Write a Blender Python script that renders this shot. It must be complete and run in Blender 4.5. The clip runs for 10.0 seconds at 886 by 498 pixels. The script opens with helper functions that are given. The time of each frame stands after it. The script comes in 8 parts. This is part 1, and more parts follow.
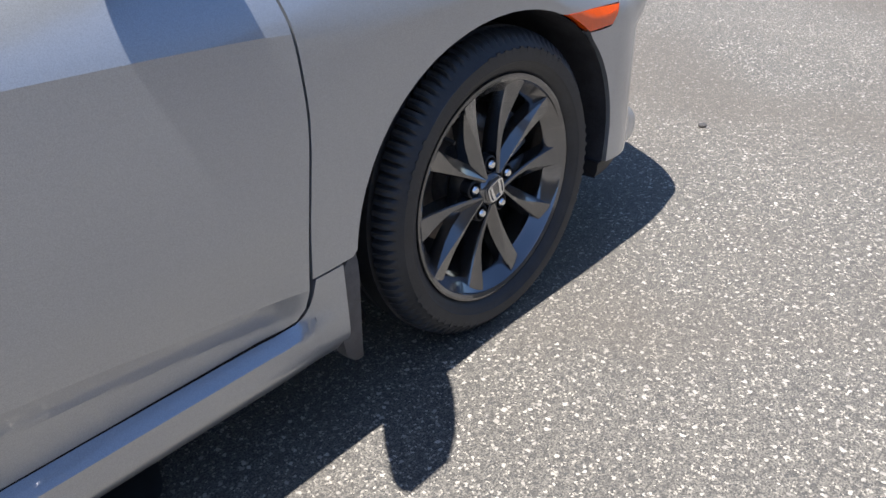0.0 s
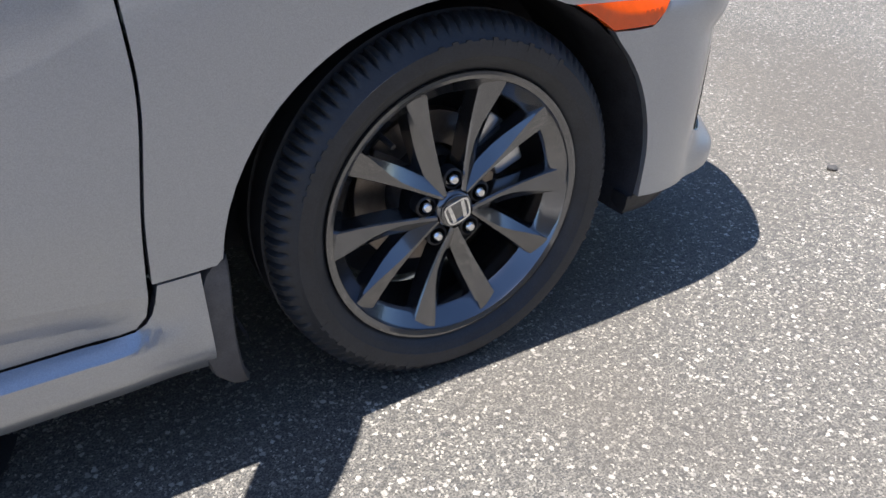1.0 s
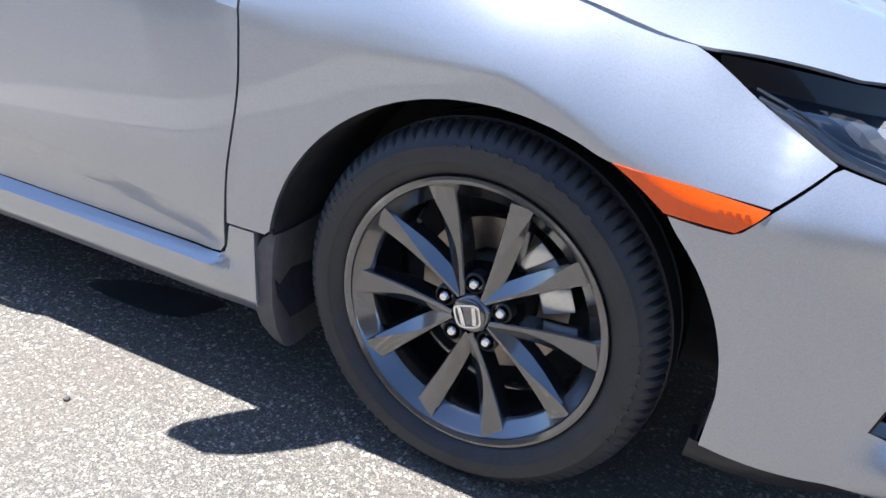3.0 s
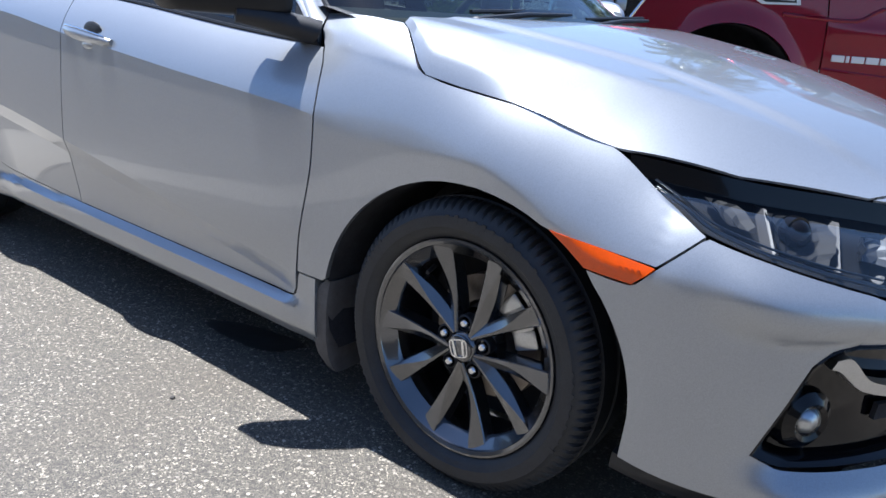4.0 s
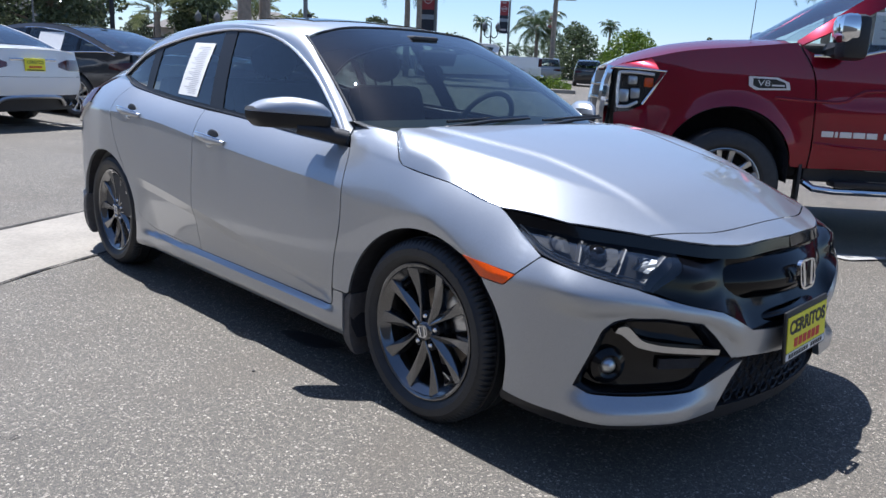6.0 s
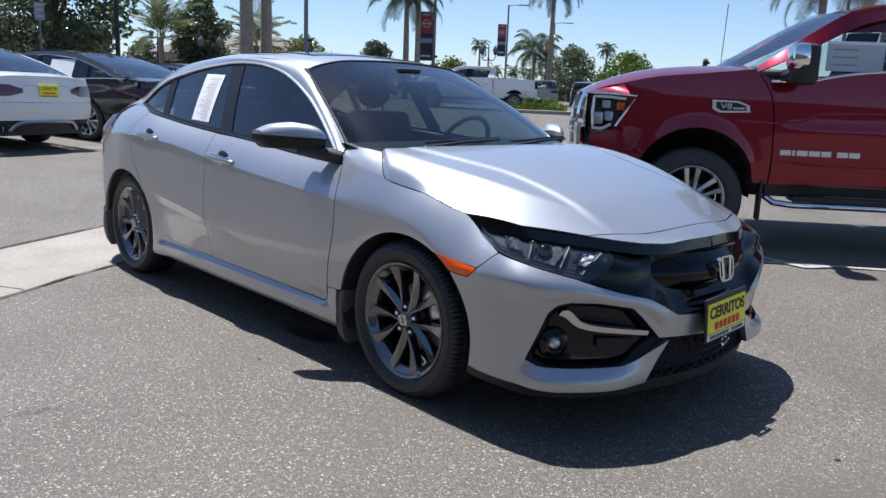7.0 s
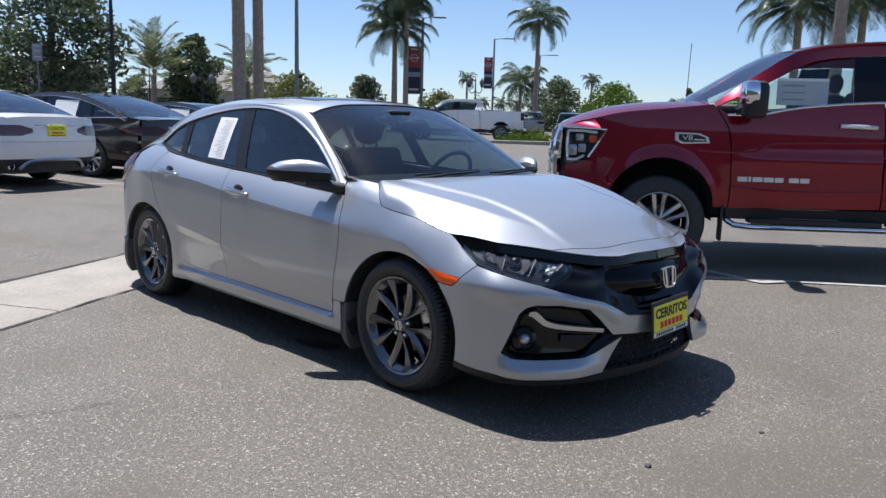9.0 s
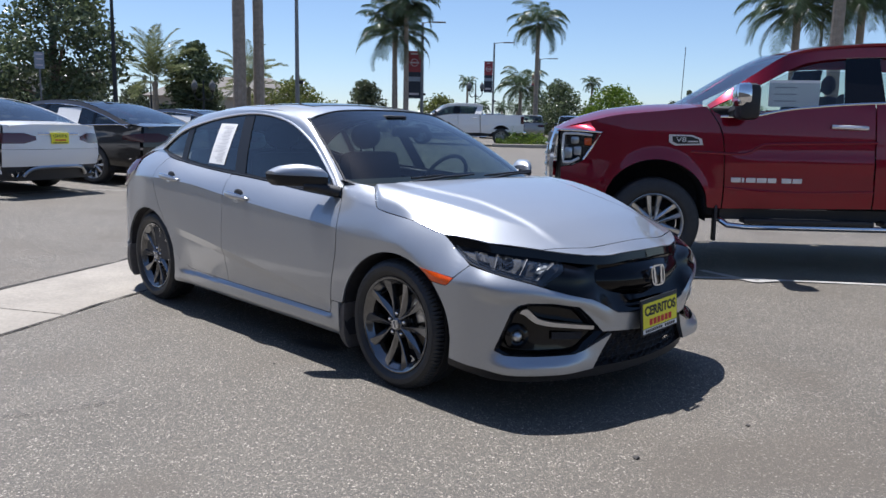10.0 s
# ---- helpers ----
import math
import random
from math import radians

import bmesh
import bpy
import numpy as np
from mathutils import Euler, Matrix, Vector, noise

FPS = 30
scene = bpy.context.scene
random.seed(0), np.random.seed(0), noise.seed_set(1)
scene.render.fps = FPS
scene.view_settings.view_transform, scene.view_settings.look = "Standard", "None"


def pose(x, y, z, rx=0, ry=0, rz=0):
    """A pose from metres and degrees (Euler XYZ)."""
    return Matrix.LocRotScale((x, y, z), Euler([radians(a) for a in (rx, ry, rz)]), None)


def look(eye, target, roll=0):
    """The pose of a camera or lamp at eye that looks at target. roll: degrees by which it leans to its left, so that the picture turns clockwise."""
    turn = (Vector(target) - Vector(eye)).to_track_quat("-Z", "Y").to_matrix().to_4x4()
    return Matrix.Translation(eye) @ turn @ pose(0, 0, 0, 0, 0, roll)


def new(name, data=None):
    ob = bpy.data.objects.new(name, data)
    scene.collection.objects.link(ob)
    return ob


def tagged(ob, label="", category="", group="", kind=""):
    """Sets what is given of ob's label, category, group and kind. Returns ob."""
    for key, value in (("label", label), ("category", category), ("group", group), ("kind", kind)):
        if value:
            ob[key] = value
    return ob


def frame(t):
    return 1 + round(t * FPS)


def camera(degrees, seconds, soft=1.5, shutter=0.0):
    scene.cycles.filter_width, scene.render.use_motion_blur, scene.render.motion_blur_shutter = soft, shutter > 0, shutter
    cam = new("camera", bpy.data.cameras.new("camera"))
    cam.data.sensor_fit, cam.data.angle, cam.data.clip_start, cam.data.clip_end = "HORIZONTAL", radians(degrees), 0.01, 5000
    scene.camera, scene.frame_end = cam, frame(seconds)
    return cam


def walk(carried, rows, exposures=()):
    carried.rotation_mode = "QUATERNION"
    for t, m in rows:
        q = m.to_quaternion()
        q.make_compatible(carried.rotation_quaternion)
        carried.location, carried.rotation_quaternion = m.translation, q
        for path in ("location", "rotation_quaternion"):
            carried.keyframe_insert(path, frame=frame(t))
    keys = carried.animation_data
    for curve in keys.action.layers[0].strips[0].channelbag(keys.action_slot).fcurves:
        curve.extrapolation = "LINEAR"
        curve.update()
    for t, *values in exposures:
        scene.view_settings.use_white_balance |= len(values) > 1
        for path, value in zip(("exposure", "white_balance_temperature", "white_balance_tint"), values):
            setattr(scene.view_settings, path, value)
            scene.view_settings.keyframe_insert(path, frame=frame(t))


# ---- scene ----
cam = camera(58.9, 10.0)
PATH = [
    (0, (-1.1103, -1.7774, 1.0402), (0.1271, -0.5873, 0.0138), -2.93),
    (0.5, (-0.8541, -1.8715, 1.0041), (0.2072, -0.5258, -0.0268), -4.18),
    (1, (-0.5930, -1.8332, 0.9516), (0.2632, -0.3678, -0.1069), -0.75),
    (1.5, (-0.3189, -1.7266, 0.9460), (0.1656, -0.1540, -0.1904), 2.40),
    (2, (0.0121, -1.7648, 0.8961), (-0.0871, -0.0275, -0.0897), 2.71),
    (2.5, (0.1983, -1.8533, 0.8905), (-0.2657, -0.1250, -0.0034), 4.65),
    (2.7, (0.2951, -1.8800, 0.9141), (-0.3150, -0.1837, 0.0462), 4.86),
    (3.8, (0.8338, -2.0132, 0.9775), (-0.3071, -0.5007, 0.3346), 4.44),
    (4, (0.9027, -2.0960, 1.0095), (-0.2774, -0.5949, 0.4150), 4.37),
    (4.5, (1.1160, -2.1553, 1.0658), (-0.1630, -0.7204, 0.5156), 3.64),
    (5, (1.4200, -2.2603, 1.1114), (0.0680, -0.8762, 0.6074), 3.09),
    (5.5, (1.6450, -2.4651, 1.1624), (0.2580, -1.1021, 0.6940), 2.78),
    (6.8, (2.2330, -2.7951, 1.2055), (0.8190, -1.4384, 0.8072), 2.37),
    (7, (2.2990, -2.8709, 1.2174), (0.8850, -1.5109, 0.8300), 2.27),
    (7.5, (2.4410, -2.9763, 1.2409), (1.0290, -1.6068, 0.8764), 2.18),
    (8, (2.6020, -3.0312, 1.2443), (1.1940, -1.6532, 0.9035), 1.99),
    (8.5, (2.6800, -3.1391, 1.2529), (1.2710, -1.7565, 0.9310), 1.79),
    (9, (2.7270, -3.2660, 1.2590), (1.3180, -1.8811, 0.9491), 1.49),
    (9.5, (2.7910, -3.3030, 1.2569), (1.3800, -1.9190, 0.9530), 1.19),
    (10, (2.8260, -3.3109, 1.2601), (1.4120, -1.9289, 0.9603), 0.99),
]
EXPOSURES = [(0, 1.34, 6000, 12), (1, 1.48, 5950, 12), (1.5, 1.98, 6050, 11), (2, 2.70, 6450, 12), (2.7, 2.24, 6050, 12), (3.8, 1.38, 5800, 11), (4.5, 1.14, 5750, 10), (5.5, 0.97, 5750, 11), (7, 0.79, 5950, 13), (10, 0.73, 5980, 13)]
walk(cam, [(t, look(eye, target, roll)) for t, eye, target, roll in PATH], EXPOSURES)

# ---- sky and sun ----
SUN_FROM = Vector((-0.360, 0.032, 0.932)).normalized()
world = bpy.data.worlds.new("sky")
scene.world = world
world.use_nodes = True
wn, wl = world.node_tree.nodes, world.node_tree.links
sky = wn.new("ShaderNodeTexSky")
sky.sky_type, sky.sun_disc = "NISHITA", False
sky.sun_elevation, sky.sun_rotation = math.asin(SUN_FROM.z), math.atan2(SUN_FROM.x, SUN_FROM.y)
sky.altitude, sky.air_density, sky.dust_density, sky.ozone_density = 20, 0.85, 0.35, 3.0
wl.new(sky.outputs["Color"], wn["Background"].inputs["Color"])
wn["Background"].inputs["Strength"].default_value = 0.077
sun = new("sun", bpy.data.lights.new("sun", "SUN"))
sun.data.energy, sun.data.angle, sun.data.color = 4.6, radians(0.53), (1.0, 0.955, 0.89)
sun.matrix_world = look((0, 0, 60), Vector((0, 0, 60)) - SUN_FROM)

# ---- materials ----
def principled(name, color, rough=0.5, metal=0.0, coat=0.0, spec=0.5, vary=0.0, scale=20.0, bump=0.0, bump_scale=200.0, vary_rough=0.0):
    """A plain surface with fine variation of colour, gloss and relief at real size."""
    m = bpy.data.materials.new(name)
    m.use_nodes = True
    n, l = m.node_tree.nodes, m.node_tree.links
    b = n["Principled BSDF"]
    b.inputs["Base Color"].default_value = (*color, 1)
    b.inputs["Roughness"].default_value, b.inputs["Metallic"].default_value = rough, metal
    b.inputs["Coat Weight"].default_value, b.inputs["Coat Roughness"].default_value = coat, 0.03
    b.inputs["Specular IOR Level"].default_value = spec
    at = n.new("ShaderNodeTexCoord")
    if vary > 0:
        t1, t2, mix = n.new("ShaderNodeTexNoise"), n.new("ShaderNodeTexNoise"), n.new("ShaderNodeMix")
        t1.inputs["Scale"].default_value, t2.inputs["Scale"].default_value = scale, scale * 14
        t1.inputs["Detail"].default_value = 6
        l.new(at.outputs["Object"], t1.inputs["Vector"]), l.new(at.outputs["Object"], t2.inputs["Vector"])
        add = n.new("ShaderNodeMath")
        add.operation = "ADD"
        l.new(t1.outputs["Fac"], add.inputs[0]), l.new(t2.outputs["Fac"], add.inputs[1])
        span = n.new("ShaderNodeMapRange")
        span.inputs[1].default_value, span.inputs[2].default_value = 0.7, 1.3
        l.new(add.outputs[0], span.inputs[0])
        mix.data_type = "RGBA"
        mix.inputs[6].default_value = (*[c * (1 - vary) for c in color], 1)
        mix.inputs[7].default_value = (*[min(1, c * (1 + vary)) for c in color], 1)
        l.new(span.outputs[0], mix.inputs[0]), l.new(mix.outputs[2], b.inputs["Base Color"])
        if vary_rough > 0:
            rr = n.new("ShaderNodeMapRange")
            rr.inputs[3].default_value, rr.inputs[4].default_value = max(0, rough - vary_rough), min(1, rough + vary_rough)
            l.new(t1.outputs["Fac"], rr.inputs[0]), l.new(rr.outputs[0], b.inputs["Roughness"])
    if bump > 0:
        t3, bp = n.new("ShaderNodeTexNoise"), n.new("ShaderNodeBump")
        t3.inputs["Scale"].default_value, t3.inputs["Detail"].default_value = bump_scale, 3
        bp.inputs["Strength"].default_value, bp.inputs["Distance"].default_value = bump, 0.002
        l.new(at.outputs["Object"], t3.inputs["Vector"]), l.new(t3.outputs["Fac"], bp.inputs["Height"])
        l.new(bp.outputs["Normal"], b.inputs["Normal"])
    return m


def car_paint(name, color, flake=0.12, metal=0.62, rough=0.34):
    """Metallic paint: flakes under a clear coat, with a little dust."""
    m = principled(name, color, rough, metal, 1.0, 0.15)
    n, l = m.node_tree.nodes, m.node_tree.links
    b = n["Principled BSDF"]
    at, vor, mix, dust = n.new("ShaderNodeTexCoord"), n.new("ShaderNodeTexVoronoi"), n.new("ShaderNodeMix"), n.new("ShaderNodeTexNoise")
    vor.inputs["Scale"].default_value, dust.inputs["Scale"].default_value, dust.inputs["Detail"].default_value = 900, 3.0, 7
    l.new(at.outputs["Object"], vor.inputs["Vector"]), l.new(at.outputs["Object"], dust.inputs["Vector"])
    mix.data_type = "RGBA"
    mix.inputs[6].default_value = (*[c * (1 - flake) for c in color], 1)
    mix.inputs[7].default_value = (*[min(1, c * (1 + flake)) for c in color], 1)
    l.new(vor.outputs["Color"], mix.inputs[0]), l.new(mix.outputs[2], b.inputs["Base Color"])
    rr = n.new("ShaderNodeMapRange")
    rr.inputs[3].default_value, rr.inputs[4].default_value = 0.012, 0.05
    l.new(dust.outputs["Fac"], rr.inputs[0]), l.new(rr.outputs[0], b.inputs["Coat Roughness"])
    return m


def pane_glass(name, tint, gloss=1.0, floor=0.075, steep=4.0):
    """Thin car glass: a tinted pane that lets the view through and mirrors by angle."""
    m = bpy.data.materials.new(name)
    m.use_nodes = True
    n, l = m.node_tree.nodes, m.node_tree.links
    n.remove(n["Principled BSDF"])
    clear, shine, mix, edge, power, span = (n.new("ShaderNodeBsdfTransparent"), n.new("ShaderNodeBsdfGlossy"), n.new("ShaderNodeMixShader"),
                                            n.new("ShaderNodeLayerWeight"), n.new("ShaderNodeMath"), n.new("ShaderNodeMapRange"))
    clear.inputs["Color"].default_value = (*tint, 1)
    shine.inputs["Roughness"].default_value, shine.inputs["Color"].default_value = 0.0, (gloss, gloss, gloss, 1)
    edge.inputs["Blend"].default_value = 0.5
    power.operation, power.inputs[1].default_value = "POWER", steep
    span.inputs[3].default_value, span.inputs[4].default_value = floor, 0.95
    l.new(edge.outputs["Facing"], power.inputs[0]), l.new(power.outputs[0], span.inputs[0]), l.new(span.outputs[0], mix.inputs[0])
    l.new(clear.outputs[0], mix.inputs[1]), l.new(shine.outputs[0], mix.inputs[2])
    l.new(mix.outputs[0], n["Material Output"].inputs["Surface"])
    return m


def asphalt_material():
    """Old asphalt: bleached binder, pale and dark stones, broad stains, fine cracks."""
    m = bpy.data.materials.new("asphalt")
    m.use_nodes = True
    n, l = m.node_tree.nodes, m.node_tree.links
    b = n["Principled BSDF"]
    at = n.new("ShaderNodeTexCoord")

    def noise_tex(scale, detail=5):
        t = n.new("ShaderNodeTexNoise")
        t.inputs["Scale"].default_value, t.inputs["Detail"].default_value = scale, detail
        l.new(at.outputs["Object"], t.inputs["Vector"])
        return t.outputs["Fac"]

    def ramp(src, a, c, lo=0.0, hi=1.0):
        r = n.new("ShaderNodeMapRange")
        r.inputs[1].default_value, r.inputs[2].default_value, r.inputs[3].default_value, r.inputs[4].default_value = a, c, lo, hi
        l.new(src, r.inputs[0])
        return r.outputs[0]

    def blend(fac, c1, c2):
        x = n.new("ShaderNodeMix")
        x.data_type = "RGBA"
        l.new(fac, x.inputs[0])
        for slot, c in ((6, c1), (7, c2)):
            if isinstance(c, tuple):
                x.inputs[slot].default_value = (*c, 1)
            else:
                l.new(c, x.inputs[slot])
        return x.outputs[2]

    def times(a, c):
        x = n.new("ShaderNodeMath")
        x.operation = "MULTIPLY"
        l.new(a, x.inputs[0])
        if isinstance(c, float):
            x.inputs[1].default_value = c
        else:
            l.new(c, x.inputs[1])
        return x.outputs[0]

    def stones(scale, share):
        v = n.new("ShaderNodeTexVoronoi")
        v.inputs["Scale"].default_value = scale
        warp = n.new("ShaderNodeMix")
        warp.data_type = "VECTOR"
        nz = n.new("ShaderNodeTexNoise")
        nz.inputs["Scale"].default_value = scale * 1.3
        l.new(at.outputs["Object"], nz.inputs["Vector"])
        warp.inputs[0].default_value = 0.012
        l.new(at.outputs["Object"], warp.inputs[4]), l.new(nz.outputs["Color"], warp.inputs[5])
        l.new(warp.outputs[1], v.inputs["Vector"])
        sep = n.new("ShaderNodeSeparateColor")
        l.new(v.outputs["Color"], sep.inputs[0])
        pick = ramp(sep.outputs[0], 1 - share - 0.01, 1 - share + 0.01)
        core = ramp(v.outputs["Distance"], 0.47, 0.39)
        return times(pick, core), sep.outputs[1]

    base = blend(ramp(noise_tex(1.1, 6), 0.32, 0.70), (0.150, 0.132, 0.105), (0.248, 0.218, 0.174))
    base = blend(ramp(noise_tex(0.35, 4), 0.35, 0.68), base, (0.195, 0.175, 0.144))
    base = blend(ramp(noise_tex(260, 4), 0.42, 0.62, 0.0, 0.95), base, (0.044, 0.040, 0.034))
    base = blend(ramp(noise_tex(75, 3), 0.48, 0.64, 0.0, 0.65), base, (0.050, 0.046, 0.040))
    dark, _ = stones(165, 0.34)
    base = blend(times(dark, 0.85), base, (0.050, 0.048, 0.045))
    mid, tone = stones(150, 0.30)
    base = blend(times(mid, 0.85), base, blend(tone, (0.56, 0.495, 0.395), (0.25, 0.224, 0.182)))
    big, tone2 = stones(92, 0.10)
    base = blend(times(big, 0.9), base, blend(tone2, (0.58, 0.52, 0.43), (0.28, 0.25, 0.21)))
    base = blend(ramp(noise_tex(0.85, 7), 0.48, 0.64, 0.0, 0.55), base, (0.105, 0.088, 0.068))
    spots = noise_tex(2.6, 3)
    base = blend(ramp(spots, 0.66, 0.74, 0.0, 0.35), base, (0.075, 0.070, 0.062))
    l.new(base, b.inputs["Base Color"])
    b.inputs["Roughness"].default_value = 0.62
    rough = ramp(big, 0, 1, 0.66, 0.45)
    l.new(rough, b.inputs["Roughness"])
    b.inputs["Specular IOR Level"].default_value = 0.35
    h = n.new("ShaderNodeMath")
    h.operation = "ADD"
    l.new(noise_tex(190, 4), h.inputs[0]), l.new(times(mid, 0.5), h.inputs[1])
    h2 = n.new("ShaderNodeMath")
    h2.operation = "ADD"
    l.new(h.outputs[0], h2.inputs[0]), l.new(times(big, 0.6), h2.inputs[1])
    bp = n.new("ShaderNodeBump")
    bp.inputs["Strength"].default_value, bp.inputs["Distance"].default_value = 0.75, 0.004
    l.new(h2.outputs[0], bp.inputs["Height"]), l.new(bp.outputs["Normal"], b.inputs["Normal"])
    return m


SILVER = car_paint("silver_paint", (0.412, 0.430, 0.454), 0.12, 0.74, 0.40)
RED = car_paint("red_paint", (0.215, 0.002, 0.016), 0.25, 0.62, 0.30)
WHITE = car_paint("white_paint", (0.80, 0.80, 0.79), 0.02, 0.0, 0.4)
GUNMETAL = car_paint("dark_grey_paint", (0.040, 0.038, 0.036), 0.2, 0.6, 0.35)
DARK_BLUE = car_paint("dark_blue_paint", (0.020, 0.028, 0.045), 0.2, 0.5, 0.35)
MAROON = car_paint("maroon_paint", (0.16, 0.012, 0.016), 0.2, 0.4, 0.35)
GREY_PAINT = car_paint("grey_paint", (0.22, 0.225, 0.235), 0.12, 0.7, 0.36)
TRIM = principled("black_trim", (0.018, 0.018, 0.020), 0.50, vary=0.25, scale=30, bump=0.15, bump_scale=900)
GRILLE_BLACK = principled("grille_black", (0.003, 0.003, 0.004), 0.12, coat=0.2, spec=0.12)
PIANO = principled("gloss_black", (0.004, 0.004, 0.005), 0.12, coat=0.35, spec=0.2)
LINER = principled("arch_liner_felt", (0.040, 0.040, 0.044), 0.95, spec=0.1, vary=0.3, scale=25, bump=0.4, bump_scale=500)
FLAP = principled("mudflap_rubber", (0.095, 0.090, 0.088), 0.60, vary=0.25, scale=40, bump=0.2, bump_scale=700)
RUBBER = principled("tyre_rubber", (0.026, 0.027, 0.029), 0.55, vary=0.30, scale=25, bump=0.12, bump_scale=1200, vary_rough=0.06)
RIM = principled("dark_grey_wheel", (0.150, 0.152, 0.158), 0.16, 0.92, 0.9, vary=0.08, scale=30)
BARREL = principled("wheel_barrel", (0.030, 0.031, 0.034), 0.45, 0.5, vary=0.2)
CHROME = principled("chrome", (0.80, 0.81, 0.82), 0.08, 1.0)
SATIN = principled("satin_metal", (0.55, 0.56, 0.57), 0.28, 1.0, vary=0.08)
STEEL = principled("brake_steel", (0.34, 0.30, 0.26), 0.38, 0.9, vary=0.2, scale=60)
RUST = principled("cast_iron", (0.14, 0.125, 0.115), 0.6, 0.5, vary=0.3, scale=80)
AMBER = principled("amber_lens", (0.86, 0.095, 0.002), 0.20, coat=0.5, spec=0.4, vary=0.10, scale=60)
RED_LENS = principled("red_lens", (0.045, 0.003, 0.004), 0.15, coat=0.3, spec=0.3)
LAMP_DARK = principled("lamp_housing", (0.012, 0.013, 0.015), 0.55, 0.0, spec=0.12, vary=0.3, scale=40)
LAMP_MIRROR = principled("lamp_reflector_metal", (0.085, 0.09, 0.095), 0.30, 1.0, vary=0.15, scale=60)
CLEAR = pane_glass("clear_lens", (0.93, 0.95, 0.97))
GLASS = pane_glass("car_glass", (0.44, 0.54, 0.53), 0.9, 0.08, 3.8)
SCREEN = pane_glass("windscreen_glass", (0.40, 0.48, 0.47), 0.85, 0.07, 3.3)
TRUCK_GLASS = pane_glass("pale_green_glass", (0.76, 0.82, 0.80), 0.9, 0.08, 3.8)
BRIGHT = principled("bright_badge_metal", (0.78, 0.78, 0.79), 0.30, 0.55)
FRAME = principled("satin_black", (0.012, 0.012, 0.013), 0.42, spec=0.35, vary=0.1)
TINTED = pane_glass("tinted_glass", (0.32, 0.40, 0.40), 0.9, 0.085, 3.8)
CABIN = principled("cabin_plastic", (0.040, 0.040, 0.042), 0.7, vary=0.2, scale=20, bump=0.2)
SEAT = principled("seat_cloth", (0.040, 0.040, 0.043), 0.9, vary=0.25, scale=60, bump=0.3, bump_scale=800)
DASH = principled("dashboard_plastic", (0.030, 0.031, 0.033), 0.55, vary=0.15, scale=20, bump=0.15)
PAPER = principled("white_paper", (0.82, 0.82, 0.81), 0.6, vary=0.04, scale=15)
INK = principled("grey_print", (0.42, 0.42, 0.43), 0.7)
YELLOW = principled("yellow_card", (0.88, 0.80, 0.035), 0.45, vary=0.05)
INK_BLACK = principled("black_print", (0.015, 0.015, 0.015), 0.5)
INK_RED = principled("red_print", (0.62, 0.03, 0.02), 0.5)
ASPHALT = asphalt_material()
CONCRETE = principled("concrete", (0.285, 0.258, 0.218), 0.85, vary=0.16, scale=3, bump=0.5, bump_scale=260)
LINE_PAINT = principled("worn_white_line", (0.36, 0.35, 0.325), 0.7, vary=0.25, scale=9, bump=0.4, bump_scale=250)
BARK = principled("bark", (0.19, 0.15, 0.115), 0.9, vary=0.35, scale=8, bump=0.8, bump_scale=60)
PALM_BARK = principled("palm_bark", (0.30, 0.25, 0.20), 0.9, vary=0.3, scale=6, bump=0.8, bump_scale=40)
POLE = principled("pole_paint", (0.20, 0.205, 0.21), 0.5, 0.4, vary=0.15, scale=5)
POLE_DARK = principled("dark_iron", (0.025, 0.027, 0.028), 0.5, 0.3, vary=0.2)
STUCCO = principled("stucco", (0.44, 0.38, 0.31), 0.9, vary=0.1, scale=2, bump=0.4, bump_scale=80)
ROOFING = principled("roofing", (0.16, 0.145, 0.13), 0.85, vary=0.25, scale=4, bump=0.4, bump_scale=40)

# ---- curves and the silver car's skin ----
def curve(xs, ys, x):
    """A smooth curve through (xs, ys) that does not overshoot."""
    n = len(xs)
    if x <= xs[0]:
        return ys[0]
    if x >= xs[-1]:
        return ys[-1]
    d = [(ys[i + 1] - ys[i]) / (xs[i + 1] - xs[i]) for i in range(n - 1)]
    m = [d[0]] + [0 if d[i - 1] * d[i] <= 0 else 2 * d[i - 1] * d[i] / (d[i - 1] + d[i]) for i in range(1, n - 1)] + [d[-1]]
    i = max(j for j in range(n - 1) if xs[j] <= x)
    h = xs[i + 1] - xs[i]
    s = (x - xs[i]) / h
    return ((1 + 2 * s) * (1 - s) ** 2 * ys[i] + s * (1 - s) ** 2 * h * m[i]
            + s * s * (3 - 2 * s) * ys[i + 1] + s * s * (s - 1) * h * m[i + 1])


def ease(a, b, x):
    s = min(1.0, max(0.0, (x - a) / (b - a)))
    return s * s * (3 - 2 * s)


HUB_Z, AXLE_R = 0.318, -2.70          # wheel centres; the front axle is x = 0, the nose points to +x
NOSE_X, TAIL_X = 0.40, -3.02          # where the flanks turn into the bumpers


def crease_z(x):
    return curve((-3.3, -2.6, -2.1, -1.64, -1.0, -0.5, -0.3, 0.0, 0.1, 0.2, 0.32, 0.6),
                 (0.90, 0.895, 0.88, 0.838, 0.787, 0.752, 0.722, 0.722, 0.695, 0.645, 0.60, 0.58), x)


def belt_z(x):
    return curve((-3.3, -2.64, -2.33, -2.0, -1.64, -1.34, -0.87, -0.55, -0.2, 0.08, 0.175, 0.275, 0.37, 0.46, 0.6),
                 (1.07, 1.06, 1.01, 0.982, 0.963, 0.946, 0.912, 0.90, 0.866, 0.830, 0.809, 0.780, 0.72, 0.668, 0.64), x)


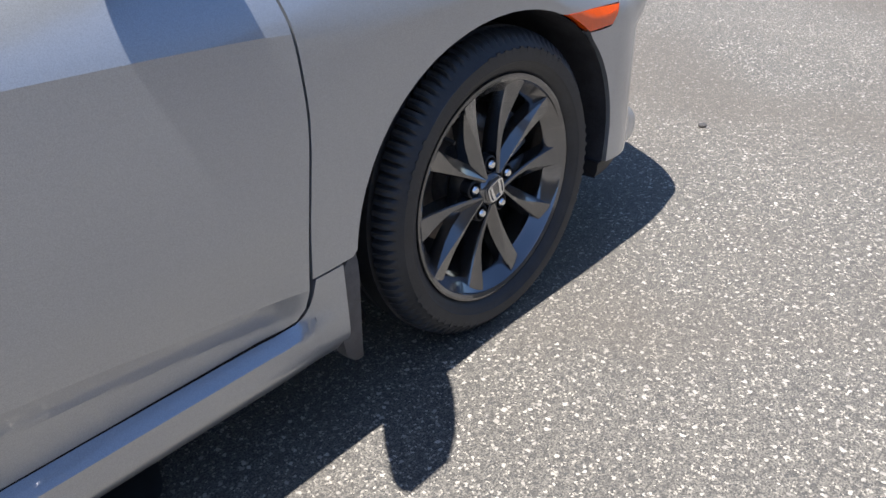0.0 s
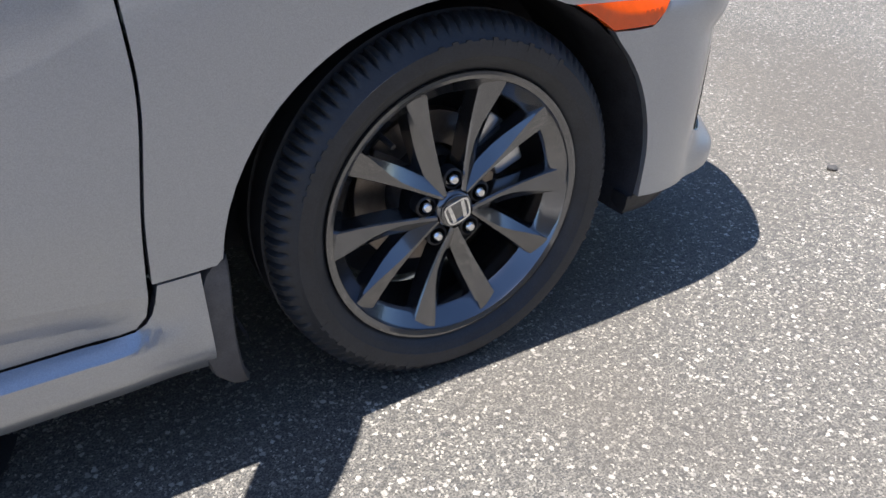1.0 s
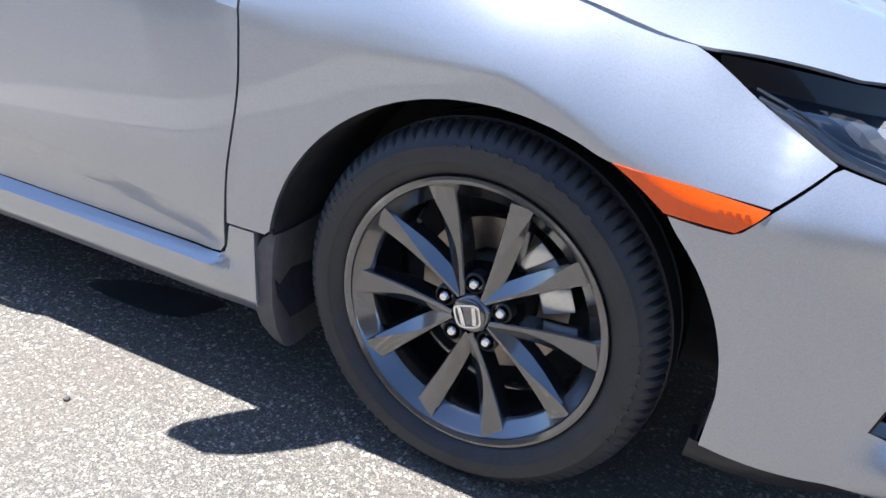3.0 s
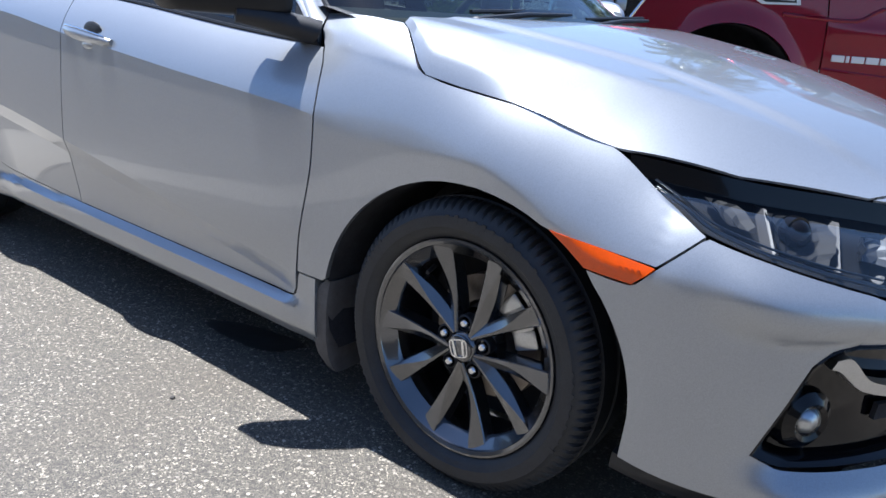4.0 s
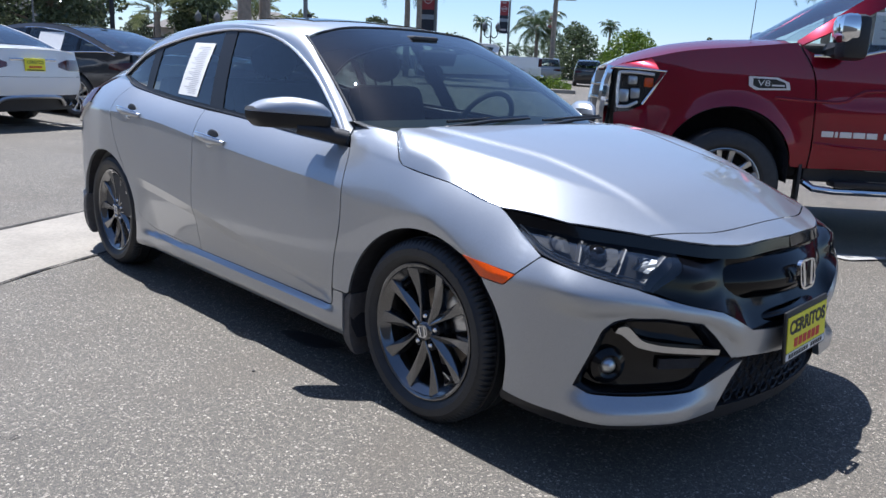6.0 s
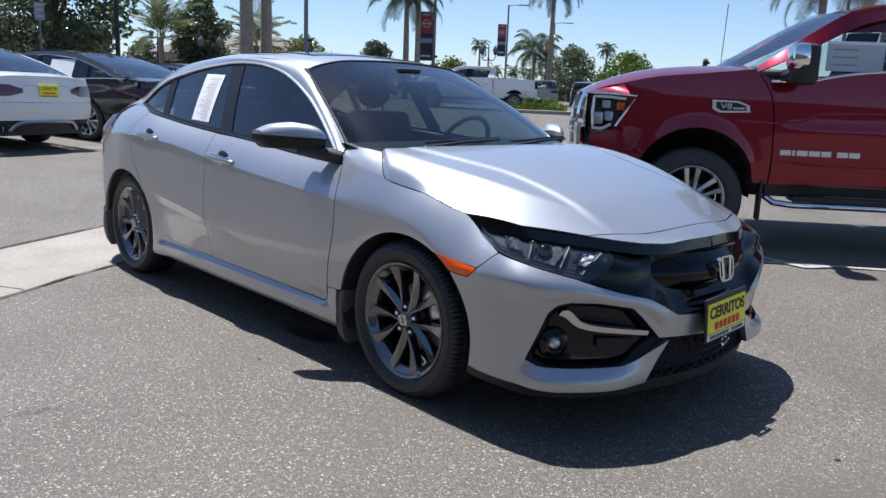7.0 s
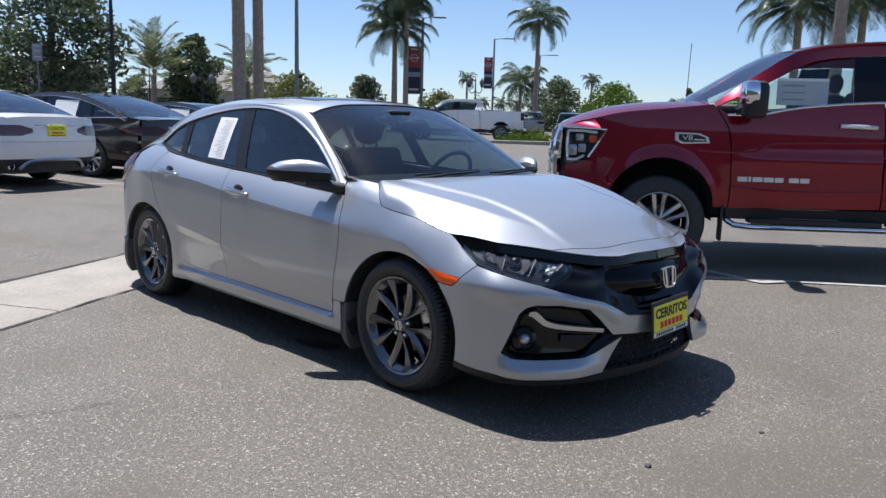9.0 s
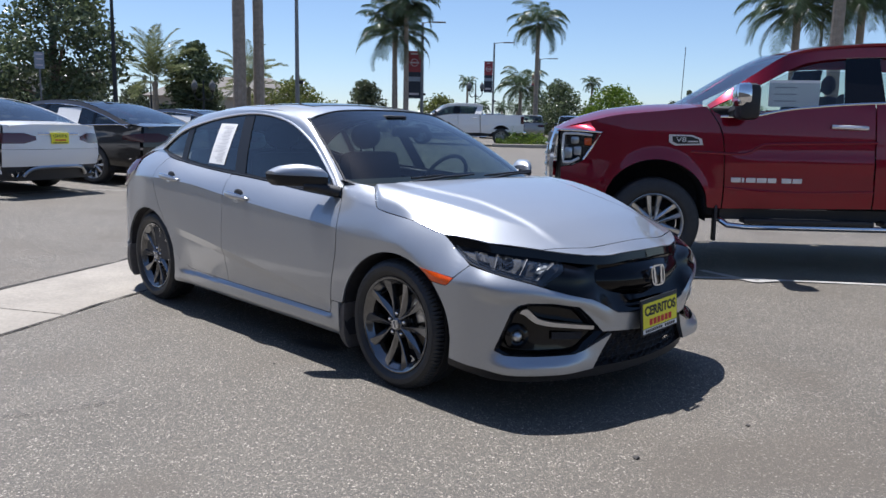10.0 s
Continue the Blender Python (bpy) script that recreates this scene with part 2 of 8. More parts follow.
def belt_y(x):
    return curve((-3.3, -2.7, -2.0, -0.6, -0.35, -0.172, 0.0, 0.275, 0.46), (0.66, 0.735, 0.775, 0.790, 0.822, 0.834, 0.829, 0.806, 0.835), x)


def waist_y(x):
    return curve((-3.2, -3.0, -2.7, -2.2, -1.5, -0.6, -0.2, 0.1, 0.3, 0.45), (0.845, 0.868, 0.890, 0.884, 0.882, 0.882, 0.886, 0.893, 0.893, 0.885), x)


def fold_z(x):
    return curve((-2.3, -1.9, -1.5, -0.9, -0.5), (0.575, 0.535, 0.485, 0.405, 0.345), x)


def flank_y(x, z):
    """How far the skin stands out from the middle at (x, z)."""
    zc, zs, w, ys = crease_z(x), belt_z(x), waist_y(x), belt_y(x)
    if z <= zc:
        r = min(math.hypot(x, z - HUB_Z), math.hypot(x - AXLE_R, z - HUB_Z))
        doors = ease(0.42, 0.60, r)
        fold = fold_z(x)
        d = min(zc - z, 0.36)
        y = w + (0.095 * d - 0.125 * d * d) * ease(-0.15, -0.60, x) - (0.020 * ease(0.50, 0.27, z) + 0.32 * max(0, fold - z) - 0.26 * max(0, fold - 0.05 - z)) * doors - 0.012 * (zc - z) * (1 - doors)
        return y - 0.03 * ease(0.22, 0.16, z)
    if z <= zs:
        q = (z - zc) / max(0.01, zs - zc)
        return w - (w - ys) * (0.50 * q + 0.50 * q * q)
    d = z - zs
    return ys - 0.36 * d - 0.28 * d * d


def nose_reach(z):
    return curve((0.14, 0.20, 0.30, 0.42, 0.54, 0.62, 0.68, 0.74, 0.80), (0.47, 0.485, 0.49, 0.50, 0.507, 0.483, 0.448, 0.395, 0.31), z)


def tail_reach(z):
    return curve((0.15, 0.25, 0.45, 0.70, 0.85, 0.95, 1.05), (0.46, 0.54, 0.58, 0.56, 0.52, 0.50, 0.42), z)


def skin(u, z):
    """A point of the right-hand skin: u runs along the flank (it is x there), then round the nose or the tail to the middle."""
    if TAIL_X <= u <= NOSE_X:
        return (u, -flank_y(u, z), z)
    if u > NOSE_X:
        a = min(math.pi / 2, (u - NOSE_X) / 0.5)
        return (NOSE_X + nose_reach(z) * math.sin(a), -flank_y(NOSE_X, min(z, 0.70)) * math.cos(a) ** 0.96, z)
    a = min(math.pi / 2, (TAIL_X - u) / 0.5)
    return (TAIL_X - tail_reach(z) * math.sin(a), -flank_y(TAIL_X, z) * math.cos(a) ** 0.75, z)


NOSE_U, TAIL_U = NOSE_X + 0.25 * math.pi, TAIL_X - 0.25 * math.pi


def hood_half(x):
    """Half the bonnet's width at x."""
    return curve((-0.45, -0.336, -0.25, -0.172, 0.0, 0.275, 0.64, 0.84), (0.68, 0.722, 0.787, 0.832, 0.828, 0.806, 0.56, 0.30), x)


def hood_z(x, y):
    """Height of the bonnet: a flat crown, a shoulder line, and a fall to the cut line."""
    mid = curve((-0.45, -0.2, 0.1, 0.4, 0.62, 0.75, 0.84), (0.996, 0.974, 0.929, 0.866, 0.803, 0.755, 0.707), x)
    edge = curve((-0.45, -0.336, -0.25, -0.172, 0.08, 0.275, 0.45, 0.64, 0.80), (0.975, 0.964, 0.926, 0.868, 0.832, 0.784, 0.763, 0.736, 0.702), x)
    half = hood_half(x)
    shoulder = min(half - 0.012, curve((-0.45, -0.336, -0.172, 0.0, 0.3, 0.63, 0.84), (0.66, 0.702, 0.712, 0.690, 0.585, 0.400, 0.22), x))
    crown = min(0.8 * (mid - edge), curve((-0.4, 0.0, 0.4, 0.64), (0.008, 0.012, 0.022, 0.032), x))
    y = abs(y)
    yc = curve((-0.45, -0.1, 0.2, 0.63), (0.60, 0.548, 0.460, 0.445), x)
    ridge = 0.009 * ease(yc + 0.026, yc - 0.014, y) * ease(0.72, 0.50, x) * ease(-0.40, -0.22, x)
    if y <= shoulder:
        return mid - crown * (y / shoulder) ** 2 + ridge
    s = min(1.04, (y - shoulder) / (half - shoulder))
    k = ease(-0.08, 0.16, x)
    fall = (1 - k) * (0.40 * s + 0.60 * s ** 7) + k * (0.94 * s + 0.06 * s * s)
    return mid - crown - (mid - edge - crown) * fall + ridge


def roof_z(x, y):
    mid = curve((-3.25, -2.95, -2.5, -2.0, -1.6, -1.3, -1.08), (1.222, 1.318, 1.394, 1.425, 1.424, 1.404, 1.372), x)
    half = curve((-3.25, -2.6, -1.6, -1.1), (0.46, 0.545, 0.60, 0.575), x)
    q = min(1.2, abs(y) / half)
    return mid - 0.062 * (0.45 * q * q + 0.55 * q ** 6)
# ---- the lot ----
def ground_z(x, y):
    """The lot is level round the silver car and climbs gently beyond the drain strip."""
    p = math.hypot(max(0.0, -4.2 - x), max(0.0, y - 1.25))
    rise = curve((0, 1, 2.2, 7.7, 15, 36, 100), (0, 0.03, 0.12, 0.28, 0.50, 1.3, 3.2), p)
    return rise - 0.0244 * (min(y, 80.0) + 0.86) * ease(0.6, 2.4, y)


bm_ground = bmesh.new()
lot_steps = [-900, -300, -120, -60, -40, -30, -24] + [-20 + i for i in range(41)] + [24, 30, 40, 60, 120, 300, 900]
lot_verts = [[bm_ground.verts.new((x, y, ground_z(x, y))) for x in lot_steps] for y in lot_steps]
for j in range(len(lot_steps) - 1):
    for i in range(len(lot_steps) - 1):
        bm_ground.faces.new((lot_verts[j][i], lot_verts[j][i + 1], lot_verts[j + 1][i + 1], lot_verts[j + 1][i]))
lot_mesh = bpy.data.meshes.new("ground")
bm_ground.to_mesh(lot_mesh)
bm_ground.free()
lot_mesh.materials.append(ASPHALT)
ground = tagged(new("ground", lot_mesh), "weathered pale asphalt car park with exposed stones", "ground", kind="structure")

# ---- mesh tools ----
def spline(points, n, corners=False):
    """n + 1 points, evenly spaced along a curve (or a bent line) through the control points."""
    pts = [np.array(p, float) for p in points]
    if not corners and len(pts) > 2:
        fine = []
        ext = [2 * pts[0] - pts[1]] + pts + [2 * pts[-1] - pts[-2]]
        for i in range(1, len(ext) - 2):
            a, b, c, d = ext[i - 1:i + 3]
            for k in range(12):
                s = k / 12
                fine.append(0.5 * (2 * b + (c - a) * s + (2 * a - 5 * b + 4 * c - d) * s * s + (3 * b - a - 3 * c + d) * s ** 3))
        pts = fine + [pts[-1]]
    run = [0.0]
    for p, q in zip(pts, pts[1:]):
        run.append(run[-1] + max(1e-9, float(np.linalg.norm(q - p))))
    out, j = [], 0
    for k in range(n + 1):
        s = run[-1] * k / n
        while j < len(pts) - 2 and run[j + 1] < s:
            j += 1
        f = min(1, max(0, (s - run[j]) / (run[j + 1] - run[j])))
        out.append(pts[j] * (1 - f) + pts[j + 1] * f)
    return out


def coons(bottom, top, left, right, nu, nv, corners=(False, False, False, False)):
    """A grid [j][i] of points between four border curves; left and right run from bottom to top."""
    b, t = spline(bottom, nu, corners[0]), spline(top, nu, corners[1])
    l, r = spline(left, nv, corners[2]), spline(right, nv, corners[3])
    grid = []
    for j in range(nv + 1):
        v = j / nv
        row = []
        for i in range(nu + 1):
            u = i / nu
            row.append((1 - v) * b[i] + v * t[i] + (1 - u) * l[j] + u * r[j]
                       - ((1 - u) * (1 - v) * b[0] + u * (1 - v) * b[-1] + (1 - u) * v * t[0] + u * v * t[-1]))
        grid.append(row)
    return grid


def grid_into(bm, grid, surface=None, flip=False):
    vs = [[bm.verts.new(surface(*p) if surface else tuple(p)) for p in row] for row in grid]
    for j in range(len(vs) - 1):
        for i in range(len(vs[0]) - 1):
            q = (vs[j][i], vs[j][i + 1], vs[j + 1][i + 1], vs[j + 1][i])
            if len(set(q)) == 4:
                bm.faces.new(q[::-1] if flip else q)
    return vs


def finish(name, bm, material, parent=None, label="", smooth=True, sharp=35.0, mirror=False):
    """Links a bmesh as one mesh object under its thing or part."""
    if mirror:
        for v in bm.verts:
            v.co.y = -v.co.y
        bmesh.ops.reverse_faces(bm, faces=bm.faces[:])
    mesh = bpy.data.meshes.new(name)
    bm.to_mesh(mesh)
    bm.free()
    for m in (material if isinstance(material, (list, tuple)) else [material]):
        mesh.materials.append(m)
    for p in mesh.polygons:
        p.use_smooth = smooth
    if smooth:
        mesh.set_sharp_from_angle(angle=radians(sharp))
    ob = new(name, mesh)
    if parent is not None:
        ob.parent = parent
    if label:
        tagged(ob, label)
    return ob


part = finish


def thing(name, label, category, group="", at=None):
    ob = tagged(new(name), label, category, group)
    ob.empty_display_size = 0.2
    if at is not None:
        ob.matrix_world = at
    return ob


CORE = [Vector((-1.3, 0.0, 0.55))]


def sheet(grids, surface=None, inward=0.012, outward=None, flip=False, weld=0.0008):
    """Panels that meet, welded to one skin, with a folded edge all round it."""
    bm = bmesh.new()
    for g in grids:
        grid_into(bm, g, surface, flip)
    bmesh.ops.remove_doubles(bm, verts=bm.verts[:], dist=weld)
    bm.normal_update()
    # every sheet faces away from the core of its car
    if sum(f.calc_area() * f.normal.dot(f.calc_center_median() - CORE[0]) for f in bm.faces) < 0:
        bmesh.ops.reverse_faces(bm, faces=bm.faces[:])
        bm.normal_update()
    if inward > 0:
        rim = [e for e in bm.edges if len(e.link_faces) == 1]
        base = {v: v.normal.copy() for e in rim for v in e.verts}
        new_of = {}
        for v, nrm in base.items():
            new_of[v] = bm.verts.new(v.co - nrm * inward)
        for e in rim:
            f = e.link_faces[0]
            loops = [l for l in f.loops if l.edge == e][0]
            a, b = loops.vert, loops.link_loop_next.vert
            bm.faces.new((b, a, new_of[a], new_of[b]))
    return bm


def box_into(bm, lo, hi, bevel=0.0, m=None):
    lo, hi = Vector(lo), Vector(hi)
    r = bmesh.ops.create_cube(bm, size=1.0, matrix=Matrix.Translation((lo + hi) / 2) @ Matrix.Diagonal((*(hi - lo), 1)))
    if bevel > 0:
        edges = list({e for v in r["verts"] for e in v.link_edges})
        out = bmesh.ops.bevel(bm, geom=edges, offset=bevel, segments=2, affect="EDGES", profile=0.5)
        verts = list({v for f in out["faces"] for v in f.verts} | {v for v in r["verts"] if v.is_valid})
    else:
        verts = r["verts"]
    if m is not None:
        bmesh.ops.transform(bm, matrix=m, verts=verts)
    return verts


def lathe_into(bm, profile, n, m=Matrix(), close=False, radius_at=None):
    """Spins (radius, along) points round the local y axis."""
    rings = []
    for k in range(n):
        a = 2 * math.pi * k / n
        ring = []
        for i, (r, y) in enumerate(profile):
            rr = radius_at(i, k, r) if radius_at else r
            ring.append(bm.verts.new(m @ Vector((rr * math.cos(a), y, rr * math.sin(a)))))
        rings.append(ring)
    for k in range(n):
        a, b = rings[k], rings[(k + 1) % n]
        for i in range(len(profile) - 1):
            bm.faces.new((a[i], a[i + 1], b[i + 1], b[i]))
        if close:
            bm.faces.new((a[-1], a[0], b[0], b[-1]))
    return rings


def tube_into(bm, points, radius, n=8, ends=True):
    """A round bar along points; radius is a number or one for each point."""
    pts = [Vector(p) for p in points]
    rings = []
    for i, p in enumerate(pts):
        d = (pts[min(i + 1, len(pts) - 1)] - pts[max(i - 1, 0)]).normalized()
        side = d.cross(Vector((0, 0, 1)) if abs(d.z) < 0.9 else Vector((1, 0, 0))).normalized()
        up = side.cross(d)
        r = radius[i] if isinstance(radius, (list, tuple)) else radius
        rings.append([bm.verts.new(p + r * (math.cos(2 * math.pi * k / n) * side + math.sin(2 * math.pi * k / n) * up)) for k in range(n)])
    for a, b in zip(rings, rings[1:]):
        for k in range(n):
            bm.faces.new((a[k], a[(k + 1) % n], b[(k + 1) % n], b[k]))
    if ends:
        bm.faces.new(rings[0][::-1]), bm.faces.new(rings[-1])
    return rings


def prism_into(bm, outline, depth, m=Matrix(), bevel=0.0):
    """A flat plate: the outline in local x and z, thickness along local y from 0 to depth."""
    a = [bm.verts.new(m @ Vector((x, 0, z))) for x, z in outline]
    b = [bm.verts.new(m @ Vector((x, depth, z))) for x, z in outline]
    k = len(a)
    fs = [bm.faces.new(a), bm.faces.new(b[::-1])] + [bm.faces.new((a[(i + 1) % k], a[i], b[i], b[(i + 1) % k])) for i in range(k)]
    if bevel > 0:
        bmesh.ops.bevel(bm, geom=list({e for e in fs[0].edges}), offset=bevel, segments=2, affect="EDGES", profile=0.5)
    return fs


def ball_into(bm, centre, size, m=None, seg=16):
    r = bmesh.ops.create_uvsphere(bm, u_segments=seg, v_segments=max(6, seg // 2), radius=1.0)
    t = Matrix.Translation(centre) @ Matrix.Diagonal((*size, 1))
    bmesh.ops.transform(bm, matrix=(m @ t) if m is not None else t, verts=r["verts"])
    return r["verts"]


def writing_into(bm, body, size, m, depth=0.001, squeeze=1.0, bold=0.0):
    """Letters of the built-in font as a mesh, centred, in the plane x, y of m."""
    c = bpy.data.curves.new("letters", "FONT")
    c.body, c.size, c.extrude, c.align_x, c.align_y = body, size, depth, "CENTER", "CENTER"
    c.offset = bold
    ob = bpy.data.objects.new("letters", c)
    mesh = bpy.data.meshes.new_from_object(ob)
    mesh.transform(m @ Matrix.Diagonal((squeeze, 1, 1, 1)))
    bm.from_mesh(mesh)
    bpy.data.objects.remove(ob), bpy.data.curves.remove(c), bpy.data.meshes.remove(mesh)


def arch(hub_x, a, b, z_from, z_to_rear, n=18):
    """The wheel arch as (x, z) points, from its front foot over the top to its rear foot."""
    start = math.asin(max(-1, min(1, (z_from - HUB_Z) / b)))
    stop = math.pi - math.asin(max(-1, min(1, (z_to_rear - HUB_Z) / b)))
    return [(hub_x + a * math.cos(start + (stop - start) * k / n), HUB_Z + b * math.sin(start + (stop - start) * k / n)) for k in range(n + 1)]

# ---- wheels ----
def wheel_parts(parent, centre, out, rubber_r=0.323, rim_r=0.229, width=0.215, spokes=5, style="double", detail=True, rim_mat=None, spread=18.0):
    """A wheel as a part: tyre, rim, spokes, hub and brake. out is -1 when its face looks to -y, +1 to +y."""
    rim_mat = rim_mat or RIM
    k = rubber_r / 0.323
    hub = new("wheel")
    hub.parent = parent
    hub.empty_display_size = 0.1
    hub.matrix_local = pose(*centre) @ (Matrix() if out < 0 else pose(0, 0, 0, 0, 0, 180))
    w = width / 2
    s = 384 if detail else 96
    lip = rim_r + 0.011
    # the tyre: bead, bulging sidewall, shoulder, tread, inner side
    prof = [(lip - 0.002, -w + 0.016), (lip + 0.006, -w + 0.004), (lip + 0.018, -w - 0.004), (lip + 0.022, -w - 0.0055), (lip + 0.024, -w - 0.0075), (lip + 0.030, -w - 0.0085),
            (lip + 0.048, -w - 0.008), (rubber_r - 0.030, -w - 0.002), (rubber_r - 0.026, -w + 0.0005), (rubber_r - 0.019, -w + 0.006), (rubber_r - 0.010, -w + 0.013), (rubber_r - 0.004, -w + 0.024),
            (rubber_r - 0.001, -w + 0.042), (rubber_r - 0.010, -w + 0.044), (rubber_r - 0.010, -w + 0.050), (rubber_r, -w + 0.052), (rubber_r, -0.006), (rubber_r - 0.009, -0.004), (rubber_r - 0.009, 0.004),
            (rubber_r, 0.006), (rubber_r, w - 0.05), (rubber_r - 0.008, w - 0.015), (rubber_r - 0.04, w + 0.006), (lip, w - 0.01)]

    def tread(i, j, r):
        if detail and 9 <= i <= 12:
            lug = j % 4
            if lug == 0:
                return r - (0.009 if i >= 10 else 0.004)
            if lug == 2 and i in (10, 11):
                return r - 0.003
        return r
    bm = bmesh.new()
    lathe_into(bm, prof, s, radius_at=tread)
    part("tyre", bm, RUBBER, hub, sharp=28)
    if detail:
        # raised makers' marks on the sidewall, as plain bars
        bm = bmesh.new()
        for first, count, step in ((52, 11, 4.6), (-25, 9, 4.4), (205, 11, 4.6), (140, 6, 3.6)):
            for j in range(count):
                a = radians(first + j * step)
                rr = (lip + rubber_r) / 2 + 0.004
                m = pose(rr * math.cos(a), -w - 0.0078, rr * math.sin(a), 0, 90 - math.degrees(a), 0)
                tall = 0.011 if j % 3 else 0.014
                box_into(bm, (-0.0045, -0.0008, -tall / 2), (0.0045, 0.002, tall / 2), 0.0, m)
        tagged(part("sidewall_mark", bm, RUBBER, hub, "raised rubber lettering bars on the tyre wall", smooth=False), kind="stuff")
    # the rim: flange, then the barrel going in
    bm = bmesh.new()
    rim_prof = [(lip - 0.003, -w + 0.020), (lip, -w + 0.012), (lip - 0.002, -w + 0.006), (lip - 0.007, -w + 0.005), (rim_r - 0.003, -w + 0.009), (rim_r - 0.006, -w + 0.016), (rim_r - 0.026, -w + 0.030), (rim_r - 0.031, -w + 0.040)] if detail else [(lip - 0.003, -w + 0.020), (lip, -w + 0.012), (lip - 0.002, -w + 0.006), (lip - 0.007, -w + 0.005), (rim_r - 0.010, -w + 0.020), (rim_r - 0.016, -w + 0.034)]
    lathe_into(bm, rim_prof, 96 if detail else 48)
    part("rim", bm, rim_mat, hub)
    bm = bmesh.new()
    lathe_into(bm, [(rim_r - (0.031 if detail else 0.016), -w + (0.040 if detail else 0.034)), (rim_r - (0.033 if detail else 0.020), -0.02), (rim_r - 0.030, 0.03), (rim_r - 0.012, w - 0.03), (rim_r, w - 0.01)], 64)
    part("barrel", bm, rim_mat if detail else BARREL, hub)
    # spokes
    tip_y, root_y = -w + 0.014, -w + 0.022
    if style == "double":
        angles = [(90 + 360 / spokes * j + d, sgn) for j in range(spokes) for d, sgn in ((-spread, 1), (spread, -1))]
        wide, narrow, root = 0.0215, 0.0115, 0.034
    else:
        angles = [(90 + 360 / spokes * j, 1) for j in range(spokes)]
        wide, narrow, root = 0.024, 0.020, 0.034
    for ang, sgn in angles:
        bm = bmesh.new()
        rows = []
        for t in (0.0, 0.10, 0.2, 0.3, 0.45, 0.6, 0.75, 0.9, 1.0):
            r = root + (rim_r - 0.006 - root) * t
            half = narrow + (wide - narrow) * t ** 1.1
            y = root_y + (tip_y - root_y) * t + 0.010 * math.sin(math.pi * t)
            lean = -sgn * 0.0150 * (1 - t)
            bend = 0.0
            back = 0.040 - 0.010 * t
            # a flat face on the partner's side, a facet falling away on the other; the ridge between runs slantwise
            cut = 2 * half * 0.72 * ease(1.02, 0.30, t)
            ridge = -half + cut
            sec = [(-half - 0.006, y + back), (-half, y + 0.002 + 0.62 * cut), (ridge, y), (half - 0.002, y + 0.16 * (half - ridge)), (half, y + 0.003 + 0.16 * (half - ridge)), (half + 0.006, y + back)]
            if sgn < 0:
                sec = [(-o, yy) for o, yy in sec][::-1]
            rows.append([bm.verts.new((r, yy, o + lean + bend)) for o, yy in sec])
        for a, b in zip(rows, rows[1:]):
            for i in range(5):
                bm.faces.new((a[i], a[i + 1], b[i + 1], b[i]))
        bmesh.ops.transform(bm, matrix=pose(0, 0, 0, 0, -ang, 0), verts=bm.verts[:])
        bmesh.ops.recalc_face_normals(bm, faces=bm.faces[:])
        part("spoke", bm, rim_mat, hub, sharp=12)
    # hub, cap and nuts
    bm = bmesh.new()
    lathe_into(bm, [(0.0, root_y - 0.001), (0.030, root_y - 0.001), (0.0335, root_y + 0.002), (0.036, root_y + 0.010), (0.040, root_y + 0.018), (0.060, root_y + 0.026), (0.074, root_y + 0.06)], 48)
    part("hub_boss", bm, rim_mat, hub)
    bm = bmesh.new()
    lathe_into(bm, [(0.0, root_y - 0.007), (0.024, root_y - 0.006), (0.0285, root_y - 0.003), (0.0295, root_y + 0.002)], 48)
    cap = part("centre_cap", bm, rim_mat, hub, "round dark centre cap")
    if detail:
        bm = bmesh.new()
        badge_into(bm, pose(0, root_y - 0.0072, 0, 0, -16, 0), 0.0225, 0.0014)
        part("badge", bm, CHROME, cap, "small chrome emblem")
    for j in range(5):
        a = radians(90 + 72 * j)
        r = 0.054
        at = pose(r * math.cos(a), root_y + 0.000, r * math.sin(a))
        bm = bmesh.new()
        lathe_into(bm, [(0.0185, 0.030), (0.0185, 0.008), (0.0150, 0.006), (0.0140, 0.030)], 20, at)
        part("nut_socket", bm, BARREL, hub)
        bm = bmesh.new()
        lathe_into(bm, [(0.0, -0.001), (0.006, -0.0005), (0.0088, 0.003), (0.0098, 0.006), (0.0098, 0.028)], 6 if not detail else 12, at)
        part("lug_nut", bm, CHROME, hub)
    # brake disc and caliper, seen between the spokes
    bm = bmesh.new()
    lathe_into(bm, [(0.075, 0.035), (0.082, 0.012), (0.084, 0.010), (0.140, 0.010), (0.141, 0.014), (0.141, 0.034)], 64)
    part("brake_disc", bm, STEEL, hub)
    bm = bmesh.new()
    lathe_into(bm, [(0.0, -0.02), (0.070, -0.016), (0.074, -0.008), (0.076, 0.035)], 40)
    part("wheel_hub", bm, RUST, hub)
    if detail:
        bm = bmesh.new()
        for a0 in (20, 35, 50):
            a = radians(a0)
            box_into(bm, (-0.030, -0.045, -0.022), (0.030, 0.03, 0.022), 0.006, pose(0.138 * math.cos(a), 0.0, 0.138 * math.sin(a), 0, -a0, 0))
        part("brake_caliper", bm, SATIN, hub, "grey cast brake caliper")
        bm = bmesh.new()
        a = radians(128)
        tube_into(bm, [(0.185 * math.cos(a), -w + 0.055, 0.185 * math.sin(a)), (0.175 * math.cos(a), -w + 0.025, 0.175 * math.sin(a))], [0.005, 0.0045], 10)
        part("valve_stem", bm, TRIM, hub)
    bm = bmesh.new()
    lathe_into(bm, [(0.0, 0.05), (rim_r - 0.03, 0.055)], 40)
    part("back_plate", bm, LINER, hub)
    return hub


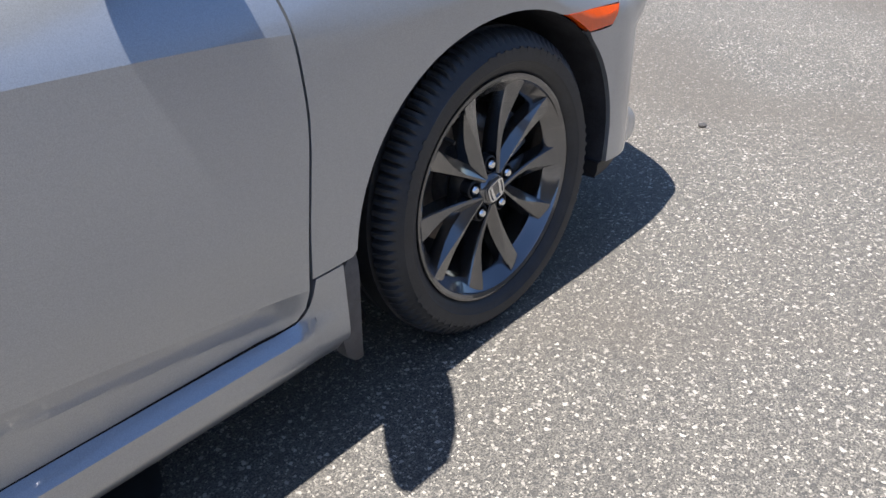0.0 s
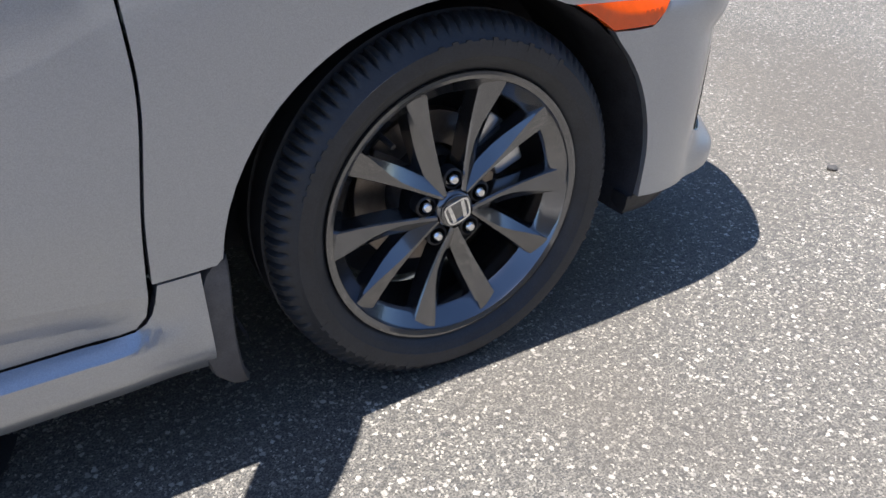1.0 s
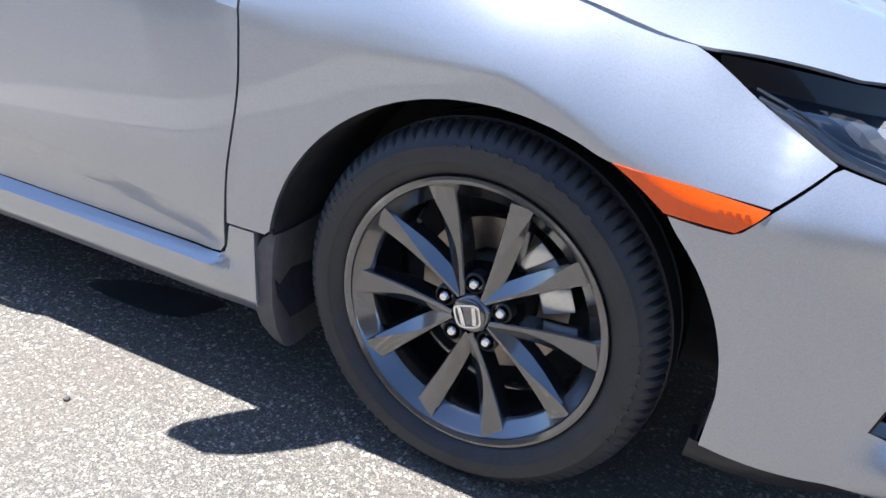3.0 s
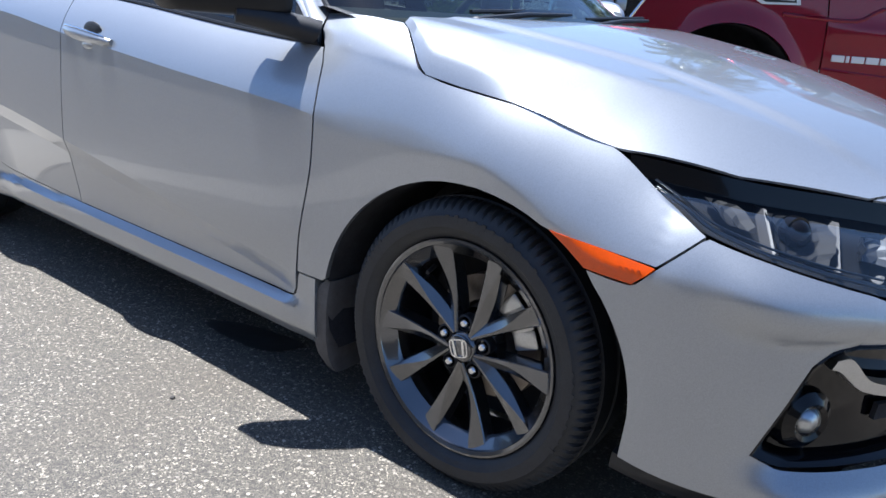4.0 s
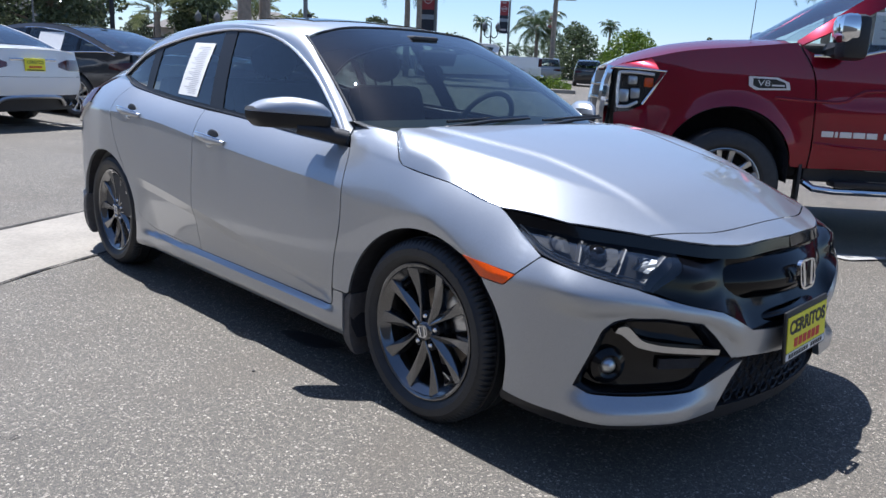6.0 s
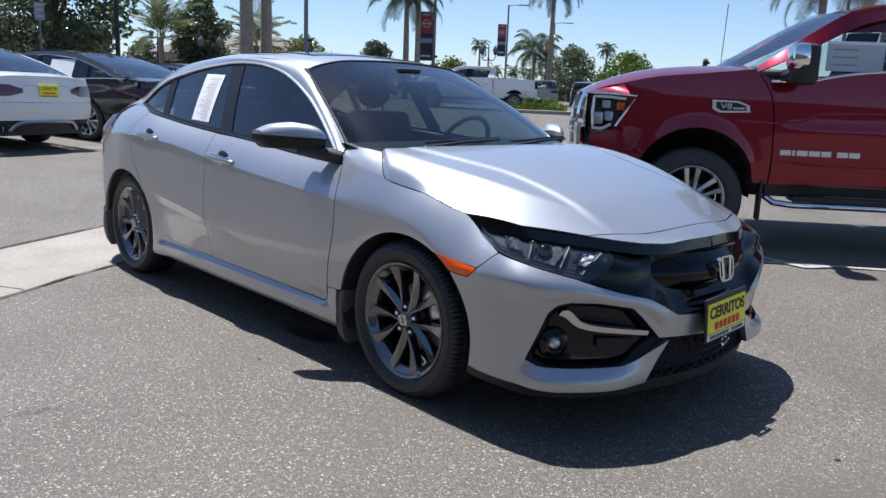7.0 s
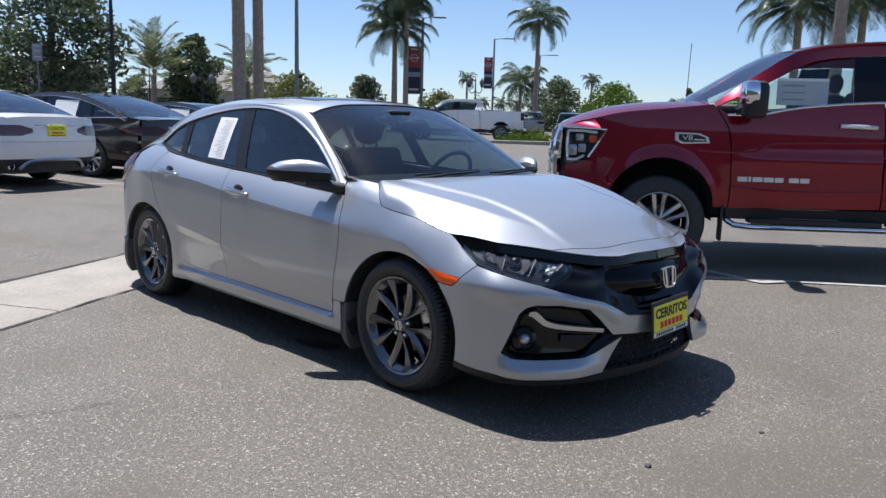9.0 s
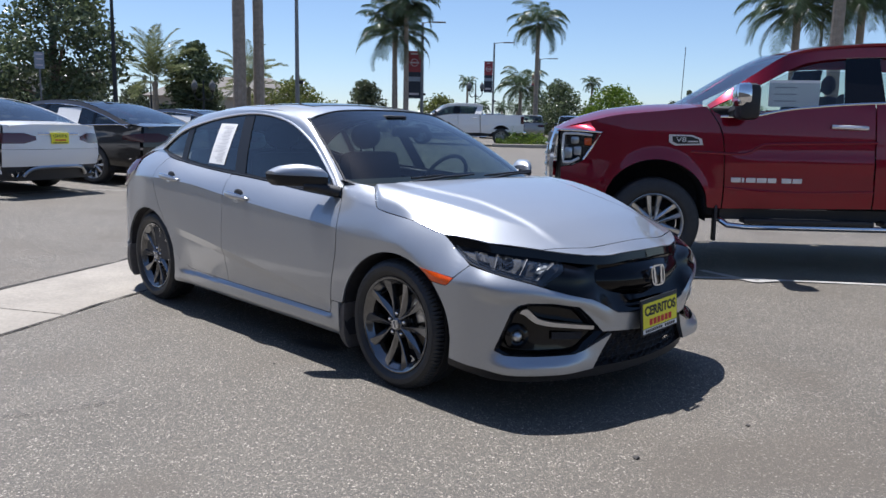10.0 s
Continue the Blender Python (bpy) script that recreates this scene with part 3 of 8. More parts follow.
def badge_into(bm, m, h, depth):
    """A plain emblem: a rounded frame, wider above, with two upright bars in it."""
    def ring_pts(k):
        pts = []
        for j in range(28):
            a = 2 * math.pi * j / 28
            c, s = math.cos(a), math.sin(a)
            x = math.copysign(abs(c) ** 0.5, c) * h * (1.06 + 0.12 * s)
            z = math.copysign(abs(s) ** 0.5, s) * h * 0.92
            pts.append((x * k, z * k))
        return pts
    o, i = ring_pts(1.0), ring_pts(0.86)
    y0, y1 = -depth, depth
    vo, vi = [bm.verts.new(m @ Vector((x, y0, z))) for x, z in o], [bm.verts.new(m @ Vector((x, y0, z))) for x, z in i]
    bo, bi = [bm.verts.new(m @ Vector((x, y1, z))) for x, z in o], [bm.verts.new(m @ Vector((x, y1, z))) for x, z in i]
    for j in range(28):
        q = (j + 1) % 28
        bm.faces.new((vo[j], vo[q], vi[q], vi[j])), bm.faces.new((bo[q], bo[j], bi[j], bi[q]))
        bm.faces.new((vo[q], vo[j], bo[j], bo[q])), bm.faces.new((vi[j], vi[q], bi[q], bi[j]))
    for s in (-1, 1):
        prism_into(bm, [(s * 0.30 * h, -0.72 * h), (s * 0.62 * h, -0.72 * h), (s * 0.72 * h, 0.74 * h), (s * 0.44 * h, 0.74 * h)][::s], 2 * depth, m @ pose(0, -depth, 0))

# ---- the silver hatchback ----
GAP = 0.0025
FOG = [(0.607, 0.307), (0.639, 0.399), (0.665, 0.484), (0.690, 0.512), (0.725, 0.522)]
FOG_TOP = [(0.725, 0.522), (0.801, 0.519), (0.895, 0.495), (0.931, 0.449), (0.984, 0.368)]
FOG_LOW = [(0.607, 0.307), (0.649, 0.287), (0.73, 0.284), (0.887, 0.281), (0.925, 0.292), (0.984, 0.368)]
BUMPER_TOP = [(0.476, 0.673), (0.581, 0.647), (0.672, 0.623), (0.738, 0.604), (0.859, 0.552), (0.939, 0.523), (0.974, 0.497), (1.032, 0.447)]


def chin(u, z):
    """The skin, with a rounded shoulder under the headlamp and a lip standing out under the lamp pocket."""
    x, y, zz = skin(u, z)
    deep = curve((0.45, 0.60, 0.725, 0.80, 0.895, 0.935, 0.985, 1.03), (0.13, 0.125, 0.084, 0.060, 0.048, 0.060, 0.075, 0.075), u)
    under = curve([p[0] for p in BUMPER_TOP], [p[1] for p in BUMPER_TOP], u) - z
    b = 0.17 * deep * math.sin(math.pi * under / deep) * ease(0.47, 0.60, u) * ease(1.03, 0.98, u) if 0 < under < deep else 0.0
    a = b + 0.050 * ease(0.56, 0.70, u) * ease(0.310, 0.235, z) * ease(0.15, 0.205, z) * ease(1.00, 0.82, u)
    d = Vector((x - NOSE_X, y * 0.35, 0))
    d.normalize()
    return (x + d.x * a, y + d.y * a, zz)


def hood_pt(x, y, lift=0.0):
    return (x, y, hood_z(x, y) + lift)


BONNET_CORNER = [(x, -hood_half(x)) for x in (-0.336, -0.30, -0.26, -0.225, -0.195, -0.172)]
REAR_CUT = [(-2.311, 0.413), (-2.326, 0.45), (-2.355, 0.50), (-2.396, 0.553), (-2.437, 0.61), (-2.51, 0.70), (-2.585, 0.82), (-2.615, 0.94), (-2.575, 1.036)]


def side_panels(car, mirror):
    """Fender, doors, quarter, sill and glass of one flank."""
    front_arch = arch(0.0, 0.398, 0.357, 0.633, 0.362)
    rear_arch = arch(AXLE_R, 0.40, 0.352, 0.41, 0.24)

    # front fender
    bottom = [(-0.492, 0.362)] + front_arch[::-1] + [(0.408 - GAP, 0.613)]
    top = [(-0.512, 0.894), (-0.40, 0.886), (-0.28, 0.877)] + [(x, hood_z(x, hood_half(x)) - 0.002) for x in (-0.172, -0.12, -0.04, 0.08, 0.175, 0.268)] + [(0.37, 0.722), (0.472, 0.673)]
    g = coons(bottom, top, [(-0.492, 0.362), (-0.482, 0.46), (-0.456, 0.60), (-0.452, 0.68), (-0.457, 0.77), (-0.480, 0.85), (-0.512, 0.894)], [(0.408 - GAP, 0.613), (0.472, 0.673)], 60, 34, (True, False, False, True))
    low = [Vector(skin(*p)) for p in spline(top, 60)]
    k = min(range(61), key=lambda i: abs(low[i].x + 0.172))
    cut = [Vector(hood_pt(x, y)) + Vector((-0.004, -0.001, -0.001)) for x, y in BONNET_CORNER]
    g2 = coons(low[:k + 1], [(-0.585, -0.722, 0.968), (-0.46, -0.730, 0.971), tuple(cut[0])], [low[0], (-0.562, -0.762, 0.933), (-0.585, -0.722, 0.968)], [low[k]] + cut[::-1][1:], k, 16, (True, False, False, False))
    skinned = [[Vector(skin(*p)) for p in row] for row in g]
    part("front_fender", sheet([skinned, g2], None, 0.018, weld=0.0015), SILVER, car, mirror=mirror, sharp=50)

    # doors: skin below and above the crease
    def on_crease(x0, x1, n=24):
        return [(x0 + (x1 - x0) * k / n, crease_z(x0 + (x1 - x0) * k / n)) for k in range(n + 1)]

    def split(edge, line=crease_z):
        """An edge from sill to belt, cut where it crosses a line of the body."""
        pts = [tuple(p) for p in spline(edge, 60)]
        k = next(i for i, p in enumerate(pts) if p[1] >= line(p[0]))
        mid = (pts[k][0], line(pts[k][0]))
        return pts[:k] + [mid], [mid] + pts[k + (1 if pts[k][1] - mid[1] < 0.004 else 0):], mid

    def door(name, front, rear, top, bottom):
        fl, fu, fm = split(front)
        rl, ru, rm = split(rear)
        mid = on_crease(rm[0], fm[0])
        fb, fl, fm2 = split(fl, fold_z)
        rb, rl, rm2 = split(rl, fold_z)
        fold = [(x, fold_z(x)) for x in [rm2[0] + (fm2[0] - rm2[0]) * k / 24 for k in range(25)]]
        g0 = coons(bottom, fold, rb, fb, 44, 14, (True, True, True, True))
        g1 = coons(fold, mid, rl, fl, 44, 22, (True, True, True, True))
        g2 = coons(mid, top, ru, fu, 44, 14, (True, False, True, True))
        return part(name, sheet([g0, g1, g2], skin, 0.02), SILVER, car, mirror=mirror, sharp=7)
    round_corner = [(-0.560, 0.283), (-0.528, 0.287), (-0.510, 0.302), (-0.502, 0.335)]
    d1 = door("front_door", [(-0.502, 0.335), (-0.487, 0.46), (-0.461, 0.60), (-0.457, 0.68), (-0.462, 0.77), (-0.485, 0.85), (-0.517, 0.893)], [(-1.630, 0.288), (-1.634, 0.6), (-1.640, 0.83), (-1.686, 0.958)],
              [(-1.686, 0.958), (-1.34, 0.942), (-0.87, 0.909), (-0.517, 0.893)], [(-1.630, 0.288), (-1.2, 0.286), (-0.8, 0.284)] + round_corner)
    d2 = door("rear_door", [(-1.634, 0.288), (-1.638, 0.6), (-1.644, 0.83), (-1.690, 0.959)], REAR_CUT,
              [(-2.575, 1.036), (-2.33, 1.004), (-2.0, 0.978), (-1.690, 0.959)], [(-2.311, 0.413), (-2.25, 0.37), (-2.20, 0.33), (-2.13, 0.303), (-2.0, 0.296), (-1.8, 0.291), (-1.634, 0.288)])

    # rear quarter, over the wheel and round to the tail lamp
    rear_edge = [(-3.10, 0.24), (-3.095, 0.40), (-3.16, 0.60), (-3.19, 0.80)]
    foot = (-2.404, 0.556)
    front_edge = [foot] + [(p[0] - 0.005, p[1]) for p in spline(REAR_CUT, 60) if p[1] > 0.57] + [(-2.79, 1.084)]
    g = coons([foot] + [p for p in rear_arch if p[0] < -2.415], [(-2.79, 1.084), (-2.87, 1.080), (-2.95, 1.060), (-3.015, 1.010)], front_edge, [(-3.095, 0.25), (-3.125, 0.50), (-3.175, 0.795), (-3.085, 0.835), (-2.962, 0.925), (-3.015, 1.010)], 50, 50, (True, False, True, True))
    part("rear_quarter", sheet([g], skin, 0.015), SILVER, car, mirror=mirror)
    g = coons([(-3.10, 0.235), (-3.4, 0.24), (TAIL_U, 0.26)], [(-3.19, 0.80), (-3.45, 0.80), (TAIL_U, 0.80)], [(-3.10, 0.235), (-3.135, 0.50), (-3.185, 0.80)], [(TAIL_U, 0.26), (TAIL_U, 0.80)], 24, 16)
    part("rear_bumper", sheet([g], skin, 0.01), SILVER, car, mirror=mirror)
    g = coons([(-3.088, 0.833), (-3.18, 0.803), (-3.45, 0.805), (TAIL_U, 0.805)], [(-3.020, 1.008), (-3.195, 0.995), (-3.45, 0.985), (TAIL_U, 0.98)], [(-3.088, 0.833), (-2.967, 0.925), (-3.020, 1.008)], [(TAIL_U, 0.805), (TAIL_U, 0.98)], 28, 16, (True, False, True, False))
    part("tail_lamp", sheet([g], lambda u, z: tuple(Vector(skin(u, z)) + Vector((-0.006, -0.008, 0))), 0.02), RED_LENS, car, "dark red tail lamp", mirror=mirror)
    bm = bmesh.new()
    g = coons([(-3.095, 0.17), (-3.35, 0.18), (TAIL_U, 0.2)], [(-3.105, 0.232), (-3.4, 0.237), (TAIL_U, 0.257)], [(-3.095, 0.17), (-3.105, 0.232)], [(TAIL_U, 0.2), (TAIL_U, 0.257)], 16, 3)
    part("rear_valance", sheet([g], skin, 0.01), TRIM, car, mirror=mirror)

    # sill, with the piece that climbs to the fender
    g1 = coons([(-2.318, 0.195), (-1.6, 0.186), (-0.9, 0.186), (-0.493, 0.178)], [(-2.313, 0.407), (-2.296, 0.404), (-2.20, 0.330), (-2.13, 0.300), (-2.0, 0.293), (-1.63, 0.285), (-0.9, 0.282), (-0.560, 0.280), (-0.526, 0.284), (-0.503, 0.300), (-0.493, 0.332)],
               [(-2.318, 0.195), (-2.303, 0.26), (-2.301, 0.33), (-2.313, 0.407)], [(-0.493, 0.178), (-0.493, 0.332)], 90, 12, (True, True, True, True))
    g2 = coons([(-0.493, 0.178), (-0.428, 0.172)], [(-0.486, 0.358), (-0.428, 0.358)], [(-0.493, 0.178), (-0.493, 0.332), (-0.486, 0.358)], [(-0.428, 0.172), (-0.428, 0.358)], 6, 15, (True, True, True, True))
    part("side_sill", sheet([g1, g2], lambda u, z: tuple(Vector(skin(u, z)) + Vector((0, -0.030 * ease(0.284, 0.266, z) * ease(-0.43, -0.58, u) * ease(-2.28, -2.1, u), 0))), 0.03), SILVER, car, mirror=mirror)

    # roof side: pillars and rail round the side glass
    dlo_top = [(-0.545, 0.903), (-0.645, 0.988), (-0.918, 1.155), (-1.204, 1.275), (-1.46, 1.330), (-1.70, 1.347), (-1.94, 1.336), (-2.24, 1.297), (-2.54, 1.226), (-2.795, 1.088)]
    low = [Vector(skin(*p)) for p in dlo_top]
    high = [(-0.585, -0.722, 0.968), (-0.72, -0.688, 1.066), (-0.92, -0.64, 1.195), (-1.135, -0.588, 1.312)] + [(x, -y, roof_z(x, y)) for x, y in ((-1.35, 0.572), (-1.7, 0.572), (-2.1, 0.555), (-2.55, 0.52), (-2.95, 0.475), (-3.2, 0.46))]
    g = coons(low, high, [low[0], high[0]], [low[-1], (-2.95, -0.62, 1.13), high[-1]], 90, 12)
    for j, row in enumerate(g):
        for i in range(len(row)):
            row[i] = np.array(row[i]) + np.array((0.10, -0.62, 0.60)) * 0.010 * math.sin(math.pi * j / 12)
    part("roof_pillar", sheet([g], None, 0.012), SILVER, car, mirror=mirror)
    # shoulder behind the side glass down to the tail lamp
    low = [Vector(skin(*p)) for p in [(-2.795, 1.086), (-2.92, 1.077), (-3.06, 1.047), (-3.19, 0.99)]]
    g = coons(low, [(-2.80, -0.718, 1.089), (-2.95, -0.62, 1.13), (-3.08, -0.54, 1.14), (-3.205, -0.46, 1.12)], [low[0], (-2.80, -0.718, 1.089)], [low[-1], (-3.27, -0.62, 1.04), (-3.205, -0.46, 1.12)], 16, 8)
    part("rear_shoulder", sheet([g], None, 0.01), SILVER, car, mirror=mirror)

    # side glass: three panes set in a little, a chrome line round all, dark posts between
    inset = 0.008

    def flush(u, z, d=inset):
        return (u, -flank_y(u, z) + d, z)
    belt = [(-0.560, 0.905), (-0.87, 0.922), (-1.34, 0.956), (-1.64, 0.973), (-2.0, 0.992), (-2.36, 1.022), (-2.60, 1.052), (-2.785, 1.090)]
    panes = (("door_glass", GLASS, [(-0.60, 0.918), (-0.87, 0.930), (-1.2, 0.952), (-1.555, 0.975)], [(-0.665, 0.992), (-0.93, 1.148), (-1.21, 1.266), (-1.46, 1.319), (-1.70, 1.334)], [(-0.60, 0.918), (-0.665, 0.992)], [(-1.555, 0.975), (-1.63, 1.15), (-1.70, 1.334)]),
             ("door_glass", TINTED, [(-1.668, 0.982), (-2.0, 1.000), (-2.37, 1.030)], [(-1.80, 1.331), (-2.0, 1.318), (-2.24, 1.284), (-2.412, 1.240)], [(-1.668, 0.982), (-1.735, 1.15), (-1.80, 1.331)], [(-2.37, 1.030), (-2.385, 1.13), (-2.412, 1.240)]),
             ("quarter_glass", TINTED, [(-2.43, 1.040), (-2.60, 1.062), (-2.765, 1.092)], [(-2.470, 1.225), (-2.56, 1.195), (-2.66, 1.15), (-2.77, 1.094)], [(-2.43, 1.040), (-2.445, 1.13), (-2.470, 1.225)], [(-2.765, 1.092), (-2.77, 1.094)]))
    for name, mat, b, t, l, r in panes:
        p = part(name, sheet([coons(b, t, l, r, 24, 12)], flush, 0.0, flip=True), mat, car, mirror=mirror)
    # black frame: a band under the panes, the posts and the arc above
    for b, t, l, r, n in (([(-0.556, 0.899), (-0.87, 0.915), (-1.34, 0.949), (-1.64, 0.966), (-2.0, 0.985), (-2.36, 1.013), (-2.60, 1.045), (-2.79, 1.088)], [(-0.60, 0.918), (-0.87, 0.930), (-1.2, 0.952), (-1.555, 0.975), (-2.0, 1.000), (-2.37, 1.030), (-2.60, 1.062), (-2.765, 1.092)], None, None, 70),
                          ([(-1.548, 0.972), (-1.675, 0.979)], [(-1.694, 1.338), (-1.806, 1.334)], None, None, 6), ([(-2.36, 1.026), (-2.44, 1.036)], [(-2.404, 1.245), (-2.478, 1.226)], None, None, 4),
                          ([(-0.60, 0.918), (-0.665, 0.992), (-0.93, 1.148), (-1.21, 1.266), (-1.46, 1.319), (-1.70, 1.334), (-1.94, 1.324), (-2.24, 1.284), (-2.54, 1.205), (-2.77, 1.094)], [(-0.548, 0.905), (-0.650, 0.987), (-0.92, 1.153), (-1.205, 1.273), (-1.46, 1.328), (-1.70, 1.345), (-1.94, 1.334), (-2.24, 1.295), (-2.54, 1.224), (-2.79, 1.088)], None, None, 80)):
        l, r = l or [b[0], t[0]], r or [b[-1], t[-1]]
        part("window_frame", sheet([coons(b, t, l, r, n, 3)], lambda u, z: flush(u, z, 0.003), 0.006, flip=True), FRAME, car, mirror=mirror)
    bm = bmesh.new()
    ring = spline([(-0.556, 0.900), (-0.655, 0.989), (-0.92, 1.154), (-1.205, 1.274), (-1.46, 1.329), (-1.70, 1.346), (-1.94, 1.335), (-2.24, 1.296), (-2.54, 1.225), (-2.79, 1.088)], 80)
    tube_into(bm, [Vector(skin(*p)) + Vector((0, -0.002, 0)) for p in ring], 0.0065, 6)
    part("window_trim", bm, BRIGHT, car, "thin bright window moulding", mirror=mirror)
    bm = bmesh.new()
    ring = spline([(-2.79, 1.087), (-2.60, 1.043), (-2.36, 1.011), (-2.0, 0.983), (-1.64, 0.964), (-1.34, 0.947), (-0.87, 0.913), (-0.556, 0.899)], 70)
    tube_into(bm, [Vector(skin(*p)) + Vector((0, -0.001, 0)) for p in ring], 0.0055, 6)
    part("belt_trim", bm, FRAME, car, "black rubber strip under the windows", mirror=mirror)

    # door handles: a bar over a scooped recess
    for d, x0, x1, z0, z1 in ((d1, -1.615, -1.345, 0.853, 0.833), (d2, -2.525, -2.235, 0.918, 0.896)):
        n = 14
        bm = bmesh.new()
        rows = []
        for k in range(n + 1):
            t = k / n
            x, z = x0 + (x1 - x0) * t, z0 + (z1 - z0) * t
            tall = 0.017 * math.sin(math.pi * min(1, max(0.06, 0.10 + 0.84 * t))) ** 0.5
            y = -flank_y(x, z) - 0.006 - 0.024 * math.sin(math.pi * t) ** 0.6
            rows.append([(x, y + dy, z + dz * tall) for dy, dz in ((0.014, 0.75), (0.002, 1.0), (-0.006, 0.55), (-0.008, -0.2), (-0.002, -0.95), (0.014, -0.8))])
        grid_into(bm, rows, flip=False)
        bmesh.ops.recalc_face_normals(bm, faces=bm.faces[:])
        h = part("handle", bm, SILVER, d, "silver grab handle", mirror=mirror, sharp=50)
        bm = bmesh.new()
        tube_into(bm, [Vector(r[1]) + Vector((0, -0.001, 0.001)) for r in rows[1:-1]], 0.0035, 6)
        part("handle_strip", bm, CHROME, h, "chrome strip on the handle", mirror=mirror)
        xm, zm = x0 + (x1 - x0) * 0.52, z0 + (z1 - z0) * 0.5
        # shade of the scoop put in as a black oval on the door skin
        bm = bmesh.new()
        ball_into(bm, (xm, -flank_y(xm, zm + 0.012) + 0.004, zm + 0.014), (0.055, 0.007, 0.027))
        part("handle_recess_shade", bm, TRIM, d, "black oval painting the shade in the handle recess", mirror=mirror)
        bm = bmesh.new()
        ball_into(bm, (xm, -flank_y(xm, zm - 0.03) + 0.004, zm - 0.032), (0.040, 0.007, 0.013))
        part("handle_scoop", bm, SILVER, d, mirror=mirror)

    # wing mirror: silver cap over a black lower shell, on a foot at the window corner
    mirror_thing = part("mirror_cap", mirror_shell(True), SILVER, car, "silver wing mirror cap", mirror=mirror)
    part("mirror_shell", mirror_shell(False), FRAME, mirror_thing, "gloss black lower mirror shell", mirror=mirror)
    bm = bmesh.new()
    g = [[(-0.535, -0.800, 0.903), (-0.60, -0.792, 0.912), (-0.66, -0.784, 0.918)], [(-0.56, -0.84, 0.925), (-0.61, -0.84, 0.925), (-0.66, -0.84, 0.930)], [(-0.60, -0.88, 0.945), (-0.64, -0.885, 0.945), (-0.68, -0.885, 0.945)]]
    tube_into(bm, [(-0.570, -0.775, 0.918), (-0.605, -0.825, 0.936), (-0.650, -0.88, 0.955), (-0.68, -0.93, 0.960)], [0.042, 0.040, 0.036, 0.026], 14)
    for v in bm.verts:
        v.co.z = 0.93 + (v.co.z - 0.93) * 0.75
    part("mirror_foot", bm, TRIM, mirror_thing, mirror=mirror)
    bm = bmesh.new()
    g = coons([(-0.535, 0.897), (-0.64, 0.903)], [(-0.60, 0.948), (-0.66, 0.99)], [(-0.535, 0.897), (-0.60, 0.948)], [(-0.64, 0.903), (-0.66, 0.99)], 6, 6)
    part("mirror_base", sheet([g], lambda u, z: flush(u, z, -0.006), 0.012, flip=True), TRIM, mirror_thing, mirror=mirror)

    # side marker between fender and bumper
    g = coons([(0.279, 0.580), (0.330, 0.577), (0.371, 0.575)], [(0.200, 0.6315), (0.30, 0.623), (0.406, 0.6105)], [(0.279, 0.580), (0.241, 0.607), (0.200, 0.6315)], [(0.371, 0.575), (0.392, 0.594), (0.406, 0.6105)], 16, 6)
    out = part("side_marker", sheet([g], lambda u, z: tuple(Vector(skin(u, z)) + Vector((0, -0.002, 0))), 0.02), AMBER, car, "amber side marker lamp", mirror=mirror)
    bm = bmesh.new()
    for j in range(4):
        x = 0.345 + 0.011 * j
        p = skin(x, 0.600)
        box_into(bm, (x, p[1] - 0.0028, 0.597), (x + 0.006, p[1] - 0.0018, 0.603))
    part("marker_writing", bm, AMBER, out, "raised marks on the amber lens", smooth=False, mirror=mirror)

    # mud flap behind the wheel
    for hx, x0 in ((0.0, -0.405), (AXLE_R, AXLE_R - 0.395)):
        bm = bmesh.new()
        rows = []
        for z, fx, y0, bk in ((0.360, 0.0, -0.874, 0.004), (0.345, 0.0, -0.878, -0.014), (0.315, -0.002, -0.881, -0.026), (0.27, -0.005, -0.880, -0.031), (0.21, -0.007, -0.877, -0.030), (0.16, -0.004, -0.869, -0.022), (0.130, 0.003, -0.860, -0.006), (0.118, 0.008, -0.852, 0.004)):
            yi = -0.70 if z > 0.13 else -0.74
            sec = [(x0 + fx + bk - 0.004, y0 + 0.012), (x0 + fx + bk, y0 - 0.003), (x0 + fx + 0.016, y0 - 0.003), (x0 + fx + 0.022, y0 + 0.012), (x0 + fx + 0.014, yi), (x0 + fx - 0.006, yi)]
            rows.append([bm.verts.new((x, y, z)) for x, y in sec])
        for a, b in zip(rows, rows[1:]):
            for i in range(6):
                bm.faces.new((a[i], a[(i + 1) % 6], b[(i + 1) % 6], b[i]))
        bm.faces.new(rows[0][::-1]), bm.faces.new(rows[-1])
        bmesh.ops.recalc_face_normals(bm, faces=bm.faces[:])
        part("mud_flap", bm, FLAP, car, "black rubber mud flap", mirror=mirror)

    # wheel well
    for hx, a, b, zf, zr in ((0.0, 0.396, 0.358, 0.20, 0.19), (AXLE_R, 0.398, 0.350, 0.20, 0.24)):
        line = arch(hx, a, b, zf, zr, 28)
        bm = bmesh.new()
        rows = []
        for y0, k in ((None, 1.0), (-0.83, 0.99), (-0.70, 1.02), (-0.55, 1.02)):
            rows.append([bm.verts.new((hx + (x - hx) * k, (-flank_y(x, z) + 0.010) if y0 is None else y0, HUB_Z + (z - HUB_Z) * k)) for x, z in line])
        for p, q in zip(rows, rows[1:]):
            for i in range(len(p) - 1):
                bm.faces.new((p[i], p[i + 1], q[i + 1], q[i]))
        bm.faces.new(rows[-1])
        bmesh.ops.recalc_face_normals(bm, faces=bm.faces[:])
        part("wheel_arch_liner", bm, LINER, car, mirror=mirror)


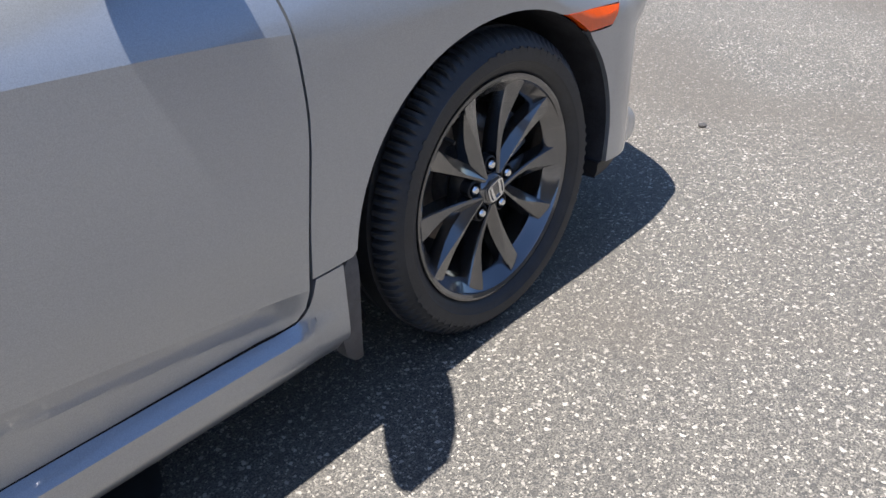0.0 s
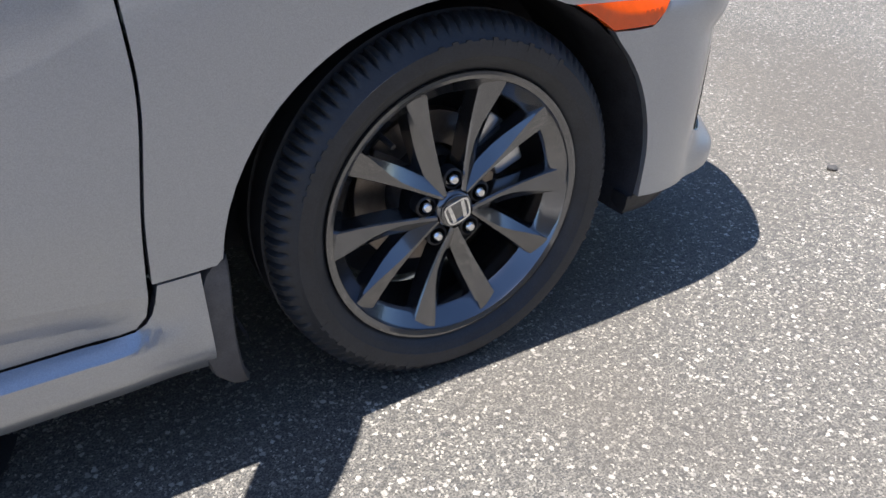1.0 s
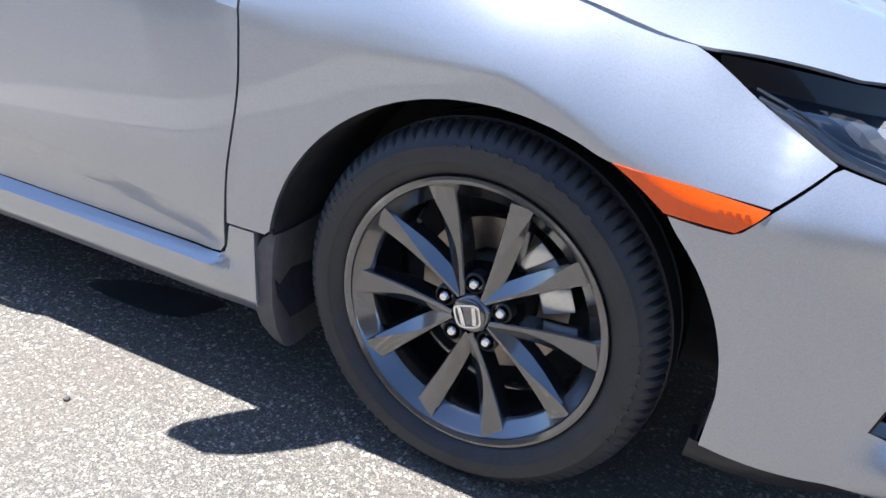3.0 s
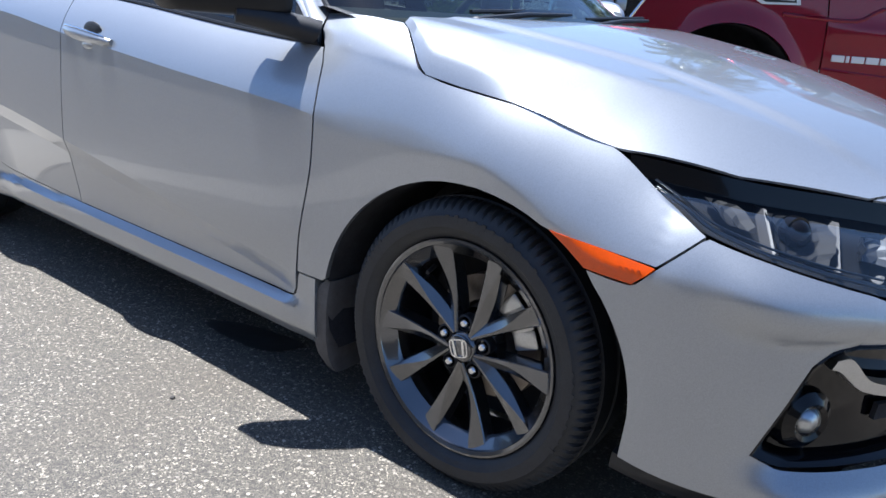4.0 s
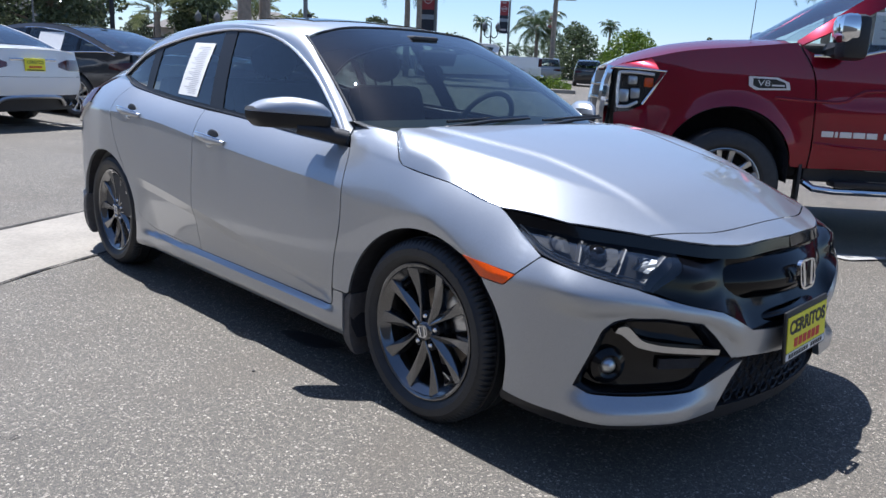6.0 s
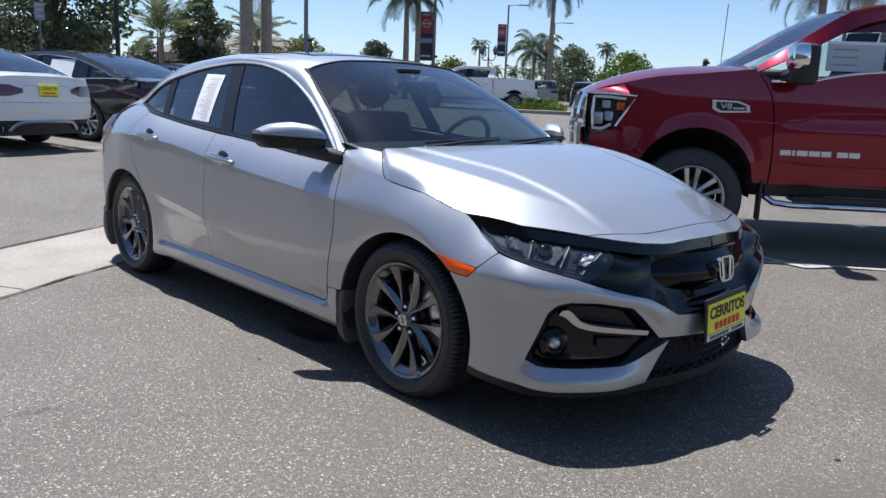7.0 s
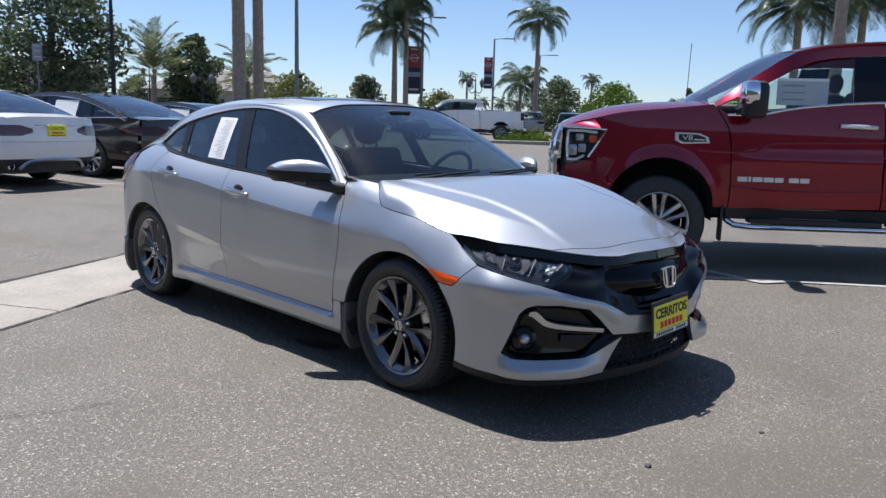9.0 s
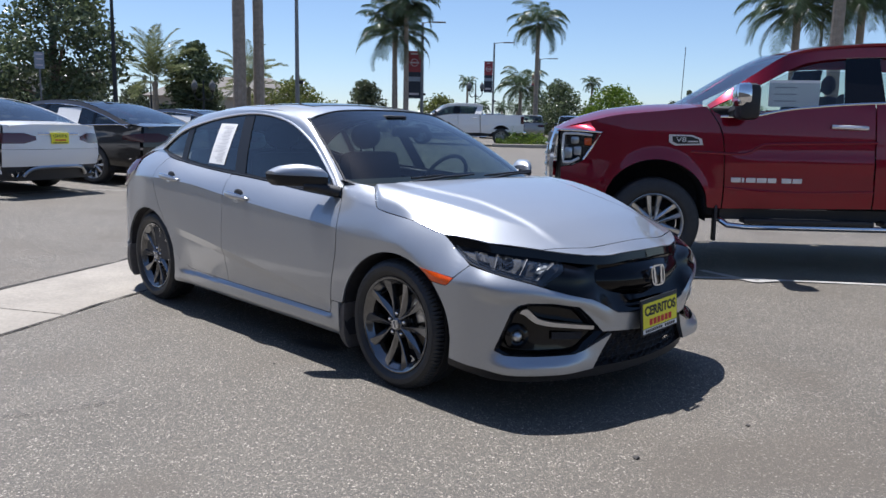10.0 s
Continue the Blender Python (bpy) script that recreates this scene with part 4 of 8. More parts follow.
def mirror_shell(upper):
    """Half of the wing mirror's housing: the angular cap, or the shell under it with its rounded back."""
    bm = bmesh.new()
    rows = []
    n, m = 22, 12
    for k in range(n + 1):
        t = k / n
        y = -0.832 - 0.208 * t
        x = -0.655 - 0.170 * t ** 1.15
        ends = 1.0 - 0.50 * ease(0.93, 1.0, t) - 0.30 * ease(0.06, 0.0, t)
        dx = curve((0, 0.3, 0.75, 1.0), (0.070, 0.078, 0.070, 0.045), t) * (0.75 + 0.25 * ends)
        top = curve((0, 0.12, 0.45, 0.75, 1.0), (0.030, 0.052, 0.062, 0.050, 0.018), t)
        low = curve((0, 0.15, 0.6, 0.9, 1.0), (0.046, 0.052, 0.056, 0.056, 0.030), t)
        zc = 1.000 + 0.008 * t
        row = []
        for j in range(m + 1):
            c, d = math.cos(math.pi * j / m), math.sin(math.pi * j / m)
            px = x + math.copysign(abs(c) ** 0.75, c) * dx * (1.0 if c > 0 else 1.25)
            if upper:
                row.append((px, y, zc + 0.003 + top * (0.25 * d ** 0.4 + 0.75 * d ** 1.15)))
            else:
                row.append((px - 0.003 * c, y, zc - low * d ** 0.36))
        rows.append(row)
    grid_into(bm, rows)
    for j in range(n):
        p, q = rows[j], rows[j + 1]
        bm.faces.new([bm.verts.new(v) for v in (p[0], p[-1], q[-1], q[0])])
    bmesh.ops.remove_doubles(bm, verts=bm.verts[:], dist=0.0003)
    bmesh.ops.holes_fill(bm, edges=bm.edges[:])
    bmesh.ops.recalc_face_normals(bm, faces=bm.faces[:])
    return bm


def nose(car, mirror):
    """Bumper cover, lamp pocket, headlamp and lip of one half of the front."""
    ends = (True, False, True, True)
    arch_edge = [(0.396, 0.298)] + [p for p in arch(0.0, 0.398, 0.360, 0.33, 0.33, 40) if p[0] > 0.28 and p[1] < 0.57] + [(0.2835, 0.5765)]
    p1 = coons([(0.396, 0.298), (0.607, 0.307)], [arch_edge[-1], (0.330, 0.572), (0.374, 0.571), (0.411, 0.611), (0.476, 0.671)] + BUMPER_TOP[1:4], arch_edge, FOG + [(0.738, 0.604)], 36, 28, (True, True, True, True))
    p2 = coons(FOG_TOP, BUMPER_TOP[3:], [(0.725, 0.522), (0.738, 0.604)], [(0.984, 0.368), (1.032, 0.447)], 30, 10, (True, True, True, True))
    p3 = coons([(0.984, 0.368), (1.138, 0.346), (NOSE_U, 0.340)], [(1.032, 0.447), (1.111, 0.432), (NOSE_U, 0.428)], [(0.984, 0.368), (1.032, 0.447)], [(NOSE_U, 0.340), (NOSE_U, 0.428)], 14, 10, (True, True, True, True))
    l1 = coons([(0.392, 0.243), (0.51, 0.226), (0.627, 0.208)], [(0.396, 0.298), (0.607, 0.307)], [(0.392, 0.243), (0.396, 0.298)], [(0.627, 0.208), (0.607, 0.307)], 36, 14, (True, True, True, True))
    l2 = coons([(0.627, 0.208), (0.793, 0.204), (0.955, 0.200)], [(0.607, 0.307), (0.649, 0.286), (0.73, 0.283), (0.887, 0.280), (0.925, 0.291), (1.018, 0.350)], [(0.627, 0.208), (0.607, 0.307)], [(0.955, 0.200), (0.985, 0.27), (1.018, 0.350)], 40, 14, (False, True, True, True))
    part("front_bumper", sheet([p1, p2, p3, l1, l2], chin, 0.022), SILVER, car, mirror=mirror, sharp=24)
    g = coons([(0.384, 0.205), (0.51, 0.180), (0.627, 0.158), (0.90, 0.150), (NOSE_U, 0.150)], [(0.388, 0.241), (0.51, 0.224), (0.627, 0.206), (0.793, 0.201), (0.955, 0.197), (NOSE_U, 0.19)], [(0.384, 0.205), (0.388, 0.241)], [(NOSE_U, 0.150), (NOSE_U, 0.19)], 30, 4)
    part("air_dam", sheet([g], lambda u, z: tuple(Vector(skin(u, z)) * 1.0 - Vector((0.012, -0.012, 0))), 0.04), TRIM, car, mirror=mirror)

    # lamp pocket in the bumper: gloss frame, recessed floor
    loop = spline(FOG, 10, True) + spline(FOG_TOP, 20, True)[1:] + spline(FOG_LOW[::-1], 24, True)[1:-1]
    mid = sum(loop) / len(loop)
    bm = bmesh.new()
    rings = []
    for k, d in ((1.0, 0.000), (0.985, -0.002), (0.90, 0.010), (0.84, 0.038), (0.45, 0.048), (0.1, 0.050)):
        ring = []
        for p in loop:
            q = mid + (p - mid) * k
            x, y, z = skin(*q)
            f = Vector((x - NOSE_X, y * 0.30, 0)).normalized()
            ring.append(bm.verts.new((x - f.x * d, y - f.y * d, z)))
        rings.append(ring)
    for a, b in zip(rings, rings[1:]):
        for i in range(len(a)):
            j = (i + 1) % len(a)
            bm.faces.new((a[i], a[j], b[j], b[i]))
    bm.faces.new(rings[-1])
    bmesh.ops.recalc_face_normals(bm, faces=bm.faces[:])
    pocket = part("fog_lamp_bezel", bm, PIANO, car, "gloss black fog lamp surround", mirror=mirror)
    # its bright blade
    g = coons([(0.700, 0.474), (0.716, 0.468), (0.748, 0.436), (0.77, 0.424), (0.81, 0.412), (0.88, 0.398), (0.953, 0.382)], [(0.706, 0.490), (0.728, 0.492), (0.758, 0.456), (0.775, 0.444), (0.81, 0.432), (0.88, 0.416), (0.955, 0.399)], [(0.700, 0.474), (0.706, 0.490)], [(0.953, 0.382), (0.955, 0.399)], 40, 4)
    part("blade", sheet([g], lambda u, z: tuple(Vector(skin(u, z)) - Vector((0.006, 0, 0))), 0.03), SATIN, pocket, "satin silver blade", mirror=mirror)
    g = coons([(0.83, 0.345), (0.885, 0.340), (0.93, 0.335)], [(0.83, 0.378), (0.885, 0.372), (0.935, 0.366)], [(0.83, 0.345), (0.83, 0.378)], [(0.93, 0.335), (0.935, 0.366)], 8, 3)
    part("duct", sheet([g], lambda u, z: tuple(Vector(skin(u, z)) - Vector((0.036, -0.004, 0))), 0.01), LINER, pocket, "black air duct", mirror=mirror)
    # fog lamp
    c = Vector(skin(0.700, 0.366)) + Vector((-0.020, 0.008, 0))
    ax = Vector((0.86, -0.50, 0.0)).normalized()
    m = Matrix.Translation(c) @ ax.to_track_quat("-Y", "Z").to_matrix().to_4x4()
    bm = bmesh.new()
    lathe_into(bm, [(0.0, -0.012), (0.012, -0.010), (0.021, -0.003), (0.025, 0.006)], 32, m)
    lamp = part("fog_lamp", bm, SATIN, pocket, "round fog lamp with chrome reflector", mirror=mirror)
    bm = bmesh.new()
    lathe_into(bm, [(0.025, 0.004), (0.027, -0.004), (0.036, -0.008), (0.054, 0.004), (0.060, 0.02)], 32, m)
    part("lamp_ring", bm, PIANO, lamp, mirror=mirror)
    bm = bmesh.new()
    lathe_into(bm, [(0.0, -0.016), (0.012, -0.015), (0.020, -0.010), (0.027, -0.003)], 32, m)
    lens = part("lens", bm, CLEAR, lamp, mirror=mirror)
    lens.visible_shadow = False

    # headlamp: clear cover over a dark housing, lit strip below, black brow along the bonnet
    low = [Vector(skin(u, z + 0.003)) for u, z in BUMPER_TOP[:4]] + [Vector(skin(0.775, 0.594))]
    brow = [Vector(hood_pt(x, y, -0.037)) + Vector((0.006, -0.004, 0)) for x, y in ((0.300, -0.802), (0.40, -0.752), (0.50, -0.692), (0.60, -0.602), (0.690, -0.49))]
    left = [low[0], Vector((0.395, -0.832, 0.718)), brow[0]]
    right = [low[-1], Vector((0.765, -0.56, 0.652)), brow[-1]]
    g = coons(low, brow, left, right, 30, 12)
    lamp = part("headlamp", sheet([g], None, 0.0), CLEAR, car, "clear headlamp with dark housing and chrome reflector", mirror=mirror)
    lamp.visible_shadow = False
    back = [[Vector(p) + Vector((-0.05, 0.03, -0.004)) * math.sin(math.pi * (0.12 + 0.76 * j / 12)) for p in row] for j, row in enumerate(g)]
    part("lamp_housing", sheet([back], None, 0.0), LAMP_DARK, lamp, mirror=mirror)
    # inside: faceted bright bowls behind vanes, a projector eye, a bright strip along the lower edge
    def inside(u, v, d):
        u, v = min(29.99, max(0.0, u * 30)), min(11.99, max(0.0, v * 12))
        i, j = int(u), int(v)
        p = (Vector(g[j][i]) * (1 - (u - i)) + Vector(g[j][i + 1]) * (u - i)) * (1 - (v - j)) + (Vector(g[j + 1][i]) * (1 - (u - i)) + Vector(g[j + 1][i + 1]) * (u - i)) * (v - j)
        return p + Vector((-0.045, 0.026, -0.002)) * d

    def bowl(u0, u1, v0, v1, mat, label, nu=7, nv=5, depth=0.75):
        bm = bmesh.new()
        rows = []
        for j in range(nv + 1):
            row = []
            for i in range(nu + 1):
                a, c = i / nu, j / nv
                dd = 0.18 + depth * math.sin(math.pi * a) ** 0.7 * math.sin(math.pi * (0.15 + 0.7 * c)) + 0.10 * ((i + j) % 2)
                row.append(inside(u0 + (u1 - u0) * (a + 0.16 * (c - 0.5)), v0 + (v1 - v0) * c, dd))
            rows.append(row)
        grid_into(bm, rows)
        part("reflector", bm, mat, lamp, label, smooth=False, mirror=mirror)
    bowl(0.73, 0.85, 0.34, 0.66, LAMP_MIRROR, "bright faceted lamp reflector", 6, 4)
    bowl(0.20, 0.32, 0.34, 0.80, LAMP_DARK, "dark faceted lamp reflector", 5, 4, 0.6)
    bowl(0.40, 0.62, 0.18, 0.80, LAMP_DARK, "dark lamp bowl", 8, 6, 0.9)
    for u0, v0, u1, v1 in ((0.36, 0.12, 0.44, 0.88), (0.66, 0.14, 0.70, 0.86), (0.88, 0.12, 0.93, 0.80)):
        bm = bmesh.new()
        q = [inside(u0, v0, 0.28), inside(u0 + 0.006, v0, 0.20), inside(u1 + 0.006, v1, 0.20), inside(u1, v1, 0.28)]
        a = [bm.verts.new(p) for p in q]
        b = [bm.verts.new(p + Vector((-0.030, 0.018, 0))) for p in q]
        bm.faces.new(a)
        for i in range(4):
            bm.faces.new((a[(i + 1) % 4], a[i], b[i], b[(i + 1) % 4]))
        part("vane", bm, TRIM, lamp, "thin grey vane", smooth=False, mirror=mirror)
    bm = bmesh.new()
    mm = Matrix.Translation(inside(0.51, 0.50, 0.55)) @ Vector((0.88, -0.46, 0.1)).to_track_quat("-Y", "Z").to_matrix().to_4x4()
    lathe_into(bm, [(0.0, -0.016), (0.012, -0.014), (0.022, -0.006), (0.026, 0.004), (0.030, 0.004), (0.031, 0.020)], 28, mm)
    part("projector", bm, PIANO, lamp, "dark round projector eye", mirror=mirror)
    bm = bmesh.new()
    strip_pts = [inside(0.045, 0.80, 0.15), inside(0.05, 0.45, 0.15), inside(0.09, 0.16, 0.15), inside(0.30, 0.09, 0.15), inside(0.60, 0.08, 0.15), inside(0.90, 0.10, 0.15)]
    tube_into(bm, spline(strip_pts, 40), 0.0042, 6)
    tube_into(bm, spline([p + Vector((-0.006, 0.004, 0.011)) for p in strip_pts], 40), 0.0022, 6)
    part("light_guide", bm, LAMP_MIRROR, lamp, "bright daytime running strip", mirror=mirror)
    # brow
    rim = [p for p in spline([(0.22, 0.0005 - hood_half(0.22)), (0.275, -0.803), (0.462, -0.716), (0.642, -0.556), (0.715, -0.470), (0.767, -0.385), (0.812, -0.245), (0.832, 0.0)], 60) if p[0] > 0.28]
    edge = [Vector(hood_pt(x, y, -0.006)) + Vector((0.002, -0.002, 0)) for x, y in rim]
    under = [Vector(hood_pt(x, y, -0.041)) + Vector((0.009, -0.007, 0)) for x, y in rim]
    part("brow", sheet([coons(under, edge, [under[0], edge[0]], [under[-1], edge[-1]], 56, 4)], None, 0.012), PIANO, car, "gloss black strip under the bonnet edge", mirror=mirror)

    # grille side wing between lamp and middle
    low = [Vector(skin(u, z + 0.003)) for u, z in [(0.777, 0.593)] + BUMPER_TOP[4:]] + [Vector(skin(NOSE_U, 0.431))]
    high = [Vector(hood_pt(x, y, -0.045)) for x, y in ((0.695, -0.485), (0.765, -0.38), (0.81, -0.26), (0.832, -0.12), (0.836, 0.0))]
    g = coons([p + Vector((-0.004, 0, 0)) for p in low], high, [low[0], Vector((0.765, -0.555, 0.652)), high[0]], [low[-1], high[-1]], 34, 14)
    deep = [[Vector(p) + Vector((-0.055, 0.0, 0)) * math.sin(math.pi * j / 14) * ease(0.0, 0.45, i / 34) for i, p in enumerate(row)] for j, row in enumerate(g)]
    part("grille", sheet([deep], None, 0.0), GRILLE_BLACK, car, "gloss black grille", mirror=mirror)


def build_hatchback():
    car = thing("hatchback_car", "silver metallic five-door hatchback with dark grey wheels, parked on asphalt", "car")
    for mirror in (False, True):
        side_panels(car, mirror)
        nose(car, mirror)
    # bonnet, with its front seam and the nose panel ahead of it
    seam = [(0.642, -0.556), (0.735, -0.28), (0.762, 0.0), (0.735, 0.28), (0.642, 0.556)]
    cowl = [(-0.336, -0.722), (-0.300, -0.5), (-0.272, -0.25), (-0.258, 0.0), (-0.272, 0.25), (-0.300, 0.5), (-0.336, 0.722)]
    right_edge = BONNET_CORNER + [(x, 0.0005 - hood_half(x)) for x in (-0.14, -0.08, 0.0, 0.08, 0.16, 0.22)] + [(0.275, -0.803), (0.462, -0.716), (0.642, -0.556)]
    left_edge = [(x, -y) for x, y in right_edge]
    g = coons(cowl, seam, right_edge, left_edge, 110, 60, (False, False, True, True))
    part("bonnet", sheet([g], hood_pt, 0.005, flip=True), SILVER, car)
    lip = [(0.767, -0.385), (0.812, -0.245), (0.832, 0.0), (0.812, 0.245), (0.767, 0.385)]
    back = [(0.650, -0.552), (0.740, -0.277), (0.766, 0.0), (0.740, 0.277), (0.650, 0.552)]
    g = coons(back, lip, [(0.650, -0.552), (0.715, -0.47), (0.767, -0.385)], [(0.650, 0.552), (0.715, 0.47), (0.767, 0.385)], 40, 8)
    part("nose_panel", sheet([g], hood_pt, 0.006, flip=True), SILVER, car)
    # grille bar with the emblem; openings above and below it
    for name, z0, z1, x0, span, mat in (("grille_bar", 0.530, 0.654, 0.868, 0.36, GRILLE_BLACK), ("grille_lip", 0.437, 0.482, 0.872, 0.40, GRILLE_BLACK)):
        bm = bmesh.new()
        rows = []
        for j in range(9):
            t = j / 8
            z = z0 + (z1 - z0) * t
            row = []
            for i in range(41):
                y = -span + 2 * span * i / 40
                q = abs(y) / 0.9
                row.append((x0 + 0.022 * math.sin(math.pi * t) ** 0.7 - 0.52 * q * q - 0.10 * max(0, t - 0.4) * (z1 - z0) * 4, y, z + 0.06 * q * q))
            rows.append(row)
        grid_into(bm, rows)
        bm.normal_update()
        rim = [e for e in bm.edges if len(e.link_faces) == 1]
        r = bmesh.ops.extrude_edge_only(bm, edges=rim)
        bmesh.ops.translate(bm, vec=(-0.06, 0, 0), verts=[v for v in r["geom"] if isinstance(v, bmesh.types.BMVert)])
        bmesh.ops.recalc_face_normals(bm, faces=bm.faces[:])
        part(name, bm, mat, car, "gloss black grille bar")
    bm = bmesh.new()
    badge_into(bm, pose(0.905, 0, 0.594, 0, 0, 90) @ pose(0, 0, 0, -8, 0, 0), 0.054, 0.006)
    part("badge", bm, CHROME, car, "chrome emblem on the grille")
    # lower grille: dark opening with a honeycomb of ribs
    bm = bmesh.new()
    rows = []
    for j in range(7):
        z = 0.165 + 0.215 * j / 6
        rows.append([(skin(NOSE_U, z)[0] - 0.055 - 0.50 * (y / 0.9) ** 2, y, z) for y in [-0.62 + 1.24 * i / 24 for i in range(25)]])
    grid_into(bm, rows)
    low_grille = part("lower_grille", bm, LINER, car, "black honeycomb lower grille")
    bm = bmesh.new()
    for j in range(5):
        for i in range(-7, 8):
            y = i * 0.058 + (0.029 if j % 2 else 0)
            z = 0.215 + 0.030 * j
            x = 0.872 - 0.45 * (y / 0.9) ** 2
            pts = [(x, y + 0.030 * math.cos(a), z + 0.019 * math.sin(a)) for a in [math.pi / 3 * k for k in range(7)]]
            tube_into(bm, pts, 0.0035, 4)
    part("honeycomb", bm, TRIM, low_grille, smooth=False)
    # roof with its dark glass panel
    g = [[(x, y) for y in [(-1 + 2 * i / 24) * curve((-3.2, -2.95, -2.55, -2.1, -1.7, -1.35, -1.13), (0.46, 0.475, 0.52, 0.555, 0.572, 0.572, 0.585), x) for i in range(25)]] for x in [-3.2 + 2.075 * j / 40 - 0.0 for j in range(41)]]
    part("roof", sheet([g], lambda x, y: (x, y, roof_z(x, y)), 0.012, flip=True), SILVER, car)
    g = [[(x, y) for y in [-0.40 + 0.80 * i / 12 for i in range(13)]] for x in [-1.84 + 0.50 * j / 10 for j in range(11)]]
    part("sunroof", sheet([g], lambda x, y: (x, y, roof_z(x, y) + 0.004), 0.010, flip=True), PIANO, car, "dark glass sunroof panel")
    # windscreen
    base = [(-0.585, -0.720, 0.966), (-0.505, -0.694, 0.967), (-0.425, -0.59, 0.971), (-0.355, -0.33, 0.976), (-0.330, 0, 0.979), (-0.355, 0.33, 0.976), (-0.425, 0.59, 0.971), (-0.505, 0.694, 0.967), (-0.585, 0.720, 0.966)]
    head = [(-1.135, -0.583, 1.312)] + [(-1.105 - 0.03 * (y / 0.58) ** 2, y, roof_z(-1.13, y) - 0.003) for y in (-0.4, -0.2, 0, 0.2, 0.4)] + [(-1.135, 0.583, 1.312)]
    sides = [[(-0.585, s * 0.720, 0.966), (-0.72, s * 0.686, 1.064), (-0.92, s * 0.638, 1.193), (-1.135, s * 0.583, 1.312)] for s in (-1, 1)]
    g = coons(base, head, sides[0], sides[1], 30, 20)
    for j, row in enumerate(g):
        for i, p in enumerate(row):
            row[i] = np.array(p) + np.array((0.55, 0, 0.83)) * 0.028 * math.sin(math.pi * j / 20) * math.sin(math.pi * i / 30)
    p = part("windscreen", sheet([g], None, 0.0), SCREEN, car, "curved windscreen")
    edge = [g[-1][i] for i in range(31)]
    bm = bmesh.new()
    tube_into(bm, edge, 0.006, 6)
    part("screen_seal", bm, TRIM, car)
    for s, c in ((-1, 0), (1, -1)):
        bm = bmesh.new()
        tube_into(bm, [Vector(row[c]) + Vector((0.002, 0, 0.002)) for row in g], 0.007, 6)
        part("screen_seal", bm, TRIM, car)
    # frit band and sensor behind the screen
    bm = bmesh.new()
    box_into(bm, (-1.06, -0.11, 1.325), (-0.96, 0.05, 1.345), 0.01, None)
    part("camera_housing", bm, CABIN, car)
    # cowl grille and wipers
    g = coons([(-0.31, -0.68, 0.944), (-0.24, 0, 0.956), (-0.31, 0.68, 0.944)], [(-0.45, -0.64, 0.950), (-0.40, 0, 0.966), (-0.45, 0.64, 0.950)], [(-0.31, -0.68, 0.944), (-0.45, -0.64, 0.950)], [(-0.31, 0.68, 0.944), (-0.45, 0.64, 0.950)], 30, 6)
    part("cowl", sheet([g], None, 0.0, flip=True), LINER, car)
    for y0, y1, x0 in ((-0.50, 0.06, -0.300), (0.08, 0.58, -0.295)):
        bm = bmesh.new()
        tube_into(bm, [(x0, y0, 0.978), (x0 - 0.040, (y0 + y1) / 2, 0.998), (x0 - 0.070, y1, 1.005)], [0.010, 0.007, 0.005], 8)
        tube_into(bm, [(x0 - 0.068, y0 + 0.06, 0.996), (x0 - 0.085, (y0 + y1) / 2 + 0.04, 1.006), (x0 - 0.105, y1 + 0.03, 1.012)], 0.006, 6)
        ball_into(bm, (x0, y0, 0.972), (0.020, 0.020, 0.016))
        part("wiper", bm, TRIM, car, "black wiper arm and blade")
    # rear glass and hatch
    g = coons([(-3.2, -0.46, roof_z(-3.2, 0.46)), (-3.2, 0, roof_z(-3.2, 0)), (-3.2, 0.46, roof_z(-3.2, 0.46))], [(-3.42, -0.46, 1.03), (-3.46, 0, 1.05), (-3.42, 0.46, 1.03)], [(-3.2, -0.46, roof_z(-3.2, 0.46)), (-3.42, -0.46, 1.03)], [(-3.2, 0.46, roof_z(-3.2, 0.46)), (-3.42, 0.46, 1.03)], 12, 6)
    p = part("rear_window", sheet([g], None, 0.0), GLASS, car)
    for mirror in (False, True):
        g = coons([(-3.19, -0.70, 0.99), (-3.42, -0.46, 1.03)], [(-3.2, -0.62, 1.05), (-3.2, -0.46, roof_z(-3.2, 0.46))], [(-3.19, -0.70, 0.99), (-3.2, -0.62, 1.05)], [(-3.42, -0.46, 1.03), (-3.2, -0.46, roof_z(-3.2, 0.46))], 6, 6)
        part("hatch_corner", sheet([g], None, 0.0), SILVER, car, mirror=mirror)
    bm = bmesh.new()
    grid_into(bm, [[(-3.19, -0.70, 0.985), (-3.55, -0.4, 0.98), (-3.58, 0, 0.98), (-3.55, 0.4, 0.98), (-3.19, 0.70, 0.985)], [(-3.19, -0.66, 1.02), (-3.42, -0.46, 1.03), (-3.46, 0, 1.05), (-3.42, 0.46, 1.03), (-3.19, 0.66, 1.02)]])
    part("hatch", bm, SILVER, car)
    # floor pan
    bm = bmesh.new()
    box_into(bm, (-3.30, -0.56, 0.17), (0.62, 0.56, 0.30), 0.03)
    box_into(bm, (-2.26, -0.80, 0.19), (-0.42, 0.80, 0.30), 0.02)
    part("floor_pan", bm, LINER, car)
    # engine bay and boot: dark inner shells that stop light from showing through
    bm = bmesh.new()
    box_into(bm, (-0.42, -0.60, 0.28), (0.62, 0.60, 0.68), 0.03)
    box_into(bm, (0.45, -0.58, 0.165), (0.70, 0.58, 0.40), 0.02)
    part("engine_block", bm, LINER, car)
    bm = bmesh.new()
    box_into(bm, (-3.38, -0.56, 0.28), (-2.45, 0.56, 0.86), 0.03)
    part("boot_lining", bm, LINER, car)
    cabin(car)
